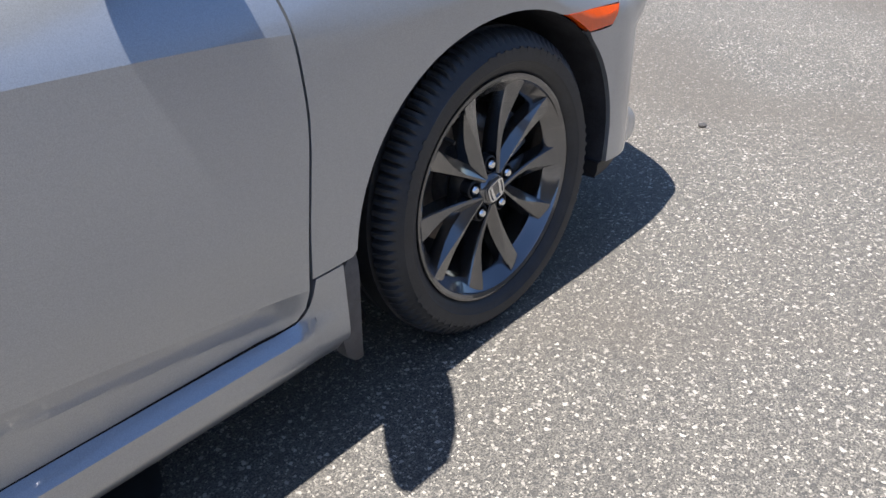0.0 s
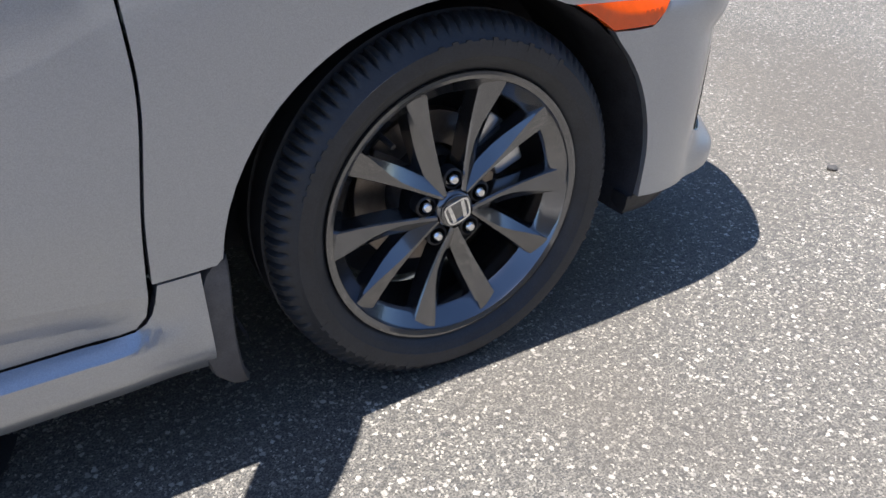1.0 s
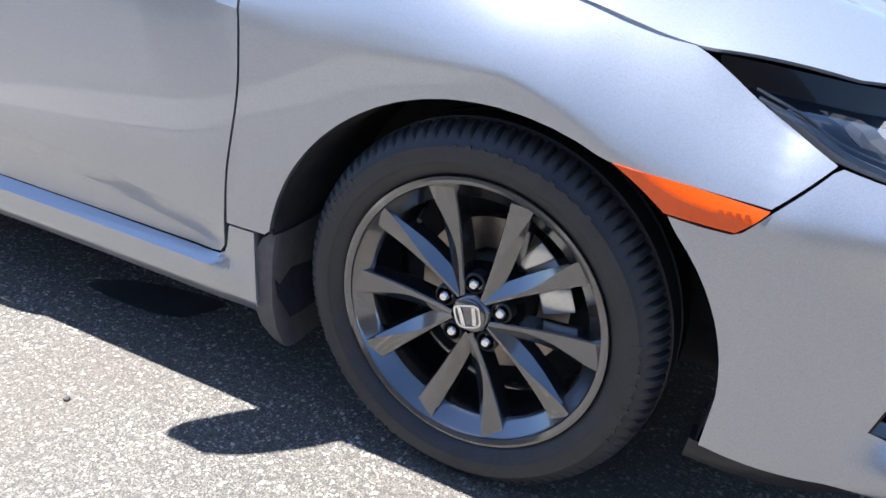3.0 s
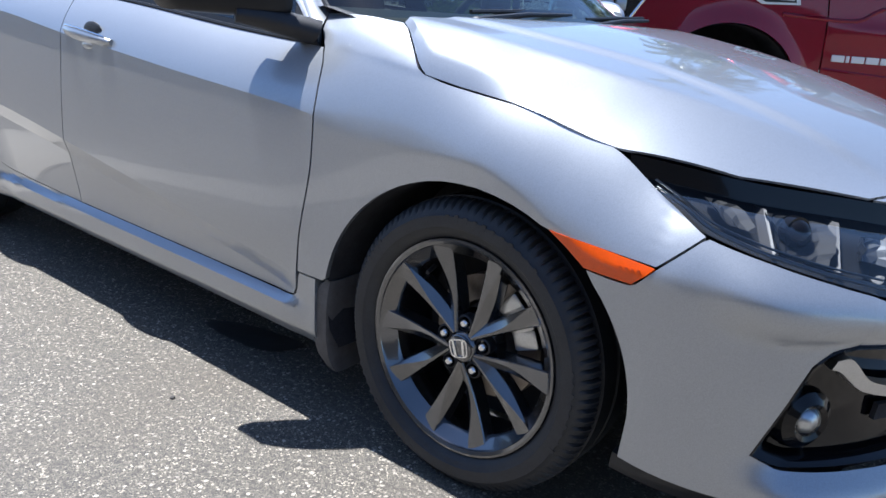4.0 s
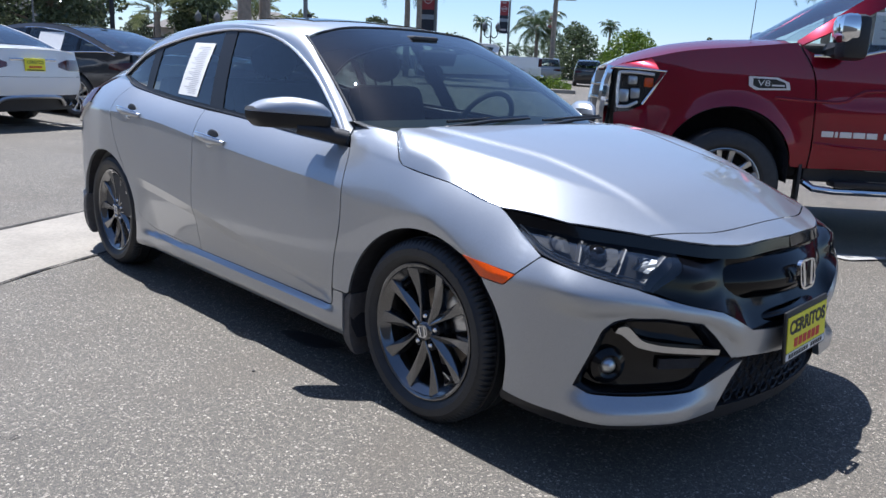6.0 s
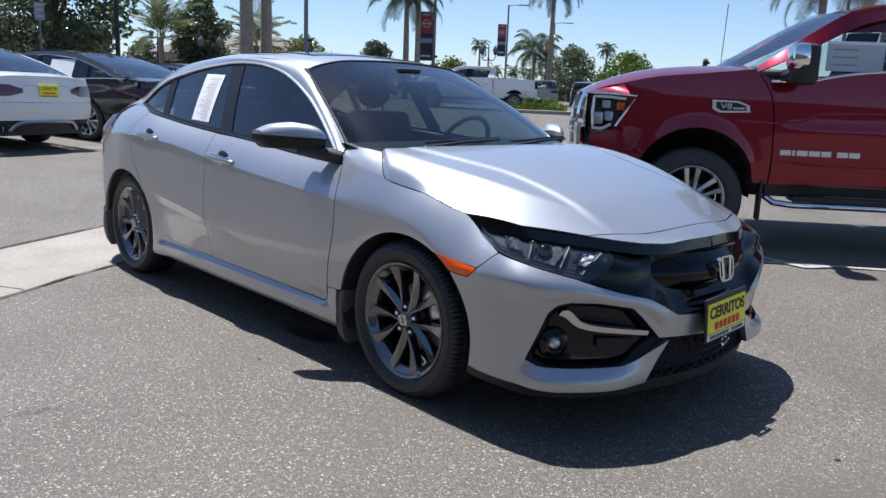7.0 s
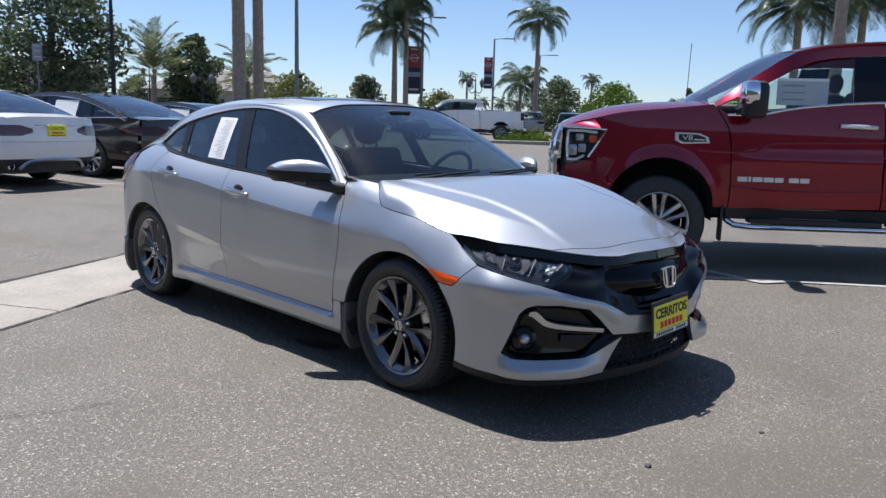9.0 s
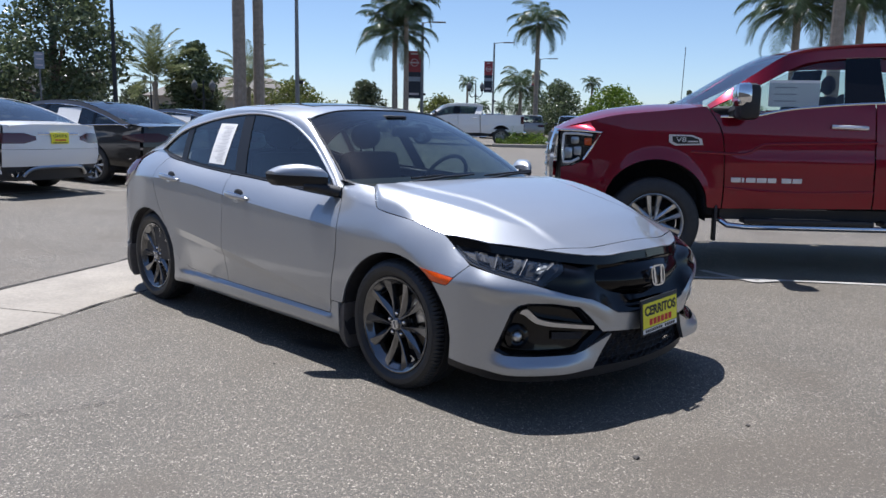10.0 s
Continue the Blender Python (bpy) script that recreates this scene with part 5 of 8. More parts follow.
    for x in (0.0, AXLE_R):
        for s in (-1, 1):
            wheel_parts(car, (x, s * (0.7755 if x == 0.0 else 0.758), HUB_Z), s)
    dealer_plate(car)
    return car


def cabin(car):
    """Seats, dashboard and wheel behind the glass."""
    bm = bmesh.new()
    rows = []
    for x, z in ((-0.42, 0.955), (-0.58, 0.985), (-0.72, 0.965), (-0.80, 0.90), (-0.78, 0.70), (-0.70, 0.45)):
        rows.append([(x - 0.05 * math.cos(math.pi * y / 1.6), y, z + 0.012 * math.exp(-((y - 0.36) / 0.2) ** 2)) for y in [-0.74 + 1.48 * i / 20 for i in range(21)]])
    grid_into(bm, rows, flip=True)
    part("dashboard", bm, DASH, car, "dark grey dashboard")
    bm = bmesh.new()
    m = pose(-0.93, 0.36, 0.93, 0, 28, 0)
    lathe = [(0.185 + 0.014 * math.cos(2 * math.pi * k / 10), 0.014 * math.sin(2 * math.pi * k / 10)) for k in range(10)]
    lathe_into(bm, lathe, 40, m @ pose(0, 0, 0, 0, 0, 90), True)
    box_into(bm, (-0.02, -0.17, -0.02), (0.03, 0.17, 0.02), 0.01, m)
    ball_into(bm, (0.02, 0, -0.01), (0.04, 0.07, 0.06), m)
    part("steering_wheel", bm, CABIN, car, "black steering wheel")

    def seat(x, y, w, name="seat", rest=True):
        bm = bmesh.new()
        box_into(bm, (x - 0.05, y - w, 0.36), (x + 0.48, y + w, 0.53), 0.06)
        vs = box_into(bm, (-0.09, y - w, 0.0), (0.06, y + w, 0.64), 0.06, pose(x, 0, 0.48, 0, -16, 0))
        s = part(name, bm, SEAT, car, "dark cloth car seat")
        if rest:
            bm = bmesh.new()
            ball_into(bm, (x - 0.215, y, 1.205), (0.055, 0.135, 0.095))
            tube_into(bm, [(x - 0.18, y - 0.06, 1.05), (x - 0.205, y - 0.06, 1.16)], 0.008, 6)
            tube_into(bm, [(x - 0.18, y + 0.06, 1.05), (x - 0.205, y + 0.06, 1.16)], 0.008, 6)
            part("headrest", bm, SEAT, s)
    seat(-1.55, -0.36, 0.25), seat(-1.55, 0.36, 0.25)
    seat(-2.38, 0.0, 0.62, "rear_seat", False)
    for s in (-1, 1):
        bm = bmesh.new()
        grid_into(bm, [[(x, s * (flank_y(x, z) - 0.05), z) for x in (-0.62, -1.2, -1.8, -2.4, -3.1)] for z in (0.30, 0.55, 0.80, 0.90)])
        part("door_lining", bm, CABIN, car)
    bm = bmesh.new()
    grid_into(bm, [[(x, y, roof_z(x, y) - 0.035) for y in (-0.55, -0.3, 0, 0.3, 0.55)] for x in (-3.1, -2.6, -2.0, -1.5, -1.16)])
    part("headliner", bm, DASH, car)
    bm = bmesh.new()
    box_into(bm, (-0.03, -0.11, -0.035), (0.01, 0.11, 0.035), 0.015, pose(-0.90, 0.0, 1.245, 0, 20, 0))
    part("rear_view_mirror", bm, CABIN, car)


def dealer_plate(car):
    """The dealer's card in a dark frame on the bumper."""
    plate = pose(0.931, 0.0, 0.414, 0, -3.0, 0) @ pose(0, 0, 0, 2.6, 0, 0) @ pose(0, 0, 0, 90, 0, 90)
    bm = bmesh.new()
    box_into(bm, (-0.162, -0.086, -0.010), (0.162, 0.086, 0.0), 0.004, plate)
    frame_part = part("number_plate", bm, INK_BLACK, car, "yellow dealer card in a black plate frame")
    bm = bmesh.new()
    box_into(bm, (-0.150, -0.052, 0.0), (0.150, 0.066, 0.003), 0.0, plate)
    card = part("card", bm, YELLOW, frame_part, "bright yellow card", smooth=False)
    bm = bmesh.new()
    box_into(bm, (-0.150, -0.078, 0.0), (0.150, -0.056, 0.0025), 0.0, plate)
    part("frame_band", bm, PAPER, frame_part, "white band", smooth=False)
    bm = bmesh.new()
    writing_into(bm, "CERRITOS", 0.062, plate @ Matrix.Translation((0, 0.026, 0.0036)), 0.0008, 0.98, 0.0022)
    part("writing", bm, INK_BLACK, card, "black lettering", smooth=False)
    bm = bmesh.new()
    for j in range(6):
        x = -0.098 + 0.034 * j
        box_into(bm, (x, -0.042, 0.0032), (x + 0.026, -0.012, 0.0042), 0.0, plate)
    tagged(part("writing", bm, INK_RED, card, "red lettering bars", smooth=False), kind="stuff")
    bm = bmesh.new()
    for j in range(14):
        x = -0.132 + 0.019 * j
        if j != 8:
            box_into(bm, (x, -0.074, 0.0026), (x + 0.014, -0.060, 0.0034), 0.0, plate)
    tagged(part("writing", bm, INK_BLACK, frame_part, "black lettering bars", smooth=False), kind="stuff")


hatchback = build_hatchback()


def price_sheet():
    """The long printed sheet inside the rear side window."""
    sheet_thing = thing("price_sheet", "long white printed price sheet stuck on the rear window", "paper")
    corner = [(-1.832, 1.012), (-2.039, 1.018), (-2.064, 1.279), (-1.851, 1.275)]

    def at(u, v, d):
        x = (1 - v) * (corner[0][0] + (corner[1][0] - corner[0][0]) * u) + v * (corner[3][0] + (corner[2][0] - corner[3][0]) * u)
        z = (1 - v) * (corner[0][1] + (corner[1][1] - corner[0][1]) * u) + v * (corner[3][1] + (corner[2][1] - corner[3][1]) * u)
        return (x, -flank_y(x, z) + d, z)
    bm = bmesh.new()
    grid_into(bm, [[at(i / 6, j / 8, 0.004) for i in range(7)] for j in range(9)], flip=True)
    part("sheet", bm, PAPER, sheet_thing)
    bm = bmesh.new()
    rnd = random.Random(4)
    for k in range(26):
        v = 0.05 + 0.9 * k / 26
        a, b = 0.12 + 0.1 * rnd.random(), 0.5 + 0.38 * rnd.random()
        vs = [bm.verts.new(at(u, w, 0.0033)) for u, w in ((a, v), (b, v), (b, v + 0.010), (a, v + 0.010))]
        bm.faces.new(vs[::-1])
    part("printed_lines", bm, INK, sheet_thing, "faint grey printed lines", smooth=False)


price_sheet()

# ---- pickup trucks ----
def pickup(name, label, paint, at, group="", near=True):
    """A full-size crew-cab pickup; its front axle is x = 0, the nose points to +x."""
    car = thing(name, label, "pickup truck", group, at)
    hub_z, rear_x, w = 0.42, -4.05, 1.005
    CORE[0] = Vector((-1.8, 0, 0.9))

    def side_y(x, z):
        y = w - 0.045 * max(0, (z - 1.02)) - 0.10 * max(0, z - 1.22) ** 1.5 - 0.05 * ease(0.75, 0.5, z)
        y -= 0.40 * max(0, z - 1.52)
        y += 0.014 * math.exp(-((z - 1.0) / 0.05) ** 2) * ease(-0.5, -0.9, x)
        y += 0.022 * ease(0.62, 0.46, math.hypot(x, (z - hub_z) * 0.86)) + 0.022 * ease(0.62, 0.46, math.hypot(x - rear_x, (z - hub_z) * 0.86))
        return y - 0.22 * max(0, x - 0.30) ** 1.6

    for mirror in (False, True):
        # side_y is measured to the left of the truck, which looks to +y
        def face(x, z):
            return (x, side_y(x, z), z)

        def panel(pname, b, t, l, r, nu, nv, mat=paint, lift=0.0, corners=(True, False, False, False)):
            return part(pname, sheet([coons(b, t, l, r, nu, nv, corners)], lambda x, z: (x, side_y(x, z) + lift, z), 0.014, flip=True), mat, car, mirror=mirror)
        n = 20
        front_arch = [(0.47 * math.cos(math.pi * k / n), hub_z + 0.16 + 0.43 * math.sin(math.pi * k / n)) for k in range(n + 1)]
        rear_arch = [(rear_x + 0.47 * math.cos(math.pi * k / n), hub_z + 0.16 + 0.43 * math.sin(math.pi * k / n)) for k in range(n + 1)]
        panel("front_fender", [(0.86, 0.80), (0.70, 0.72), (0.49, 0.60)] + front_arch + [(-0.60, 0.57)], [(0.62, 1.345), (0.35, 1.405), (-0.05, 1.448), (-0.42, 1.49)], [(0.86, 0.80), (0.865, 0.925), (0.76, 0.930), (0.655, 0.985), (0.54, 1.23), (0.62, 1.345)], [(-0.60, 0.57), (-0.595, 0.9), (-0.56, 1.25), (-0.42, 1.49)], 50, 20, corners=(True, False, True, False))
        d = panel("front_door", [(-0.612, 0.57), (-1.90, 0.60)], [(-0.445, 1.475), (-0.55, 1.415), (-0.80, 1.405), (-1.05, 1.455), (-1.30, 1.49), (-1.86, 1.535)], [(-0.612, 0.57), (-0.607, 0.9), (-0.572, 1.25), (-0.445, 1.475)], [(-1.90, 0.60), (-1.88, 1.0), (-1.86, 1.535)], 44, 22)
        panel("rear_door", [(-1.912, 0.60), (-3.0, 0.62)], [(-1.872, 1.536), (-2.95, 1.55)], [(-1.912, 0.60), (-1.872, 1.536)], [(-3.0, 0.62), (-2.95, 1.55)], 20, 10)
        panel("bed_side", [(-3.03, 0.62)] + [(-3.55, 0.58)] + rear_arch + [(-4.55, 0.60), (-5.15, 0.66)], [(-3.0, 1.52), (-5.15, 1.52)], [(-3.03, 0.62), (-3.0, 1.52)], [(-5.15, 0.66), (-5.15, 1.52)], 50, 12)
        panel("rocker", [(-0.60, 0.47), (-3.52, 0.49)], [(-0.60, 0.566), (-3.52, 0.594)], [(-0.60, 0.47), (-0.60, 0.566)], [(-3.52, 0.49), (-3.52, 0.594)], 10, 3, TRIM, -0.03)
        # greenhouse
        high = [(-0.44, 0.865, 1.505), (-0.88, 0.80, 1.81), (-1.14, 0.765, 1.965), (-1.40, 0.74, 2.03), (-2.0, 0.72, 2.078), (-2.9, 0.72, 2.06), (-3.12, 0.70, 1.95)]
        low = [face(x, z) for x, z in ((-0.452, 1.476), (-0.93, 1.71), (-1.14, 1.82), (-1.36, 1.905), (-1.75, 1.945), (-2.3, 1.95), (-2.95, 1.90))]
        part("cab_pillar", sheet([coons(low, high, [low[0], high[0]], [low[-1], high[-1]], 40, 5)], None, 0.01, flip=True), paint, car, mirror=mirror)
        part("rear_pillar", sheet([coons([face(-2.70, 1.55), face(-3.03, 1.52)], [face(-2.85, 1.92), (-3.12, 0.70, 1.95)], [face(-2.70, 1.55), face(-2.85, 1.92)], [face(-3.03, 1.52), (-3.12, 0.70, 1.95)], 5, 6)], None, 0.01, flip=True), paint, car, mirror=mirror)
        panel("window_post", [(-1.60, 1.512), (-1.95, 1.535)], [(-1.66, 1.935), (-1.95, 1.948)], [(-1.60, 1.512), (-1.66, 1.935)], [(-1.95, 1.535), (-1.95, 1.948)], 4, 6, PIANO, -0.006)
        for b, t, l, r in (([(-0.56, 1.405), (-0.82, 1.415), (-1.05, 1.462), (-1.30, 1.495), (-1.60, 1.512)], [(-0.95, 1.70), (-1.15, 1.80), (-1.38, 1.885), (-1.66, 1.925)], [(-0.56, 1.405), (-0.95, 1.70)], [(-1.60, 1.512), (-1.66, 1.925)]),
                           ([(-1.95, 1.54), (-2.70, 1.555)], [(-1.95, 1.935), (-2.82, 1.91)], [(-1.95, 1.54), (-1.95, 1.935)], [(-2.70, 1.555), (-2.82, 1.91)])):
            p = panel("door_glass", b, t, l, r, 14, 8, TRUCK_GLASS if near else TINTED, -0.014)
            p.visible_shadow = False
        bm = bmesh.new()
        tube_into(bm, [Vector(face(*p)) + Vector((0, 0.004, 0)) for p in spline([(-0.54, 1.40), (-0.82, 1.408), (-1.05, 1.456), (-1.30, 1.491), (-1.87, 1.534), (-2.95, 1.553)], 40)], 0.011, 6)
        part("belt_moulding", bm, CHROME, car, "chrome belt moulding", mirror=mirror)
        # step bar on brackets
        bm = bmesh.new()
        tube_into(bm, [(-0.60, 0.93, 0.47), (-0.66, 1.00, 0.425), (-0.80, 1.03, 0.415), (-3.3, 1.03, 0.43), (-3.4, 0.95, 0.47)], 0.027, 10)
        step = part("step_bar", bm, CHROME, car, "chrome tube side step", mirror=mirror)
        for x in (-1.35, -2.55):
            bm = bmesh.new()
            box_into(bm, (x - 0.56, 0.88, 0.445), (x + 0.56, 1.06, 0.492), 0.01)
            part("step_pad", bm, TRIM, step, mirror=mirror)
        # flap behind the front wheel
        bm = bmesh.new()
        box_into(bm, (-0.57, 0.88, 0.27), (-0.545, 0.985, 0.60), 0.006)
        part("mud_flap", bm, TRIM, car, mirror=mirror)
        # door mirror
        bm = bmesh.new()
        box_into(bm, (-0.80, 1.10, 1.37), (-0.62, 1.33, 1.68), 0.05)
        shell = part("door_mirror", bm, TRIM, car, "large black door mirror with chrome cap", mirror=mirror)
        bm = bmesh.new()
        box_into(bm, (-0.76, 1.105, 1.47), (-0.585, 1.335, 1.685), 0.06)
        part("mirror_cap", bm, CHROME, shell, "chrome mirror cap", mirror=mirror)
        bm = bmesh.new()
        tube_into(bm, [(-0.68, 0.92, 1.44), (-0.70, 1.15, 1.47)], [0.07, 0.06], 8)
        part("mirror_arm", bm, TRIM, shell, mirror=mirror)
        # handle
        for x0, z0 in ((-1.50, 1.325), (-2.55, 1.35)):
            bm = bmesh.new()
            pts = [(x0 - 0.30 * k / 8, side_y(x0, z0) + 0.012 + 0.030 * math.sin(math.pi * k / 8), z0 - 0.01 * k / 8) for k in range(9)]
            tube_into(bm, pts, 0.020, 8)
            part("handle", bm, BRIGHT, d, "chrome door handle", mirror=mirror)
        # headlamp
        g = coons([(0.865, 0.93), (0.76, 0.935), (0.66, 0.99)], [(0.88, 1.262), (0.75, 1.260), (0.500, 1.242)], [(0.865, 0.93), (0.88, 1.262)], [(0.66, 0.99), (0.500, 1.242)], 10, 10)
        lamp = part("headlamp", sheet([g], lambda x, z: (x + 0.0, side_y(x, z) + 0.004, z), 0.0, flip=False), CLEAR, car, "clear headlamp in a dark housing", mirror=mirror)
        lamp.visible_shadow = False
        back = [[(p[0] - 0.03, side_y(p[0], p[1]) - 0.06, p[1]) for p in row] for row in g]
        part("lamp_housing", sheet([back], None, 0.0), LAMP_DARK, lamp, mirror=mirror)
        for u, z0, z1 in ((0.795, 1.00, 1.10), (0.715, 1.03, 1.11), (0.74, 1.135, 1.20)):
            bm = bmesh.new()
            box_into(bm, (u - 0.036, side_y(u, 1.0) - 0.075, z0), (u + 0.036, side_y(u, 1.0) - 0.030, z1), 0.014)
            part("reflector", bm, SATIN, lamp, "bright lamp reflector", mirror=mirror)
        bm = bmesh.new()
        tube_into(bm, [Vector((x, side_y(x, z) - 0.012, z)) for x, z in spline([(0.585, 1.215), (0.72, 1.228), (0.845, 1.228), (0.850, 1.10), (0.842, 0.965), (0.765, 0.966), (0.695, 1.005)], 30, True)], 0.013, 6)
        part("light_guide", bm, BRIGHT, lamp, "pale running light strip", mirror=mirror)
        bm = bmesh.new()
        box_into(bm, (0.585, side_y(0.62, 1.1) - 0.06, 1.12), (0.655, side_y(0.62, 1.1) - 0.03, 1.19), 0.012)
        part("side_marker", bm, AMBER, lamp, "amber corner reflector", mirror=mirror)
        bm = bmesh.new()
        tube_into(bm, [Vector((p[0], side_y(p[0], p[1]) + 0.0, p[1])) for p in [g[0][10], g[5][10], g[10][10], g[10][5], g[10][0]]], 0.010, 6)
        part("lamp_trim", bm, CHROME, lamp, mirror=mirror)
        # wheel well
        for hx in (0.0, rear_x):
            bm = bmesh.new()
            line = [(hx + 0.465 * math.cos(math.pi * (k / 24)), hub_z + 0.15 + 0.43 * math.sin(math.pi * k / 24)) for k in range(25)]
            line = [(line[0][0], 0.45)] + line + [(line[-1][0], 0.45)]
            rows = [[bm.verts.new((x, y, z)) for x, z in line] for y in (0.985, 0.60)]
            for i in range(len(line) - 1):
                bm.faces.new((rows[0][i], rows[0][i + 1], rows[1][i + 1], rows[1][i]))
            bm.faces.new(rows[1])
            part("wheel_arch_liner", bm, LINER, car, mirror=mirror)
    # fender badge
    if near:
        bm = bmesh.new()
        yb = side_y(-0.25, 1.19)
        out = [(-0.095, 1.235), (-0.30, 1.232), (-0.385, 1.20), (-0.40, 1.145), (-0.155, 1.135), (-0.10, 1.165)]
        prism_into(bm, [(x, z) for x, z in out], 0.022, pose(0, yb - 0.004, 0), 0.006)
        badge = part("fender_badge", bm, BRIGHT, car, "chrome framed fender badge")
        bm = bmesh.new()
        cx, cz = -0.245, 1.186
        prism_into(bm, [(cx + (x - cx) * 0.80, cz + (z - cz) * 0.70) for x, z in out], 0.003, pose(0, yb + 0.018, 0))
        part("badge_field", bm, INK_BLACK, badge, "dark badge field")
        bm = bmesh.new()
        writing_into(bm, "V8", 0.062, Matrix.Translation((-0.205, yb + 0.0225, 1.186)) @ pose(0, 0, 0, 90, 0, 180), 0.001, 1.35)
        box_into(bm, (-0.352, yb + 0.021, 1.168), (-0.262, yb + 0.024, 1.180))
        part("writing", bm, BRIGHT, badge, "bright lettering", smooth=False)
        # model name on the door, as plain bars
        for k, (x, wd) in enumerate(((-0.665, 0.085), (-0.760, 0.022), (-0.795, 0.085), (-0.890, 0.085), (-0.985, 0.075), (-1.105, 0.085), (-1.200, 0.080))):
            bm = bmesh.new()
            box_into(bm, (x - wd, side_y(x, 0.84) - 0.004, 0.815), (x, side_y(x, 0.84) + 0.006, 0.858), 0.003)
            part("door_letter_bar", bm, BRIGHT, car, "chrome letter bar on the door", smooth=False)
        # grooves pressed into the door skin
        bm = bmesh.new()
        for pts in ([(-0.30, 1.085), (-0.52, 1.075), (-0.78, 1.075), (-0.90, 1.14), (-1.05, 1.165), (-1.9, 1.19)],):
            tube_into(bm, [Vector((x, side_y(x, z) - 0.004, z)) for x, z in spline(pts, 50)], 0.014, 8)
        part("body_crease", bm, paint, car)
        bm = bmesh.new()
        tube_into(bm, [Vector((x, side_y(x, z) - 0.006, z)) for x, z in spline([(-0.62, 0.765), (-1.2, 0.735), (-1.9, 0.755)], 30)], 0.012, 8)
        part("body_crease", bm, paint, car)
        # papers inside the side window
        bm = bmesh.new()
        box_into(bm, (-1.42, 0.845, 1.50), (-0.98, 0.849, 1.735))
        paper = part("window_paper", bm, PAPER, car, "white price sheets behind the side window", smooth=False)
        for k in range(3):
            bm = bmesh.new()
            box_into(bm, (-1.20 - 0.02, 0.850, 1.545 + 0.06 * k), (-1.03, 0.851, 1.556 + 0.06 * k))
            part("printed_line", bm, INK, paper, smooth=False)
    # bonnet, grille, bumper, roof, screens, cab, bed
    def hood(x, y):
        q = abs(y) / 0.9
        return curve((-0.45, 0.0, 0.4, 0.7, 0.95), (1.53, 1.515, 1.47, 1.39, 1.27), x) - 0.085 * q ** 4 + 0.012 * math.exp(-((q - 0.55) / 0.10) ** 2)
    hw = lambda x: curve((-0.45, 0.3, 0.62, 0.95), (0.86, 0.90, 0.86, 0.70), x)
    g = [[(x, hw(x) * (-1 + 2 * i / 20)) for i in range(21)] for x in [-0.44 + 1.37 * j / 20 for j in range(21)]]
    part("bonnet", sheet([g], lambda x, y: (x, y, hood(x, y)), 0.02, flip=True), paint, car)
    # panel that joins lamp, bonnet and grille
    for mirror in (False, True):
        low = [(x, side_y(x, z) - 0.002, z) for x, z in ((0.500, 1.244), (0.75, 1.262), (0.88, 1.264))]
        high = [(0.62, 0.855, hood(0.62, 0.855)), (0.78, 0.77, hood(0.78, 0.77)), (0.925, 0.70, hood(0.925, 0.70))]
        part("front_corner", sheet([coons(low, high, [low[0], high[0]], [low[-1], high[-1]], 12, 5)], None, 0.01), paint, car, mirror=mirror)
        bm = bmesh.new()
        grid_into(bm, [[(0.845, 0.60, z), (0.84, 0.75, z), (0.82, 0.87, z)] for z in (0.74, 0.95, 1.25)])
        part("front_backing", bm, TRIM, car, mirror=mirror)
    bm = bmesh.new()
    grid_into(bm, [[(0.985 - 0.17 * (y / 0.9) ** 2 - 0.05 * abs(z - 1.0), y, z) for y in [-0.80 + 1.6 * i / 20 for i in range(21)]] for z in (0.72, 0.85, 1.0, 1.12, 1.24)])
    grille = part("grille", bm, TRIM, car, "black grille in a chrome surround")
    for k in range(4):
        bm = bmesh.new()
        z = 0.80 + 0.11 * k
        tube_into(bm, [(1.0 - 0.17 * (y / 0.9) ** 2 - 0.05 * abs(z - 1.0), y, z) for y in [-0.52 + 1.04 * i / 12 for i in range(13)]], 0.014, 6)
        part("grille_slat", bm, PIANO, grille)
    for s in (-1, 1):
        bm = bmesh.new()
        tube_into(bm, [(0.885, s * 0.735, 1.27), (0.915, s * 0.735, 1.15), (0.935, s * 0.725, 0.95), (0.93, s * 0.70, 0.74)], [0.045, 0.055, 0.06, 0.05], 10)
        part("grille_surround", bm, CHROME, grille, "broad chrome grille edge")
    bm = bmesh.new()
    rows = []
    for z, o in ((0.40, -0.02), (0.47, 0.05), (0.62, 0.06), (0.74, 0.0)):
        rows.append([(1.00 + o - 0.22 * (abs(y) / 0.84) ** 3, y, z) for y in [-0.84 + 1.68 * i / 20 for i in range(21)]])
    grid_into(bm, rows)
    r = bmesh.ops.extrude_edge_only(bm, edges=[e for e in bm.edges if len(e.link_faces) == 1])
    bmesh.ops.translate(bm, vec=(-0.2, 0, 0), verts=[v for v in r["geom"] if isinstance(v, bmesh.types.BMVert)])
    part("front_bumper", bm, CHROME, car, "chrome front bumper")
    g = [[(x, y) for y in [-0.765 + 1.53 * i / 16 for i in range(17)]] for x in [-3.12 + 1.98 * j / 16 for j in range(17)]]
    rz = lambda x, y: curve((-3.12, -2.9, -2.0, -1.4, -1.14), (1.96, 2.08, 2.105, 2.065, 2.01), x) - 0.035 * (y / 0.765) ** 4
    part("roof", sheet([g], lambda x, y: (x, y, rz(x, y)), 0.02, flip=True), paint, car)
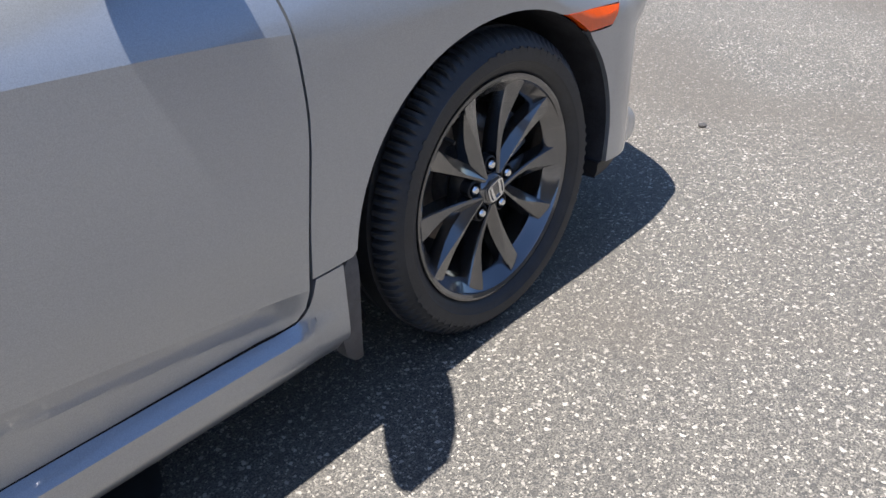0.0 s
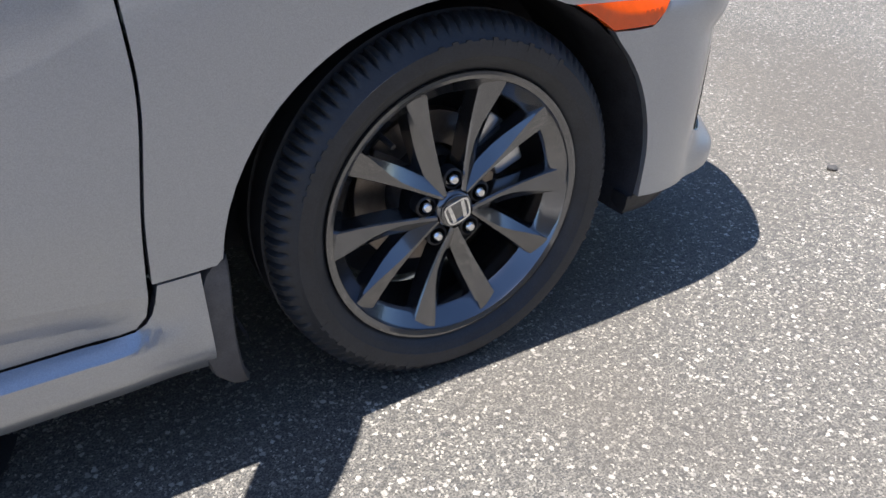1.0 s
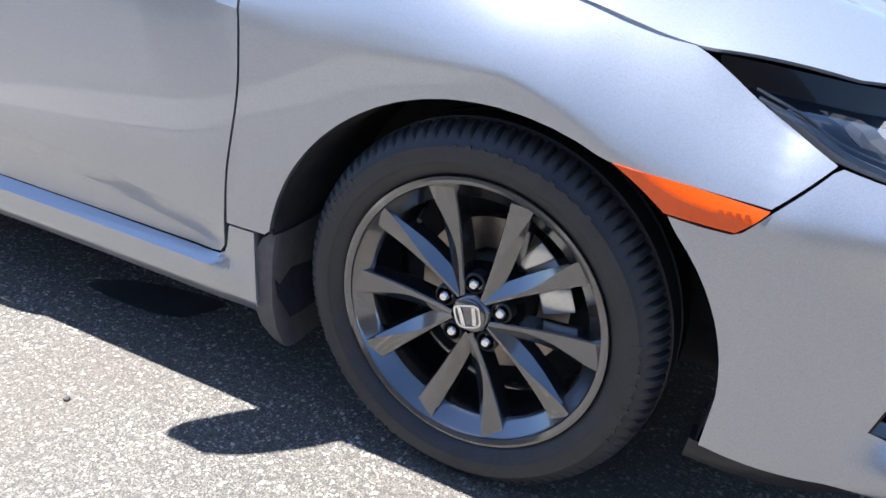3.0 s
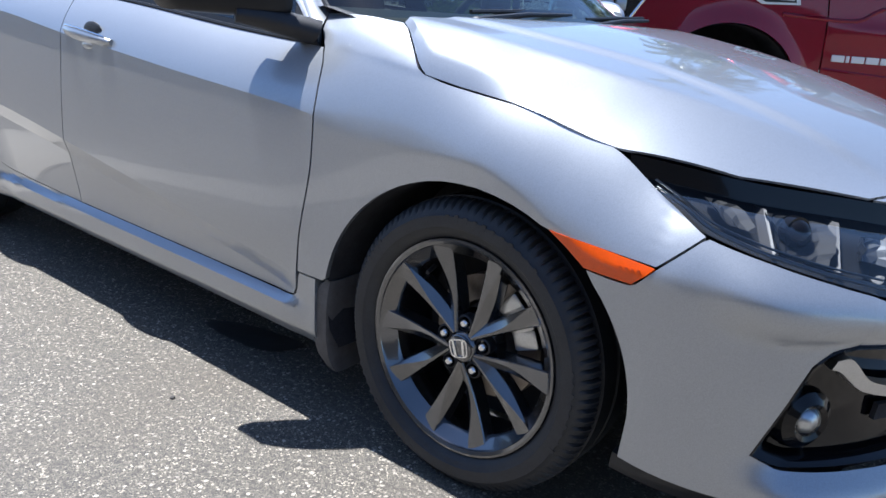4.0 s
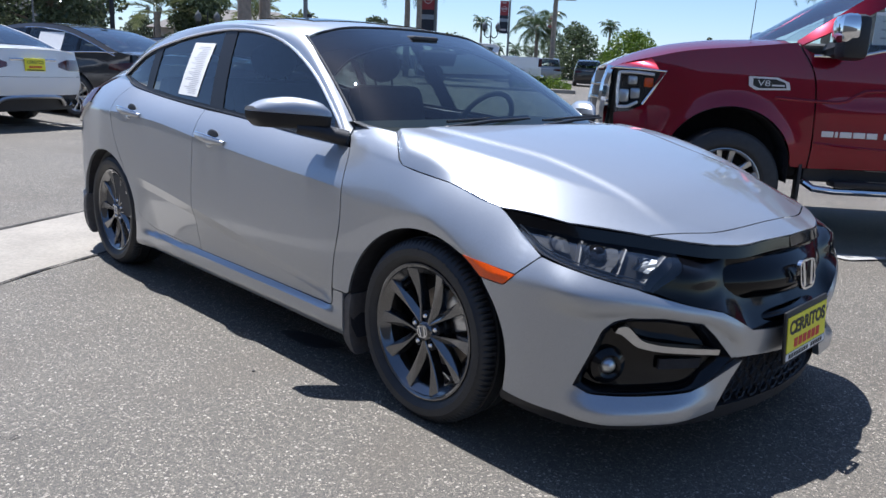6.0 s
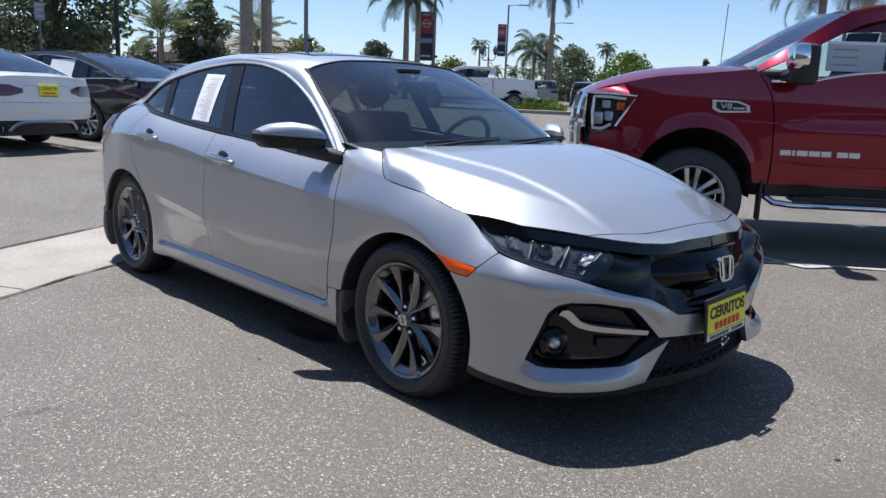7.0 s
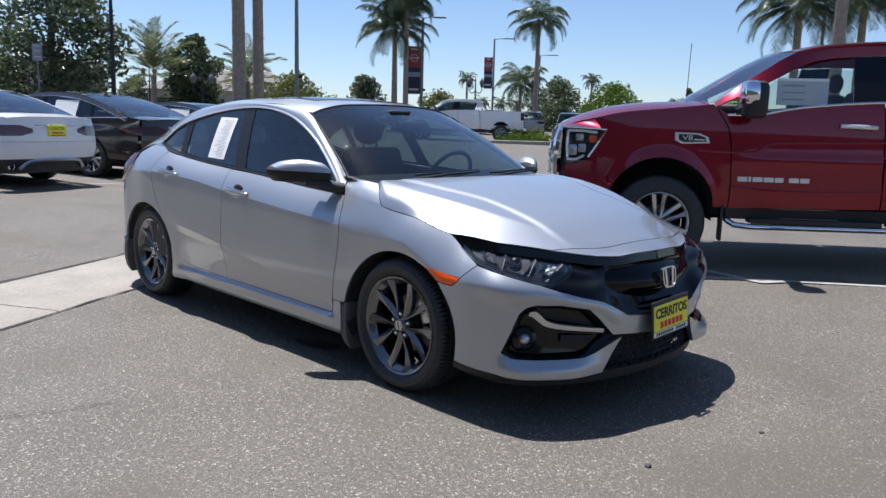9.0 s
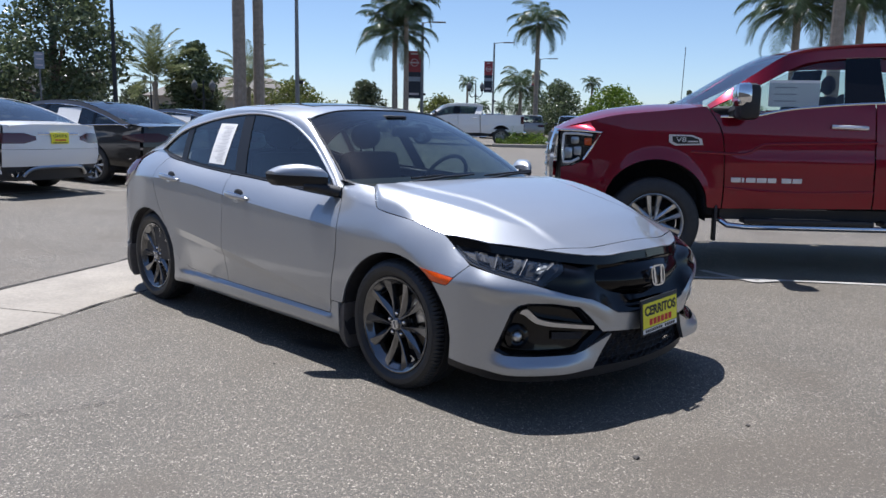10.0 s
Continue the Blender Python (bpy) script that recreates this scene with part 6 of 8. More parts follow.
    g = coons([(-0.44, -0.865, 1.505), (-0.28, 0, 1.54), (-0.44, 0.865, 1.505)], [(-1.14, -0.765, 1.965), (-1.10, 0, 2.02), (-1.14, 0.765, 1.965)], [(-0.44, -0.865, 1.505), (-0.88, -0.80, 1.81), (-1.14, -0.765, 1.965)], [(-0.44, 0.865, 1.505), (-0.88, 0.80, 1.81), (-1.14, 0.765, 1.965)], 16, 10)
    p = part("windscreen", sheet([g], None, 0.0), TRUCK_GLASS if near else GLASS, car)
    p.visible_shadow = False
    g = coons([(-3.06, -0.80, 1.52), (-3.06, 0.80, 1.52)], [(-3.13, -0.70, 1.95), (-3.13, 0.70, 1.95)], [(-3.06, -0.80, 1.52), (-3.13, -0.70, 1.95)], [(-3.06, 0.80, 1.52), (-3.13, 0.70, 1.95)], 6, 4)
    p = part("rear_window", sheet([g], None, 0.0, flip=True), TRUCK_GLASS if near else TINTED, car)
    p.visible_shadow = False
    bm = bmesh.new()
    box_into(bm, (-3.06, -0.90, 0.50), (-0.45, 0.90, 0.70), 0.03)
    part("floor_pan", bm, LINER, car)
    bm = bmesh.new()
    box_into(bm, (-0.80, -0.82, 0.75), (-0.44, 0.82, 1.50), 0.06)
    part("dashboard", bm, CABIN, car)
    for sx in (-1.75, -2.75):
        for s in (-1, 1):
            bm = bmesh.new()
            box_into(bm, (sx - 0.05, s * 0.42 - 0.28, 0.80), (sx + 0.5, s * 0.42 + 0.28, 1.02), 0.05)
            box_into(bm, (-0.08, s * 0.42 - 0.28, 0.0), (0.08, s * 0.42 + 0.28, 0.68), 0.05, pose(sx, 0, 0.98, 0, -12, 0))
            ball_into(bm, (sx - 0.17, s * 0.42, 1.77), (0.06, 0.14, 0.10))
            part("seat", bm, SEAT, car)
    bm = bmesh.new()
    box_into(bm, (-5.12, -0.93, 0.66), (-3.04, 0.93, 0.80), 0.02)
    box_into(bm, (-5.17, -0.95, 0.70), (-5.12, 0.95, 1.50), 0.015)
    box_into(bm, (-3.08, -0.95, 0.70), (-3.02, 0.95, 1.50), 0.015)
    part("cargo_bed", bm, paint, car)
    for s in (-1, 1):
        bm = bmesh.new()
        box_into(bm, (-5.19, s * 0.90 - 0.09, 1.08), (-5.02, s * 0.90 + 0.115, 1.46), 0.02)
        part("tail_lamp", bm, RED_LENS, car, "red tail lamp")
    bm = bmesh.new()
    box_into(bm, (-5.32, -0.96, 0.56), (-5.15, 0.96, 0.72), 0.03)
    part("rear_bumper", bm, CHROME, car, "chrome rear bumper")
    bm = bmesh.new()
    box_into(bm, (-5.1, -0.45, 0.42), (0.85, 0.45, 0.60), 0.03)
    box_into(bm, (-0.42, -0.60, 0.60), (0.80, 0.60, 1.18), 0.05)
    part("chassis", bm, LINER, car)
    bm = bmesh.new()
    tube_into(bm, [(-0.50, -0.86, 1.49), (-0.52, -0.86, 2.20)], 0.004, 5)
    part("aerial", bm, TRIM, car, "thin whip aerial")
    for x in (0.0, rear_x):
        for s in (-1, 1):
            wheel_parts(car, (x, s * 0.865, hub_z), s, rubber_r=0.42, rim_r=0.265, width=0.27, spokes=6, style="double", detail=False, rim_mat=SATIN, spread=11.0)
    return car


RED_AT = (-0.47 - 0.655 * 0.777 - 1.0 * 0.629, 3.53 - 0.655 * 0.629 + 1.0 * 0.777)
pickup("pickup_truck", "dark red crew-cab pickup with chrome trim beside the silver car", RED, pose(RED_AT[0], RED_AT[1], ground_z(*RED_AT), 0, 0, 180 + 39), "parked pickup trucks")
pickup("pickup_truck", "white crew-cab pickup truck parked far off near a planted bed", WHITE, pose(-27.4, 24.6, ground_z(-26, 26), 0, 0, 222), "parked pickup trucks", near=False)

# ---- other parked cars ----
def saloon(label, paint, at, group="", kind="saloon", rear_style=0, papers=False):
    """A four-door saloon or, taller, an off-road estate; rear axle x = 0, nose to +x."""
    tall = kind == "suv"
    car = thing("estate_car" if tall else "saloon_car", label, "car", group, at)
    CORE[0] = Vector((1.2, 0, 0.6))
    wb, w, hub_z, rr = 2.82, 0.925, (0.36 if tall else 0.335), (0.36 if tall else 0.335)
    k = 1.18 if tall else 1.0
    belt = lambda x: k * curve((-1.1, -0.6, 0.2, 1.6, 2.6, 3.3, 3.7), (0.98, 1.005, 0.985, 0.93, 0.90, 0.78, 0.66), x)
    top = (lambda x: curve((-1.02, -0.85, 0.2, 1.2, 1.9, 2.6), (1.35, 1.62, 1.72, 1.70, 1.55, 1.10), x)) if tall else (lambda x: curve((-0.75, -0.15, 0.45, 1.0, 1.55, 2.1, 2.45), (1.045, 1.26, 1.405, 1.44, 1.40, 1.16, 0.945), x))
    x_rear = -1.02 if tall else -0.75
    x_fr = 2.55 if tall else 2.42

    def side_y(x, z):
        b = belt(x)
        y = w - 0.03 * ease(0.55, 0.25, z) - 0.055 * ease(0.62 * k, b, z)
        y -= 0.42 * max(0, z - b) if not tall else 0.28 * max(0, z - b)
        return y - 0.16 * max(0, x - 2.75) ** 1.6 - 0.13 * max(0, -0.45 - x) ** 1.6

    def half_arch(hx, n=16):
        return [(hx + (rr + 0.055) * math.cos(math.pi * i / n), hub_z + (rr + 0.045) * math.sin(math.pi * i / n)) for i in range(n + 1)]
    for mirror in (False, True):
        def panel(pname, b, t, l, r, nu, nv, mat=None, lift=0.0, flip=True, corners=(True, False, True, True), fold=0.012):
            return part(pname, sheet([coons(b, t, l, r, nu, nv, corners)], lambda x, z: (x, side_y(x, z) + lift, z), fold, flip=flip), mat or paint, car, mirror=mirror)

        def line(x0, x1, n=8, f=None):
            return [(x0 + (x1 - x0) * i / n, (f or belt)(x0 + (x1 - x0) * i / n)) for i in range(n + 1)]
        panel("front_fender", [(3.60, 0.28), (wb + rr + 0.06, 0.24)] + half_arch(wb) + [(2.18, 0.25)], line(3.55, 2.18), [(3.60, 0.28), (3.55, belt(3.55))], [(2.18, 0.25), (2.18, belt(2.18))], 40, 12)
        d1 = panel("front_door", [(2.17, 0.25), (1.08, 0.25)], line(2.17, 1.12), [(2.17, 0.25), (2.17, belt(2.17))], [(1.08, 0.25), (1.12, belt(1.12))], 16, 12)
        d2 = panel("rear_door", [(1.07, 0.25), (0.55, 0.25), (0.36, 0.50), (0.12, 0.80)], line(1.11, 0.02), [(1.07, 0.25), (1.11, belt(1.11))], [(0.12, 0.80), (0.02, belt(0.02))], 20, 12)
        panel("rear_quarter", [(0.11, 0.80), (0.35, 0.50)] + half_arch(0.0)[1:] + [(-1.0, 0.30)], line(0.01, -1.0), [(0.11, 0.80), (0.01, belt(0.01))], [(-1.0, 0.30), (-1.0, belt(-1.0))], 44, 12)
        panel("side_sill", [(2.42, 0.17), (0.42, 0.17)], [(2.42, 0.245), (0.42, 0.245)], [(2.42, 0.17), (2.42, 0.245)], [(0.42, 0.17), (0.42, 0.245)], 8, 3, lift=-0.01)
        # pillars and glass
        rail = lambda x: top(x) - 0.055
        low = [(x, side_y(x, rail(x) - 0.03), rail(x) - 0.03) for x in [x_fr - (x_fr - x_rear) * i / 24 for i in range(25)]]
        high = [(p[0], p[1] - 0.055, p[2] + 0.065) for p in low]
        part("cab_pillar", sheet([coons(low, high, [low[0], high[0]], [low[-1], high[-1]], 40, 3)], None, 0.01, flip=True), paint, car, mirror=mirror)
        xs = ((x_fr - 0.30, 1.16), (1.08, 0.02), (-0.04, x_rear + (0.12 if tall else 0.28)))
        for a, b in xs:
            lower = [(x, belt(x) + 0.012) for x in [a + (b - a) * i / 8 for i in range(9)]]
            upper = [(x, max(belt(x) + 0.02, rail(x) - 0.035)) for x in [a + (b - a) * i / 8 for i in range(9)]]
            p = panel("side_glass", lower, upper, [lower[0], upper[0]], [lower[-1], upper[-1]], 12, 6, TINTED, -0.01, fold=0.0)
            p.visible_shadow = False
        for a, b in ((1.16, 1.08), (0.02, -0.04)):
            panel("window_post", [(a, belt(a)), (b, belt(b))], [(a, rail(a) - 0.02), (b, rail(b) - 0.02)], [(a, belt(a)), (a, rail(a) - 0.02)], [(b, belt(b)), (b, rail(b) - 0.02)], 2, 6, PIANO, -0.004)
        bm = bmesh.new()
        tube_into(bm, [(x, side_y(x, belt(x)) + 0.002, belt(x) + 0.006) for x in [x_fr - 0.2 - (x_fr - 0.2 - x_rear) * i / 20 for i in range(21)]], 0.008, 5)
        if not tall:
            tube_into(bm, [(x, side_y(x, rail(x) - 0.03) + 0.002, rail(x) - 0.03) for x in [1.2 - (1.2 - x_rear) * i / 16 for i in range(17)]], 0.008, 5)
        part("window_trim", bm, CHROME, car, mirror=mirror)
        for d, x0 in ((d1, 1.30), (d2, 0.22)):
            bm = bmesh.new()
            z0 = belt(x0) - 0.10
            tube_into(bm, [(x0 + 0.20 * i / 6, side_y(x0, z0) + 0.010 + 0.022 * math.sin(math.pi * i / 6), z0) for i in range(7)], 0.012, 6)
            part("handle", bm, CHROME if rear_style else paint, d, mirror=mirror)
        bm = bmesh.new()
        ball_into(bm, (1.98, w + 0.06, belt(1.98) + 0.07), (0.07, 0.11, 0.065))
        tube_into(bm, [(2.0, w - 0.10, belt(2.0) + 0.02), (1.99, w + 0.02, belt(2.0) + 0.05)], 0.03, 6)
        part("wing_mirror", bm, paint, car, mirror=mirror)
        for hx in (0.0, wb):
            bm = bmesh.new()
            pts = [(hx + (rr + 0.06), 0.24)] + half_arch(hx) + [(hx - (rr + 0.06), 0.24)]
            rows = [[bm.verts.new((x, y, z)) for x, z in pts] for y in (w - 0.02, 0.58)]
            for i in range(len(pts) - 1):
                bm.faces.new((rows[0][i], rows[0][i + 1], rows[1][i + 1], rows[1][i]))
            bm.faces.new(rows[1])
            part("wheel_arch_liner", bm, LINER, car, mirror=mirror)
    # ends
    zr = belt(-1.0)

    def tail(y, z):
        q = abs(y) / w
        return (-1.0 - 0.17 * (1 - q ** 2.6) - 0.045 * math.sin(math.pi * min(1, max(0, (z - 0.25) / (zr - 0.25)))) + 0.05 * ease(0.55, 0.25, z), y, z)
    yt = lambda z: side_y(-1.0, z)
    bm = bmesh.new()
    grid_into(bm, [[tail(yt(z) * (1 - 2 * i / 24), z) for i in range(25)] for z in [0.40 + 0.24 * j / 4 for j in range(5)]])
    part("rear_bumper", bm, paint, car)
    bm = bmesh.new()
    grid_into(bm, [[tail(yt(z) * (1 - 2 * i / 24), z) for i in range(25)] for z in [0.645 + (zr - 0.645) * j / 6 for j in range(7)]])
    lid = part("boot_lid", bm, paint, car)
    bm = bmesh.new()
    grid_into(bm, [[Vector(tail(yt(z) * (1 - 2 * i / 24), z)) + Vector((0.02, 0, 0)) for i in range(25)] for z in [0.20, 0.30, 0.398]])
    part("rear_valance", bm, TRIM, car)
    bm = bmesh.new()
    sp = [tail(y, z) for y, z in ((-0.56, 0.26), (-0.50, 0.33), (-0.38, 0.375), (0, 0.385), (0.38, 0.375), (0.50, 0.33), (0.56, 0.26))]
    tube_into(bm, [Vector(p) + Vector((-0.012, 0, 0)) for p in spline(sp, 24)], 0.024, 6)
    part("diffuser_trim", bm, SATIN if rear_style else TRIM, car)
    for s in (-1, 1):
        bm = bmesh.new()
        for o in (-0.055, 0.055):
            lathe_into(bm, [(0.040, 0.0), (0.044, -0.006), (0.044, 0.10)], 14, pose(-1.115, s * 0.66 + o, 0.30, 0, 0, -90))
        part("exhaust_tip", bm, CHROME, car)
        zl = 0.80 * k
        g = []
        for j in range(5):
            z = zl - 0.075 + 0.15 * j / 4
            row = []
            for i in range(11):
                y = s * (0.40 + (yt(z) - 0.40) * i / 10)
                z2 = z if i > 3 else zl + (z - zl) * (0.35 + 0.65 * i / 4)
                row.append(Vector(tail(y, z2)) + Vector((-0.006, 0, 0)))
            for i in range(1, 5):
                x = -1.0 + 0.085 * i
                zz = zl + (z - zl) * (1 - 0.14 * i)
                row.append(Vector((x, s * (side_y(x, zz) + 0.005), zz)))
            g.append(row)
        part("tail_lamp", sheet([g], None, 0.012, flip=s < 0), RED_LENS if rear_style != 1 else LAMP_RED, car, "dark red wraparound tail lamp")
    if not tall:
        g = [[(x, y) for y in [0.76 * (-1 + i / 8) for i in range(17)]] for x in [-1.10 + 0.37 * j / 6 for j in range(7)]]
        part("boot_top", sheet([g], lambda x, y: (x + 0.04 * (1 - (y / 0.76) ** 2) * (-1), y, curve((-1.12, -0.95, -0.73), (zr + 0.01, zr + 0.035, 1.045), x) - 0.03 * (abs(y) / 0.76) ** 4), 0.02, flip=True), paint, car)
    bm = bmesh.new()
    tube_into(bm, [Vector(tail(y, 0.865 * k)) + Vector((-0.008, 0, 0)) for y in [-0.36 + 0.72 * i / 10 for i in range(11)]], 0.013, 6)
    part("boot_strip", bm, CHROME, car)
    if rear_style == 1:
        m = Matrix.Translation(Vector(tail(0, 0.80)) + Vector((-0.012, 0, 0))) @ pose(0, 0, 0, 90, 0, -90)
        bm = bmesh.new()
        box_into(bm, (-0.16, -0.082, -0.006), (0.16, 0.082, 0.006), 0.004, m)
        pl = part("number_plate", bm, YELLOW, car, "yellow dealer card")
        bm = bmesh.new()
        writing_into(bm, "CERRITOS", 0.060, m @ Matrix.Translation((0, 0.030, 0.0065)), 0.001, 0.95)
        part("writing", bm, INK_BLACK, pl, "black lettering", smooth=False)
        bm = bmesh.new()
        for j in range(12):
            box_into(bm, (-0.13 + 0.022 * j, -0.076, 0.006), (-0.114 + 0.022 * j, -0.060, 0.008), 0, m)
        part("writing", bm, INK_BLACK, pl, "small black lettering", smooth=False)
        bm = bmesh.new()
        for j in range(6):
            box_into(bm, (-0.10 + 0.034 * j, -0.042, 0.006), (-0.074 + 0.034 * j, -0.016, 0.008), 0, m)
        part("writing", bm, INK_RED, pl, "red lettering bars", smooth=False)
    bm = bmesh.new()
    rows = []
    for z, o in ((0.20, -0.04), (0.40, 0.03), (0.62, 0.05), (belt(3.55), -0.02)):
        rows.append([(3.70 + o - 0.30 * (abs(y) / w) ** 2.4, y, z) for y in [-0.80 + 1.6 * i / 16 for i in range(17)]])
    grid_into(bm, rows)
    part("front_bumper", bm, paint, car)
    # bonnet, roof, screens
    g = [[(x, y) for y in [0.80 * (-1 + i / 8) for i in range(17)]] for x in [2.25 + 1.32 * j / 8 for j in range(9)]]
    part("bonnet", sheet([g], lambda x, y: (x, y * (1 - 0.05 * ease(2.6, 3.6, x)), belt(x) + 0.055 * (1 - (abs(y) / 0.82) ** 3)), 0.02, flip=True), paint, car)
    xa, xb = (1.60, -0.80) if tall else (1.60, 0.30)
    hy = lambda x: side_y(x, top(x) - 0.02) - 0.055
    g = [[(x, hy(x) * (-1 + i / 8)) for i in range(17)] for x in [xb + (xa - xb) * j / 12 for j in range(13)]]
    part("roof", sheet([g], lambda x, y: (x, y, top(x) + 0.012 - 0.02 * (y / 0.6) ** 2), 0.012, flip=True), paint, car)
    for name, x0, x1 in (("windscreen", x_fr, xa), ("rear_window", x_rear, xb)):
        g = [[(x, hy(x) * (-1 + i / 6)) for i in range(13)] for x in [x0 + (x1 - x0) * j / 8 for j in range(9)]]
        p = part(name, sheet([g], lambda x, y: (x, y, top(x) + 0.008 - 0.02 * (y / 0.6) ** 2), 0.0, flip=(name == "rear_window")), TINTED, car)
        p.visible_shadow = False
    bm = bmesh.new()
    box_into(bm, (-0.95, -0.56, 0.18), (3.45, 0.56, 0.60), 0.04)
    box_into(bm, (0.42, -0.86, 0.19), (2.42, 0.86, 0.40), 0.03)
    part("floor_pan", bm, LINER, car)
    for sx in (1.05, 0.22):
        bm = bmesh.new()
        box_into(bm, (sx, -0.62, 0.45), (sx + 0.45, 0.62, 0.60), 0.05)
        for y in (-0.36, 0.36):
            box_into(bm, (-0.08, y - 0.25, 0.0), (0.08, y + 0.25, 0.62 * k), 0.05, pose(sx - 0.02, 0, 0.52, 0, -14, 0))
            ball_into(bm, (sx - 0.20, y, 1.20 * k), (0.06, 0.13, 0.09))
        part("seats", bm, SEAT, car)
    if papers:
        bm = bmesh.new()
        x0, z0 = 0.85, belt(0.7) + 0.03
        grid_into(bm, [[(x, side_y(x, z) - 0.006, z) for x in (x0, x0 - 0.28, x0 - 0.52)] for z in (z0, z0 + 0.14, z0 + 0.29)])
        part("window_paper", bm, PAPER, car, "pale price sheet in the side window", smooth=False)
    for hx in (0.0, wb):
        for s in (-1, 1):
            wheel_parts(car, (hx, s * (w - 0.125), hub_z), s, rubber_r=rr, rim_r=rr - 0.105, width=0.215, spokes=5, style="double", detail=False, rim_mat=SATIN)
    return car


LAMP_RED = principled("smoked_lens", (0.085, 0.008, 0.011), 0.12, coat=1.0)


def stand(x, y, turn):
    return pose(x, y, ground_z(x, y), 0, 0, turn)


saloon("white four-door saloon with a yellow dealer card on its boot", WHITE, stand(-10.57, 0.27, 205), "parked saloon cars", rear_style=1)
saloon("dark grey four-door saloon with price sheets in the side window", GUNMETAL, stand(-12.0, 2.87, 205) @ Matrix.Scale(1.05, 4), "parked saloon cars", rear_style=2, papers=True)
saloon("dark blue four-door saloon parked behind the grey one", DARK_BLUE, stand(-13.25, 5.55, 205), "parked saloon cars", papers=True)
saloon("dark red saloon parked behind the other cars", MAROON, stand(-19.6, 6.4, 205), "parked saloon cars")
for k in range(6):
    saloon(("black", "dark grey", "black", "white", "silver grey", "white")[k] + " tall estate car in the far row", (GUNMETAL, GREY_PAINT, GUNMETAL, WHITE, GREY_PAINT, WHITE)[k], stand(-34.3 + 2.0 * k, 37.6 + 1.75 * k, 128), "far row of parked cars", kind="suv")

# ---- kerbs, lines and marks on the lot ----
def strip(name, label, category, pts, width, material, z=0.004, thick=0.0, kind="structure"):
    """A painted band on the ground along pts."""
    bm = bmesh.new()
    line = spline(pts, max(2, int(len(pts) * 8)), True)
    rows = []
    for i, p in enumerate(line):
        d = line[min(i + 1, len(line) - 1)] - line[max(i - 1, 0)]
        s = np.array((-d[1], d[0])) / np.linalg.norm(d) * width / 2
        rows.append([(p[0] + s[0] * q, p[1] + s[1] * q, ground_z(p[0] + s[0] * q, p[1] + s[1] * q) + z) for q in (-1, 0, 1)])
    grid_into(bm, rows, flip=True)
    ob = finish(name, bm, material)
    return tagged(ob, label, category, kind=kind)


strip("parking_line", "worn white parking line on asphalt", "line", [(-1.0, 2.78), (1.0, 4.10), (3.2, 5.55)], 0.07, LINE_PAINT)
strip("parking_line", "worn white parking line on asphalt", "line", [(-0.62, 3.40), (-0.05, 3.28), (0.1, 3.5)], 0.07, LINE_PAINT, 0.005)
strip("parking_line", "worn white parking line on asphalt", "line", [(-9.6, -1.4), (-10.1, 1.2), (-10.5, 3.6)], 0.07, LINE_PAINT)

# concrete drain strip that passes under the tail of the silver car
gutter = tagged(new("concrete_gutter"), "pale concrete drain strip with worn edges", "gutter", kind="structure")
GD = Vector((-0.505, 0.863, 0.0))
GN = Vector((0.863, 0.505, 0.0))
G0 = Vector((-2.95, -1.78, 0.0))
for k in range(-4, 4):
    bm = bmesh.new()
    rows = []
    for j in range(13):
        p = G0 + GD * (k * 3.05 + 0.006 + 3.038 * j / 12)
        row = []
        for q, h in ((-0.530, 0.0), (-0.525, 0.012), (-0.50, 0.014), (-0.27, 0.012), (-0.22, 0.010), (0.0, 0.008), (0.22, 0.007), (0.42, 0.006), (0.440, 0.0)):
            wob = 0.012 * noise.noise((k * 9 + j * 0.7, q * 3, 0))
            v = p + GN * (q + (wob if abs(q) > 0.49 else 0))
            row.append((v.x, v.y, ground_z(v.x, v.y) + h))
        rows.append(row)
    grid_into(bm, rows, flip=True)
    part("concrete_slab", bm, CONCRETE, gutter)

# dark open joints along the drain strip and a few hairline cracks in the asphalt
CRACK = principled("open_joint", (0.035, 0.031, 0.027), 0.95, vary=0.4, scale=40)


def crack(pts, width, seed, label):
    """An uneven dark crack along pts."""
    rnd = random.Random(seed)
    bm = bmesh.new()
    line = spline(pts, int(len(pts) * 22), True)
    rows = []
    for i, p in enumerate(line):
        d = line[min(i + 1, len(line) - 1)] - line[max(i - 1, 0)]
        s = np.array((-d[1], d[0])) / max(1e-6, np.linalg.norm(d))
        c = np.array((p[0], p[1])) + s[:2] * 0.018 * noise.noise((i * 0.35, seed * 7.3, 0)) * 2
        w = width * (0.25 + 0.9 * rnd.random()) * (0.5 + abs(noise.noise((i * 0.12, seed, 3))))
        rows.append([(c[0] + s[0] * w * q, c[1] + s[1] * w * q, ground_z(c[0], c[1]) + 0.008) for q in (-0.5, 0.5)])
    grid_into(bm, rows, flip=True)
    return tagged(finish("crack", bm, CRACK, smooth=False), label, "crack", kind="structure")


for k, (q, width) in enumerate(((-0.565, 0.115), (0.452, 0.050))):
    ends = [G0 + GD * u + GN * q for u in (-10.0, -6.5, -3.0, 0.0, 3.0, 6.5, 10.0)]
    crack([(p.x, p.y) for p in ends], width, k + 1, "dark open joint beside the drain strip")
crack([(-0.86, -2.60), (-0.772, -2.337), (-0.718, -2.174), (-0.671, -1.964)], 0.010, 5, "hairline crack in the asphalt")
crack([(0.9, -3.9), (1.25, -3.55), (1.5, -3.05), (1.62, -2.6)], 0.007, 6, "hairline crack in the asphalt")

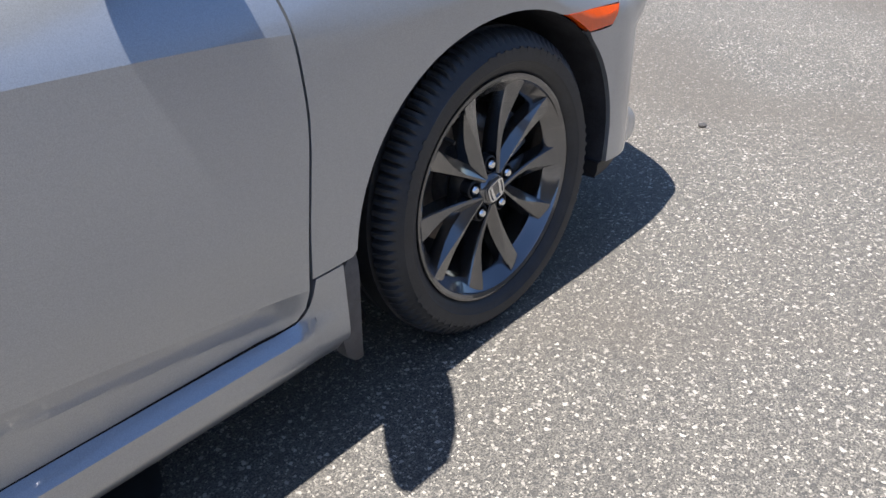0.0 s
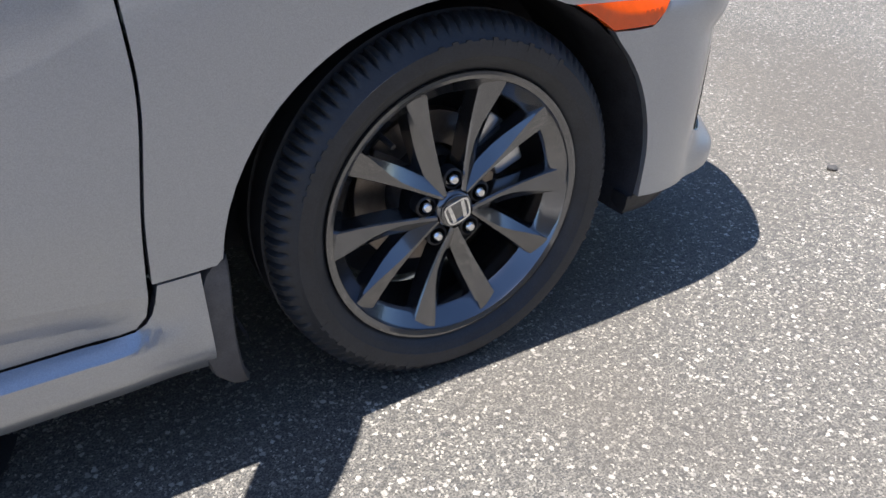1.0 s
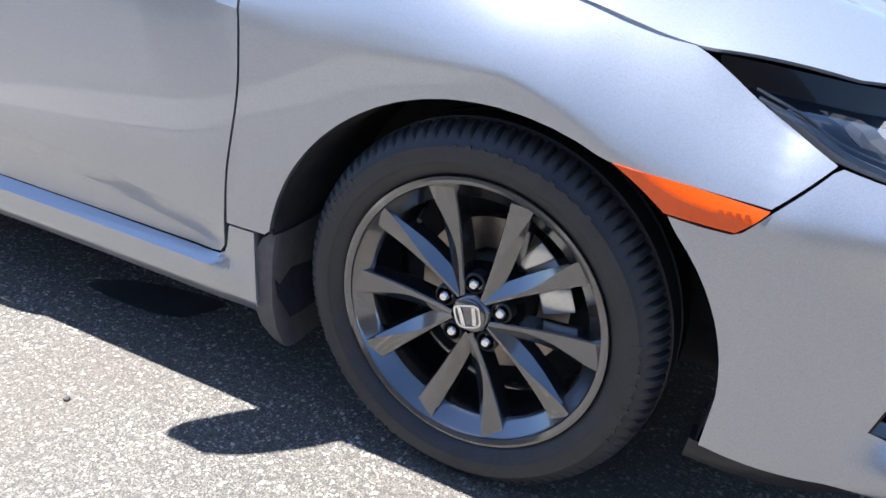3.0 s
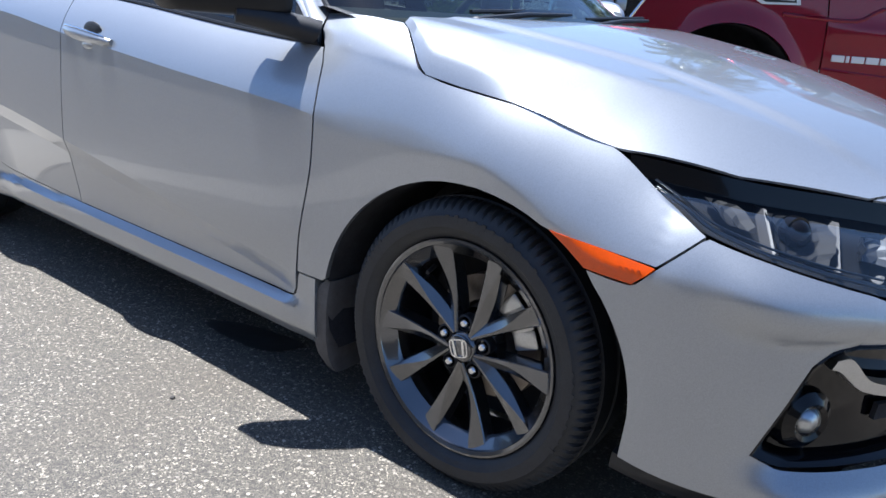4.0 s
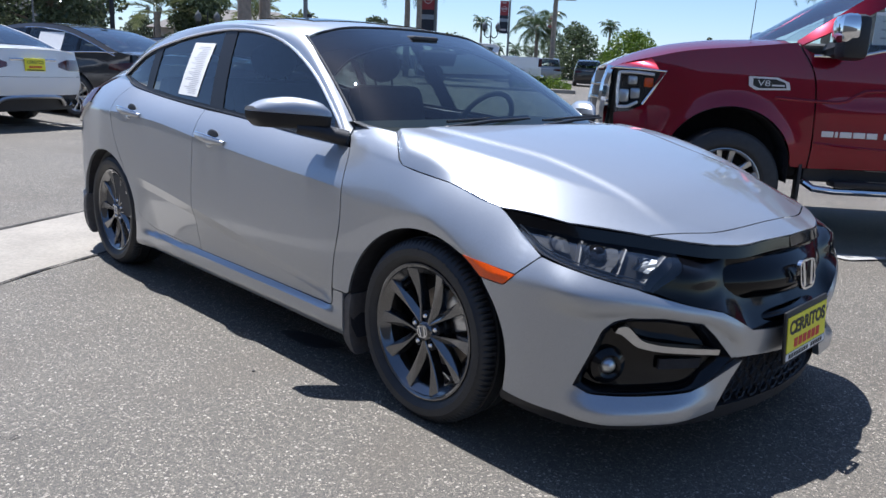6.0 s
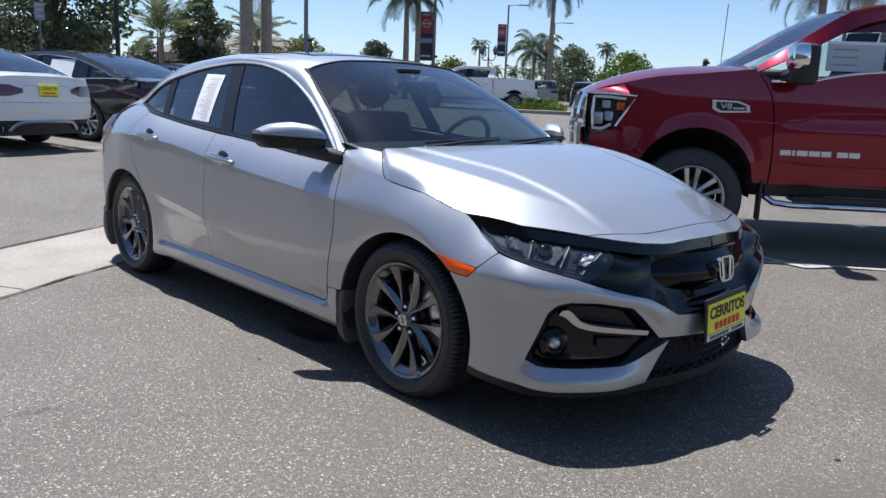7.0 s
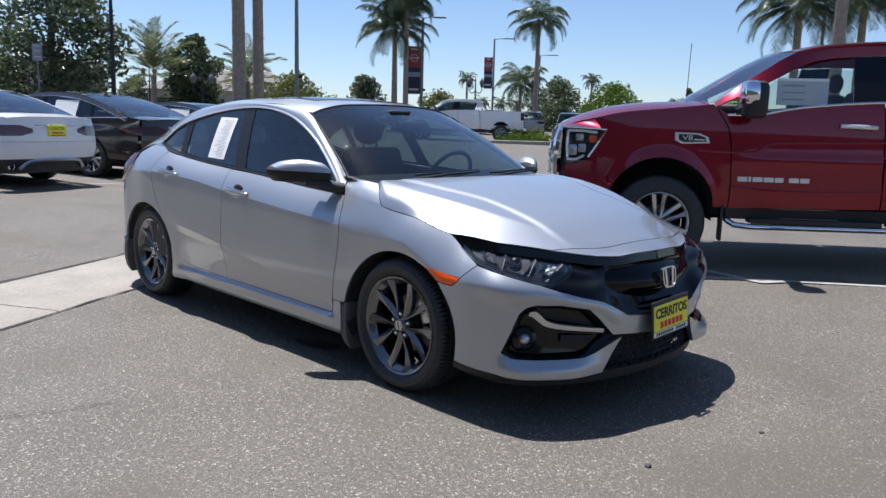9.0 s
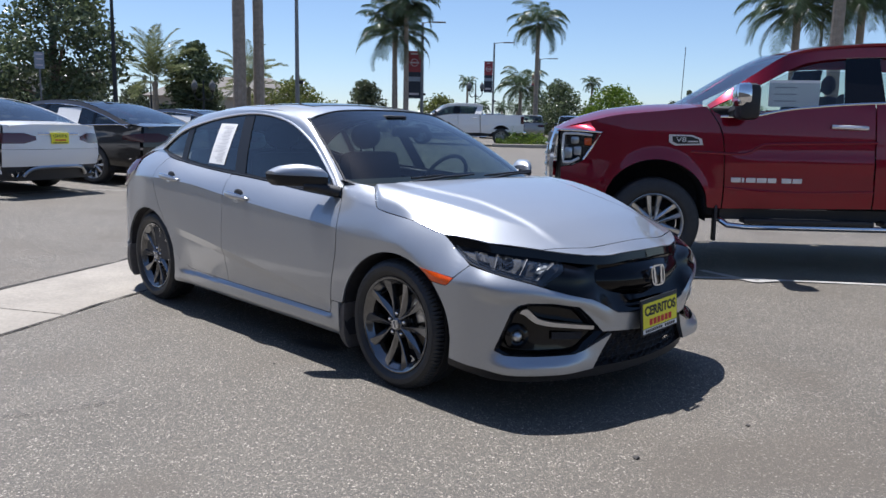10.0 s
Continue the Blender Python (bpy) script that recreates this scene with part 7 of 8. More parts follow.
# dark flat patch on the asphalt under the car
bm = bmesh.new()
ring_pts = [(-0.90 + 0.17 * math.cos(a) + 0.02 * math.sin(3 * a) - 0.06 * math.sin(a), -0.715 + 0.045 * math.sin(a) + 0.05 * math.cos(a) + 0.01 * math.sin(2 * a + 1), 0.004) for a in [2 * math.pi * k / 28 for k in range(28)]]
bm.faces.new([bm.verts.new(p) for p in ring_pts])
tagged(finish("dark_patch", bm, principled("dark_asphalt", (0.040, 0.039, 0.038), 0.45, vary=0.3)), "dark patch on the asphalt under the car", "stain", kind="structure")

# a few pebbles and cracks near the camera's way
for k, (x, y, s) in enumerate(((1.278, -0.719, 0.014), (1.42, -0.05, 0.010), (1.05, -1.65, 0.008), (-0.72, -1.10, 0.007))):
    bm = bmesh.new()
    r = bmesh.ops.create_icosphere(bm, subdivisions=2, radius=s)
    for v in bm.verts:
        v.co *= 1 + 0.3 * noise.noise(v.co * 120 + Vector((k * 5, 0, 0)))
        v.co.z *= 0.55
    ob = finish("pebble", bm, principled("dark_stone", (0.06, 0.055, 0.05), 0.8, vary=0.3, scale=200))
    ob.location = (x, y, s * 0.35)
    tagged(ob, "small dark stone lying on the asphalt", "stone", "loose stones")


# ---- plants ----
def leaf_material(name, dark, light):
    m = bpy.data.materials.new(name)
    m.use_nodes = True
    n, l = m.node_tree.nodes, m.node_tree.links
    b = n["Principled BSDF"]
    geo, mix, tex, add = n.new("ShaderNodeNewGeometry"), n.new("ShaderNodeMix"), n.new("ShaderNodeTexNoise"), n.new("ShaderNodeMath")
    tex.inputs["Scale"].default_value = 0.9
    at = n.new("ShaderNodeTexCoord")
    l.new(at.outputs["Object"], tex.inputs["Vector"])
    add.operation = "MULTIPLY"
    l.new(geo.outputs["Random Per Island"], add.inputs[0]), l.new(tex.outputs["Fac"], add.inputs[1])
    span = n.new("ShaderNodeMapRange")
    span.inputs[2].default_value = 0.6
    l.new(add.outputs[0], span.inputs[0])
    mix.data_type = "RGBA"
    mix.inputs[6].default_value, mix.inputs[7].default_value = (*dark, 1), (*light, 1)
    l.new(span.outputs[0], mix.inputs[0]), l.new(mix.outputs[2], b.inputs["Base Color"])
    b.inputs["Roughness"].default_value = 0.30
    thin = n.new("ShaderNodeBsdfTranslucent")
    both = n.new("ShaderNodeMixShader")
    both.inputs[0].default_value = 0.30
    l.new(mix.outputs[2], thin.inputs["Color"])
    l.new(b.outputs[0], both.inputs[1]), l.new(thin.outputs[0], both.inputs[2]), l.new(both.outputs[0], n["Material Output"].inputs["Surface"])
    return m


LEAF_DARK = leaf_material("magnolia_leaf", (0.034, 0.056, 0.024), (0.205, 0.245, 0.125))
LEAF_OLIVE = leaf_material("olive_leaf", (0.065, 0.090, 0.022), (0.25, 0.26, 0.065))
LEAF_BRIGHT = leaf_material("bright_leaf", (0.060, 0.115, 0.012), (0.20, 0.27, 0.035))
LEAF_GREY = leaf_material("grey_leaf", (0.050, 0.066, 0.036), (0.15, 0.17, 0.085))
PALM_LEAF = leaf_material("palm_leaf", (0.045, 0.075, 0.034), (0.135, 0.185, 0.090))
DATE_LEAF = leaf_material("date_palm_leaf", (0.085, 0.110, 0.045), (0.26, 0.28, 0.13))


def tree(label, at, height, spread, leaf, count=3500, leaf_size=0.20, trunk=0.16, bare=0.22, cone=0.0, seed=1):
    """A trunk with limbs, and a crown of leaf clumps with gaps."""
    rnd = random.Random(seed)
    t = thing("tree", label, "tree", "trees behind the lot", at)
    bm = bmesh.new()
    top = height * 0.75
    tube_into(bm, [(0, 0, -0.3), (0.03, 0, height * bare), (0.08 * spread * rnd.uniform(-1, 1), 0.05, height * 0.5), (0, 0, top)], [trunk, trunk * 0.8, trunk * 0.5, trunk * 0.15], 8)
    lobes = []
    for k in range(17):
        a = 2.4 * k + rnd.uniform(-0.4, 0.4)
        f = (k + 0.5) / 17
        z = height * (bare + (0.92 - bare) * f)
        wide = (math.sin(math.pi * min(1, 0.22 + 0.78 * f)) ** 0.7) if cone == 0 else (1 - f * cone)
        r = spread * wide * rnd.uniform(0.35, 0.80)
        c = Vector((r * math.cos(a), r * math.sin(a), z))
        size = spread * rnd.uniform(0.26, 0.46) * (0.65 + 0.35 * wide)
        lobes.append((c, size))
        if k % 2 == 0:
            z0 = height * bare + (z - height * bare) * 0.45
            tube_into(bm, [(0, 0, z0), (c.x * 0.5, c.y * 0.5, (z0 + c.z) / 2 + 0.1), c], [trunk * 0.35, trunk * 0.22, trunk * 0.08], 5)
    part("trunk", bm, BARK, t)
    lobes.append((Vector((0, 0, height * (0.5 + bare) * 0.62)), spread * 0.42))
    lobes.append((Vector((0, 0, height * 0.86)), spread * 0.30))
    verts, faces = [], []
    total = sum(s ** 2 for _, s in lobes)
    for c, s in lobes:
        for _ in range(int(count * s * s / total)):
            d = Vector((rnd.gauss(0, 1), rnd.gauss(0, 1), rnd.gauss(0, 1))).normalized()
            p = c + d * s * rnd.uniform(0.45, 1.08)
            p.z = c.z + (p.z - c.z) * 0.85
            q = Euler((rnd.uniform(0, 6.3), rnd.uniform(0, 6.3), rnd.uniform(0, 6.3))).to_matrix()
            h = leaf_size * rnd.uniform(0.55, 1.15)
            i = len(verts)
            verts += [p + q @ Vector(v) * h for v in ((0, -0.62, 0), (0.34, 0.0, 0.10), (0, 0.62, 0), (-0.34, 0.0, 0.10))]
            faces.append((i, i + 1, i + 2, i + 3))
    mesh = bpy.data.meshes.new("crown")
    mesh.from_pydata([tuple(v) for v in verts], [], faces)
    mesh.materials.append(leaf)
    crown = new("crown", mesh)
    crown.parent = t
    tagged(crown, kind="stuff")
    return t


def palm(label, at, height, radius, trunk=0.20, fronds=34, leaf=None, droop=1.0, lean=0.0, up=0.35, seed=1, skirt=True):
    """A tall palm: ringed trunk and arching feather leaves."""
    rnd = random.Random(seed)
    t = thing("palm_tree", label, "palm tree", "palm trees", at)
    bm = bmesh.new()
    n = 26
    pts, rad = [], []
    for k in range(n + 1):
        f = k / n
        pts.append((lean * f * f * height, 0.02 * math.sin(5 * f), -0.3 + (height + 0.3) * f))
        rad.append(trunk * (1.15 - 0.35 * f) * (1 + 0.05 * (k % 2)) * (1.25 if 0.90 < f < 0.985 else 1.0))
    tube_into(bm, pts, rad, 10)
    part("trunk", bm, PALM_BARK, t)
    verts, faces = [], []
    head = Vector((lean * height, 0, height))
    stiff = leaf is DATE_LEAF
    fronds = fronds if stiff else int(fronds * 1.15)
    for k in range(fronds):
        a = 2.399 * k + rnd.uniform(-0.2, 0.2)
        rise = up + 0.95 * (1 - 2 * (k + 0.5) / fronds) + rnd.uniform(-0.2, 0.2)
        out = Vector((math.cos(a), math.sin(a), 0))
        ln = radius * rnd.uniform(0.85, 1.1)
        side = Vector((-math.sin(a), math.cos(a), 0))
        m = 22
        prev = None
        p, ang = head.copy(), rise
        for j in range(m):
            f = j / m
            step = (out * math.cos(ang) + Vector((0, 0, 1)) * math.sin(ang)) * (ln / m)
            q = p + step
            w = 0.018 * (1 - f) + 0.004
            i = len(verts)
            verts += [p + side * w, p - side * w, q - side * w, q + side * w]
            faces.append((i, i + 1, i + 2, i + 3))
            ang -= droop * ((0.03 + 0.105 * f) if stiff else (0.02 + 0.15 * f))
            if j >= 3:
                blade = radius * (0.24 if stiff else 0.29) * math.sin(math.pi * min(1, 0.15 + 0.82 * f)) ** 0.6
                for s in (-1, 1):
                    for e in ((0.0, 0.5) if stiff else (0.0, 0.25, 0.5, 0.75)):
                        b = p + step * e
                        d = (side * s * 0.85 + step.normalized() * 0.75 + Vector((0, 0, (0.05 if stiff else -0.60) * droop + rnd.uniform(-0.3, 0.25)))).normalized()
                        tip = b + d * blade * rnd.uniform(0.8, 1.1)
                        mid = b + d * blade * 0.5 + Vector((0, 0, 0.03))
                        wd = step.normalized() * (0.017 if stiff else 0.0085) * max(1.0, radius / 2)
                        i = len(verts)
                        verts += [b - wd * 0.6, b + wd * 0.6, mid + wd, tip, mid - wd]
                        faces.append((i, i + 1, i + 2, i + 3, i + 4))
            p = q
    mesh = bpy.data.meshes.new("crown")
    mesh.from_pydata([tuple(v) for v in verts], [], faces)
    mesh.materials.append(leaf or PALM_LEAF)
    crown = new("crown", mesh)
    crown.parent = t
    tagged(crown, kind="stuff")
    return t


EYE = (2.83, -3.33, 1.2)


def away(bearing, distance):
    """A spot on the lot by bearing and distance from where the walk ends."""
    x, y = EYE[0] + distance * math.cos(radians(bearing)), EYE[1] + distance * math.sin(radians(bearing))
    return pose(x, y, ground_z(x, y), 0, 0, bearing * 7)


tree("large dark glossy-leaved magnolia tree", away(161.6, 33), 6.7, 2.7, LEAF_DARK, 10500, 0.19, 0.20, 0.08, seed=3)
tree("large dark glossy-leaved magnolia tree", away(167.0, 37), 4.4, 2.2, LEAF_DARK, 5500, 0.19, 0.18, 0.10, seed=4)
tree("dark magnolia tree with a dense crown", away(153.0, 46), 5.1, 2.05, LEAF_DARK, 9000, 0.20, 0.18, 0.06, seed=5)
tree("rounded yellow-green leafy tree", away(146.2, 46), 3.1, 2.5, LEAF_OLIVE, 5000, 0.18, 0.16, 0.10, seed=6)
tree("small pointed dark green tree", away(141.3, 56), 3.7, 2.3, LEAF_GREY, 4500, 0.22, 0.16, 0.06, 0.75, seed=7)
tree("loose yellow-green leafy tree", away(136.0, 62), 2.9, 2.3, LEAF_OLIVE, 3500, 0.22, 0.16, 0.10, seed=8)
tree("loose yellow-green leafy tree", away(134.0, 70), 2.2, 2.2, LEAF_OLIVE, 2500, 0.24, 0.16, 0.06, seed=18)
tree("dense dark round leafy tree", away(127.6, 80), 5.3, 3.5, LEAF_DARK, 7500, 0.26, 0.22, 0.05, seed=9)
tree("bright green rounded leafy tree", away(123.8, 76), 4.7, 3.4, LEAF_BRIGHT, 8000, 0.24, 0.22, 0.05, seed=10)
tree("bright green rounded leafy tree", away(121.7, 84), 3.2, 2.2, LEAF_BRIGHT, 3000, 0.24, 0.2, 0.06, seed=20)
tree("bright green rounded leafy tree", away(115.5, 88), 4.2, 3.4, LEAF_BRIGHT, 5000, 0.26, 0.22, 0.06, seed=11)
tree("far grey-green tree on the skyline", away(119.6, 120), 4.6, 3.4, LEAF_GREY, 3000, 0.34, 0.25, 0.06, seed=12)
tree("far slim dark conifer", away(118.7, 118), 6.6, 1.3, LEAF_GREY, 2500, 0.30, 0.2, 0.05, 0.9, seed=13)
tree("far round green tree", away(156.8, 80), 3.4, 2.3, LEAF_GREY, 3000, 0.26, 0.2, 0.06, seed=14)

palm("tall palm with a thick grey trunk", away(150.1, 31), 12.5, 2.6, 0.22, seed=1)
palm("tall palm with a thick grey trunk", away(148.8, 31.5), 13.0, 2.6, 0.19, seed=2)
palm("tall palm with drooping feather leaves", away(139.3, 55), 6.9, 3.3, 0.19, 30, droop=0.85, up=0.6, seed=3)
palm("tall palm with drooping feather leaves", away(138.5, 54), 8.9, 3.0, 0.17, 30, droop=0.85, up=0.55, seed=4)
palm("tall palm with drooping feather leaves", away(129.2, 60), 8.3, 2.7, 0.18, 28, droop=1.0, up=0.55, seed=5)
palm("short palm with drooping leaves", away(130.3, 62), 3.9, 2.6, 0.15, 24, droop=1.1, up=0.5, seed=6)
palm("tall palm with drooping feather leaves", away(112.3, 40), 6.7, 3.1, 0.19, 32, droop=0.85, up=0.55, seed=7)
palm("tall palm with drooping feather leaves", away(109.9, 32), 8.6, 2.9, 0.22, 30, droop=0.85, up=0.55, seed=8)
palm("tall palm with drooping feather leaves", away(108.6, 42), 7.1, 3.0, 0.19, 30, droop=0.85, up=0.55, seed=9)
palm("bushy date palm with upright stiff leaves", away(155.6, 45), 2.6, 3.1, 0.15, 18, DATE_LEAF, 0.62, up=0.95, seed=10)
palm("bushy date palm with stiff leaves", away(149.5, 50), 2.7, 3.0, 0.17, 20, DATE_LEAF, 0.75, up=0.65, seed=11)
for k, (b, d, h) in enumerate(((134.1, 95, 5.6), (131.6, 110, 3.2), (130.5, 105, 3.0), (133.0, 100, 3.0), (125.3, 95, 6.0))):
    palm("small far palm above the rooftops", away(b, d), h, 1.5, 0.14, 20, droop=0.9, seed=20 + k)


# ---- lamps, banners and buildings ----
def street_light(label, at, height, arm=1.2, banner=True, turn=0.0, big=1.0, collar=True):
    ob = thing("street_light", label, "street light", "lot light poles", at @ pose(0, 0, 0))
    ob.rotation_euler.z = radians(turn)
    bm = bmesh.new()
    tube_into(bm, [(0, 0, -0.2), (0, 0, height * 0.5), (0, 0, height)], [0.11 * big, 0.095 * big, 0.075 * big], 10)
    part("pole", bm, POLE, ob)
    bm = bmesh.new()
    tube_into(bm, [(0, 0, height - 0.05), (arm * 0.4, 0, height + 0.02), (arm * 0.8, 0, height + 0.03)], 0.035, 6)
    part("arm", bm, POLE, ob)
    bm = bmesh.new()
    box_into(bm, (arm * 0.6, -0.14, height - 0.02), (arm * 1.35, 0.14, height + 0.07), 0.03)
    part("lamp_head", bm, POLE, ob)
    if banner:
        z1 = height - 1.6 * big
        z0 = z1 - 2.6 * big
        w = 0.72 * big
        bm = bmesh.new()
        for z in (z0 - 0.02, z1 + 0.02):
            tube_into(bm, [(0, 0, z), (-w - 0.12, 0, z)], 0.018, 5)
        part("banner_arm", bm, POLE, ob)
        bm = bmesh.new()
        box_into(bm, (-w - 0.10, -0.006, z0), (-0.10, 0.006, z1))
        flag = part("banner", bm, BANNER_DARK, ob, "red and dark blue street banner", smooth=False)
        bm = bmesh.new()
        box_into(bm, (-w - 0.10, -0.010, z0 + (z1 - z0) * 0.56), (-0.10, 0.010, z1))
        part("banner_field", bm, BANNER_RED, flag, smooth=False)
        bm = bmesh.new()
        tube = [(-0.10 - w / 2 + 0.20 * big * math.cos(a), -0.014, z0 + (z1 - z0) * 0.76 + 0.20 * big * math.sin(a)) for a in [2 * math.pi * k / 20 for k in range(21)]]
        tube_into(bm, tube, 0.022 * big, 5)
        box_into(bm, (-w, -0.016, z0 + (z1 - z0) * 0.745), (-0.20, -0.011, z0 + (z1 - z0) * 0.775))
        part("banner_mark", bm, BANNER_PALE, flag, "plain pale ring mark", smooth=False)
        for lo, hi in (((-w, -0.012, z0 + 0.22), (-0.22, -0.007, z0 + 0.36)), ((-w + 0.1, -0.012, z0 + (z1 - z0) * 0.93), (-0.30, -0.011, z0 + (z1 - z0) * 0.96))):
            bm = bmesh.new()
            box_into(bm, lo, hi)
            part("writing", bm, BANNER_PALE, flag, "pale lettering bar", smooth=False)
        bm = bmesh.new()
        box_into(bm, (-w - 0.10, -0.011, z0 + (z1 - z0) * 0.36), (-0.10, 0.011, z0 + (z1 - z0) * 0.46))
        part("banner_field", bm, BANNER_GREY, flag, smooth=False)
    if collar:
        bm = bmesh.new()
        box_into(bm, (0.06, -0.07, height * 0.36), (0.26, 0.07, height * 0.36 + 0.16), 0.03)
        part("camera_box", bm, TRIM, ob)
    return ob


BANNER_DARK = principled("banner_dark", (0.020, 0.026, 0.045), 0.6, vary=0.15, scale=4)
BANNER_RED = principled("banner_red", (0.30, 0.045, 0.055), 0.6, vary=0.1, scale=4)
BANNER_PALE = principled("banner_pale", (0.55, 0.50, 0.52), 0.6)
BANNER_GREY = principled("banner_grey", (0.26, 0.30, 0.36), 0.6, vary=0.2, scale=5)
FROSTED = principled("frosted_globe", (0.13, 0.135, 0.14), 0.45, vary=0.05)


def facing(bearing, distance, turn=0.0):
    x, y = EYE[0] + distance * math.cos(radians(bearing)), EYE[1] + distance * math.sin(radians(bearing))
    return pose(x, y, ground_z(x, y), 0, 0, bearing - 90 + turn)


street_light("grey lamp pole with an arm", facing(146.15, 36), 7.25, -1.2, False, 146.15 - 90)
street_light("grey lamp pole with a red and blue banner", facing(137.35, 57), 7.9, 1.2, True, 137.35 - 90, 1.25)
street_light("grey lamp pole with a red and blue banner", facing(132.25, 70), 7.9, 1.3, True, 132.25 - 90)
street_light("grey lamp pole with a red and blue banner", facing(129.0, 86), 7.9, 1.4, True, 129.0 - 90)
street_light("grey lamp pole behind the palms", facing(110.8, 45), 8.5, 1.2, False, 110.8 - 90)


def globe_lamp(label, at, height, k=1.0):
    """An old-style iron lamp post with two globes."""
    ob = thing("lamp_post", label, "lamp post", "old-style lamp posts", at)
    bm = bmesh.new()
    prof = [(0, -0.2, 0.16), (0, 0.7, 0.15), (0, 0.75, 0.10), (0, 1.2, 0.075), (0, height * 0.6, 0.06), (0, height - 1.0, 0.05), (0, height - 0.95, 0.09), (0, height - 0.85, 0.05), (0, height - 0.1, 0.035), (0, height, 0.01)]
    tube_into(bm, [(0, 0, z) for _, z, _ in prof], [r * k for _, _, r in prof], 10)
    part("post", bm, POLE_DARK, ob)
    for s in (-1, 1):
        bm = bmesh.new()
        tube_into(bm, spline([(0, 0, height - 0.95), (s * 0.25 * k, 0, height - 1.05), (s * 0.45 * k, 0, height - 0.85), (s * 0.45 * k, 0, height - 0.62)], 12), 0.035 * k, 6)
        lathe_into(bm, [(0.03, 0.0), (0.10 * k, 0.06), (0.12 * k, 0.14)], 12, pose(s * 0.45 * k, 0, height - 0.66, 90, 0, 0))
        arm = part("arm", bm, POLE_DARK, ob)
        bm = bmesh.new()
        lathe_into(bm, [(0.10 * k, 0.0), (0.16 * k, 0.12 * k), (0.17 * k, 0.25 * k), (0.11 * k, 0.40 * k), (0.04 * k, 0.48 * k), (0.0, 0.56 * k)], 14, pose(s * 0.45 * k, 0, height - 0.52, 90, 0, 0))
        part("globe", bm, FROSTED, arm, "dull frosted globe")
    return ob


globe_lamp("dark iron lamp post with two dull globes", facing(133.5, 57), 3.9, 1.0)
globe_lamp("dark iron lamp post with two dull globes", facing(158.1, 30), 6.2, 1.1)
globe_lamp("dark iron lamp post with two dull globes", facing(155.9, 62), 3.6, 0.9)
globe_lamp("dark iron lamp post with two dull globes", facing(152.5, 44), 2.8, 1.0)


def sign_post(at):
    ob = thing("sign_post", "small blue and white sign on a post", "sign", at=at)
    bm = bmesh.new()
    tube_into(bm, [(0, 0, -0.1), (0, 0, 3.0)], 0.03, 6)
    part("post", bm, POLE, ob)
    bm = bmesh.new()
    box_into(bm, (-0.15, -0.04, 2.45), (0.15, -0.03, 3.0))
    plate = part("sign_plate", bm, BANNER_GREY, ob, smooth=False)
    for z in (2.55, 2.75, 2.90):
        bm = bmesh.new()
        box_into(bm, (-0.10, -0.045, z), (0.10, -0.041, z + 0.04))
        part("writing", bm, BANNER_PALE, plate, "pale lettering bar", smooth=False)


sign_post(facing(162.5, 30))


def building(label, bearing, distance, width, height, roof=0.0, turn=0.0, wall=None, deep=10.0, openings=3):
    b = thing("building", label, "building", "low commercial buildings", facing(bearing, distance, turn))
    bm = bmesh.new()
    box_into(bm, (-width / 2, 0, -0.5), (width / 2, deep, height), 0.02)
    part("wall", bm, wall or STUCCO, b)
    bm = bmesh.new()
    if roof > 0:
        o = 0.5
        vs = [bm.verts.new(p) for p in ((-width / 2 - o, -o, height), (width / 2 + o, -o, height), (width / 2 + o, deep + o, height), (-width / 2 - o, deep + o, height), (-width / 2 + roof * 1.6, deep / 2, height + roof), (width / 2 - roof * 1.6, deep / 2, height + roof))]
        for f in ((0, 1, 5, 4), (1, 2, 5), (2, 3, 4, 5), (3, 0, 4), (3, 2, 1, 0)):
            bm.faces.new([vs[i] for i in f])
    else:
        box_into(bm, (-width / 2 - 0.12, -0.12, height), (width / 2 + 0.12, deep + 0.12, height + 0.25), 0.02)
    part("roof", bm, ROOFING if roof > 0 else (wall or STUCCO), b, smooth=False)
    for k in range(openings):
        x = -width / 2 + width * (k + 0.5) / openings
        wd = width / openings * 0.30
        bm = bmesh.new()
        for a, c in (((x - wd - 0.08, -0.05, 0.5), (x - wd, 0.06, height * 0.72)), ((x + wd, -0.05, 0.5), (x + wd + 0.08, 0.06, height * 0.72)), ((x - wd, -0.05, height * 0.72 - 0.08), (x + wd, 0.06, height * 0.72)), ((x - wd, -0.05, 0.5), (x + wd, 0.06, 0.58))):
            box_into(bm, a, c)
        win = part("window", bm, TRIM, b, smooth=False)
        bm = bmesh.new()
        box_into(bm, (x - wd, -0.012, 0.58), (x + wd, -0.004, height * 0.72 - 0.08))
        part("pane", bm, PIANO, win, "dark window pane", smooth=False)
    return b


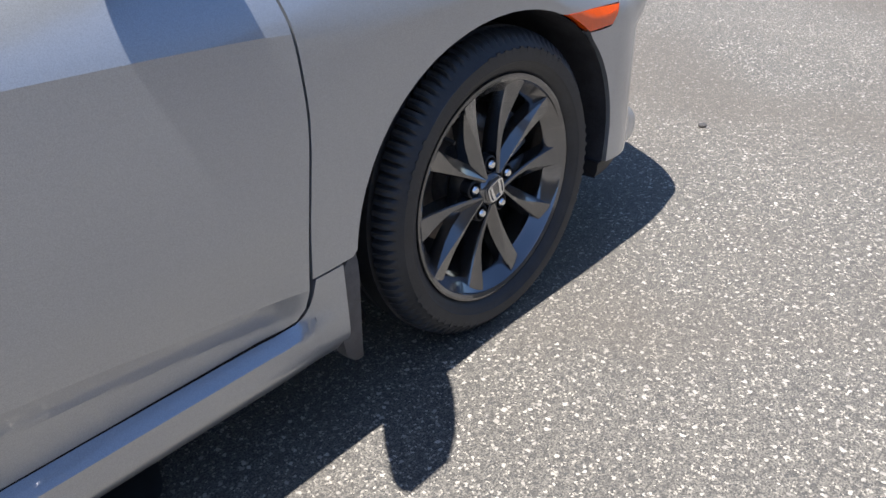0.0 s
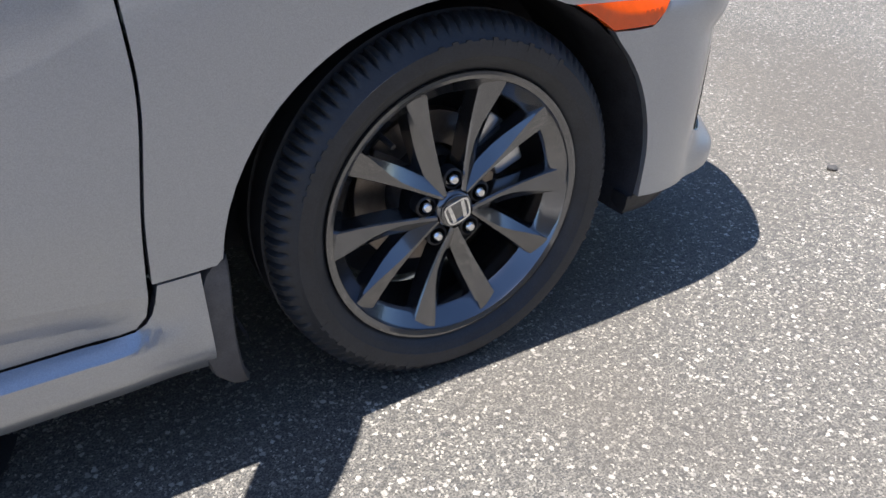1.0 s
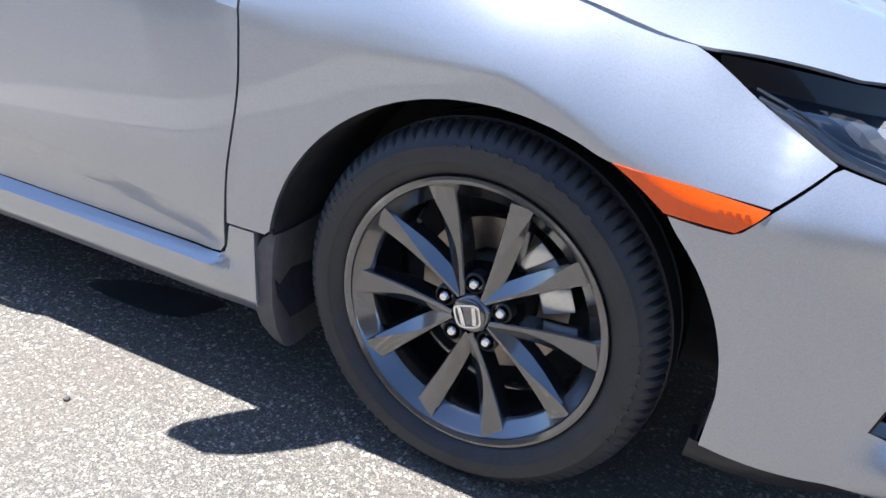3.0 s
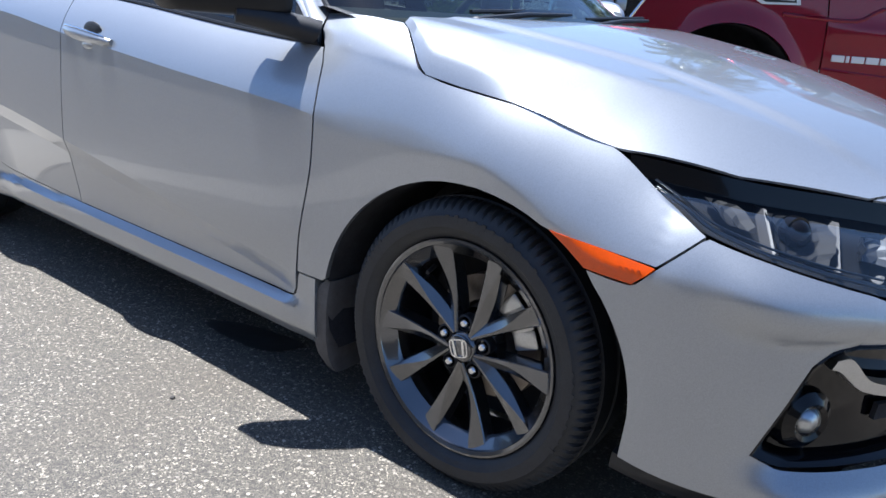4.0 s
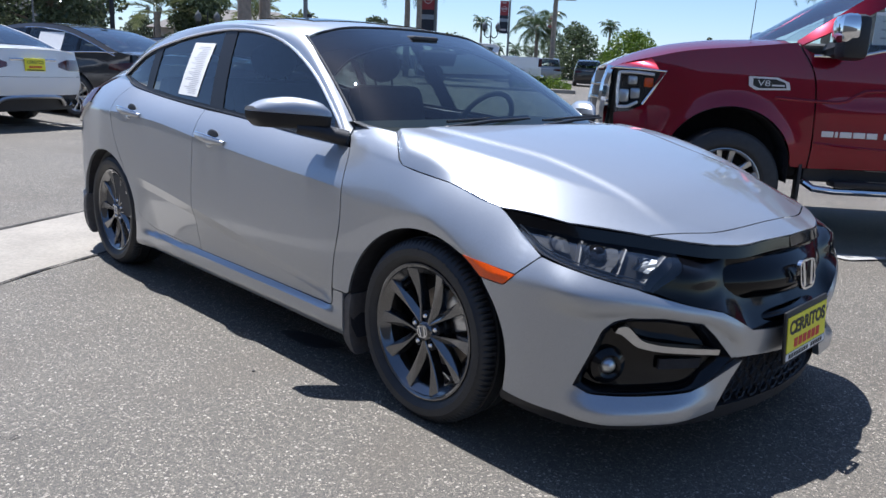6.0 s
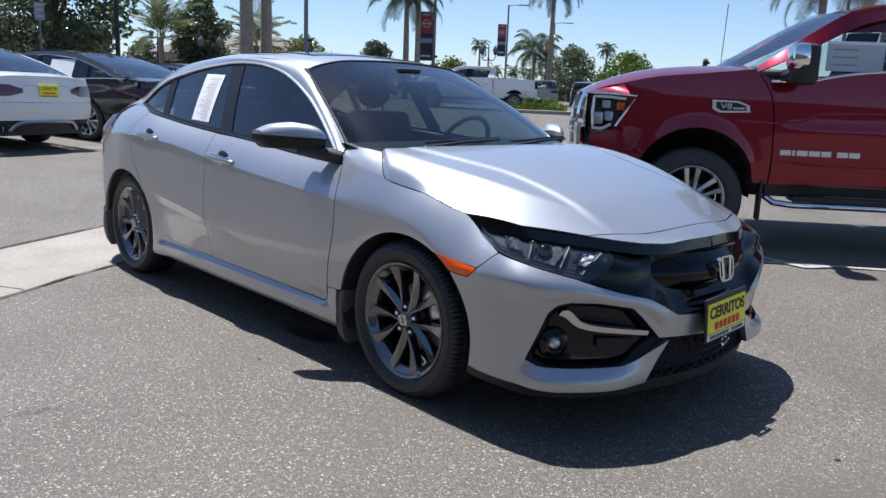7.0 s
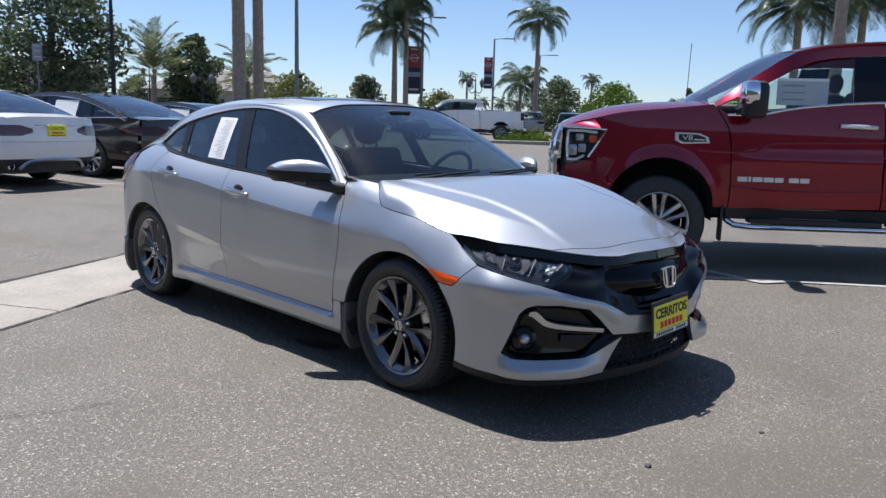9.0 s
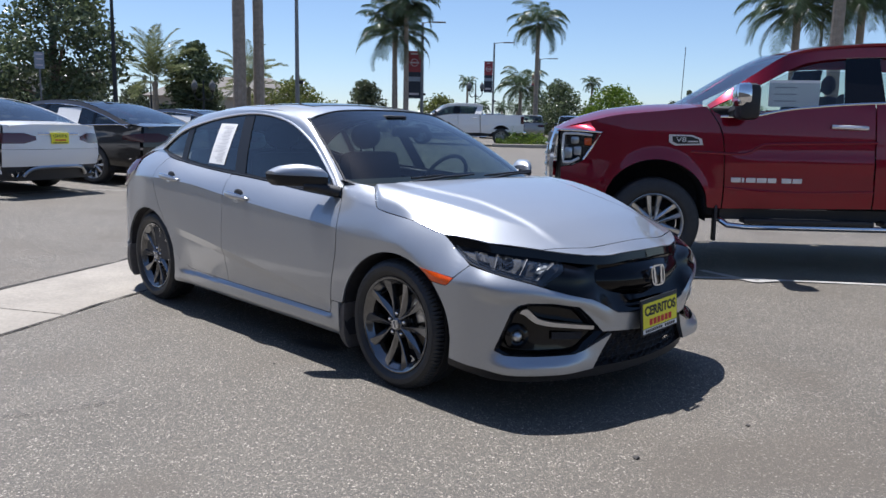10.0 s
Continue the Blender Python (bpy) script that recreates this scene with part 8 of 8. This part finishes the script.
building("low beige shop building behind the trees", 166.0, 62, 16, 3.4, 0.0, 8, openings=4)
building("beige building with a brown hipped roof", 150.6, 66, 12.5, 2.3, 1.9, 0, openings=4)
building("far pale grey building", 138.2, 120, 7.0, 1.9, 0.0, 0, principled("pale_wall", (0.42, 0.43, 0.44), 0.8, vary=0.06, scale=1), openings=3)
building("far pale grey building", 122.2, 150, 9.0, 1.2, 0.0, 0, principled("white_wall", (0.55, 0.56, 0.57), 0.8, vary=0.06, scale=1), openings=3)


def planted_bed(at):
    """Low shrubs in a kerbed bed."""
    ob = thing("planted_bed", "low green shrubs in a kerbed bed", "planting", at=at)
    bm = bmesh.new()
    box_into(bm, (-1.6, -0.9, -0.2), (1.6, 0.9, 0.16), 0.05)
    part("kerb", bm, CONCRETE, ob)
    rnd = random.Random(5)
    verts, faces = [], []
    for _ in range(2200):
        x, y = rnd.uniform(-1.4, 1.4), rnd.uniform(-0.7, 0.7)
        h = 0.16 + abs(rnd.gauss(0, 0.24)) * (1 - (x / 1.6) ** 2) + 0.15 * math.sin(x * 6 + y * 5)
        p = Vector((x, y, max(0.16, h)))
        q = Euler((rnd.uniform(0, 6.3), rnd.uniform(0, 6.3), rnd.uniform(0, 6.3))).to_matrix()
        i = len(verts)
        verts += [tuple(p + q @ Vector(v) * 0.10) for v in ((0, -0.9, 0), (0.25, 0, 0.05), (0, 0.9, 0), (-0.25, 0, 0.05))]
        faces.append((i, i + 1, i + 2, i + 3))
    mesh = bpy.data.meshes.new("shrub")
    mesh.from_pydata(verts, [], faces)
    mesh.materials.append(LEAF_BRIGHT)
    s = new("shrub", mesh)
    s.parent = ob
    tagged(s, kind="stuff")


planted_bed(facing(129.9, 40))


# unseen plain wall added behind the walk: closes the lot, darkens the car's reflections
bm = bmesh.new()
box_into(bm, (-40, -10.9, -0.3), (40, -10.5, 4.4))
tagged(finish("added_wall_south", bm, principled("added_wall_brown", (0.22, 0.195, 0.165), 0.85, vary=0.1, scale=1, bump=0.3, bump_scale=60), smooth=False), "plain unseen wall added behind the walk to darken reflections", "wall", kind="structure")
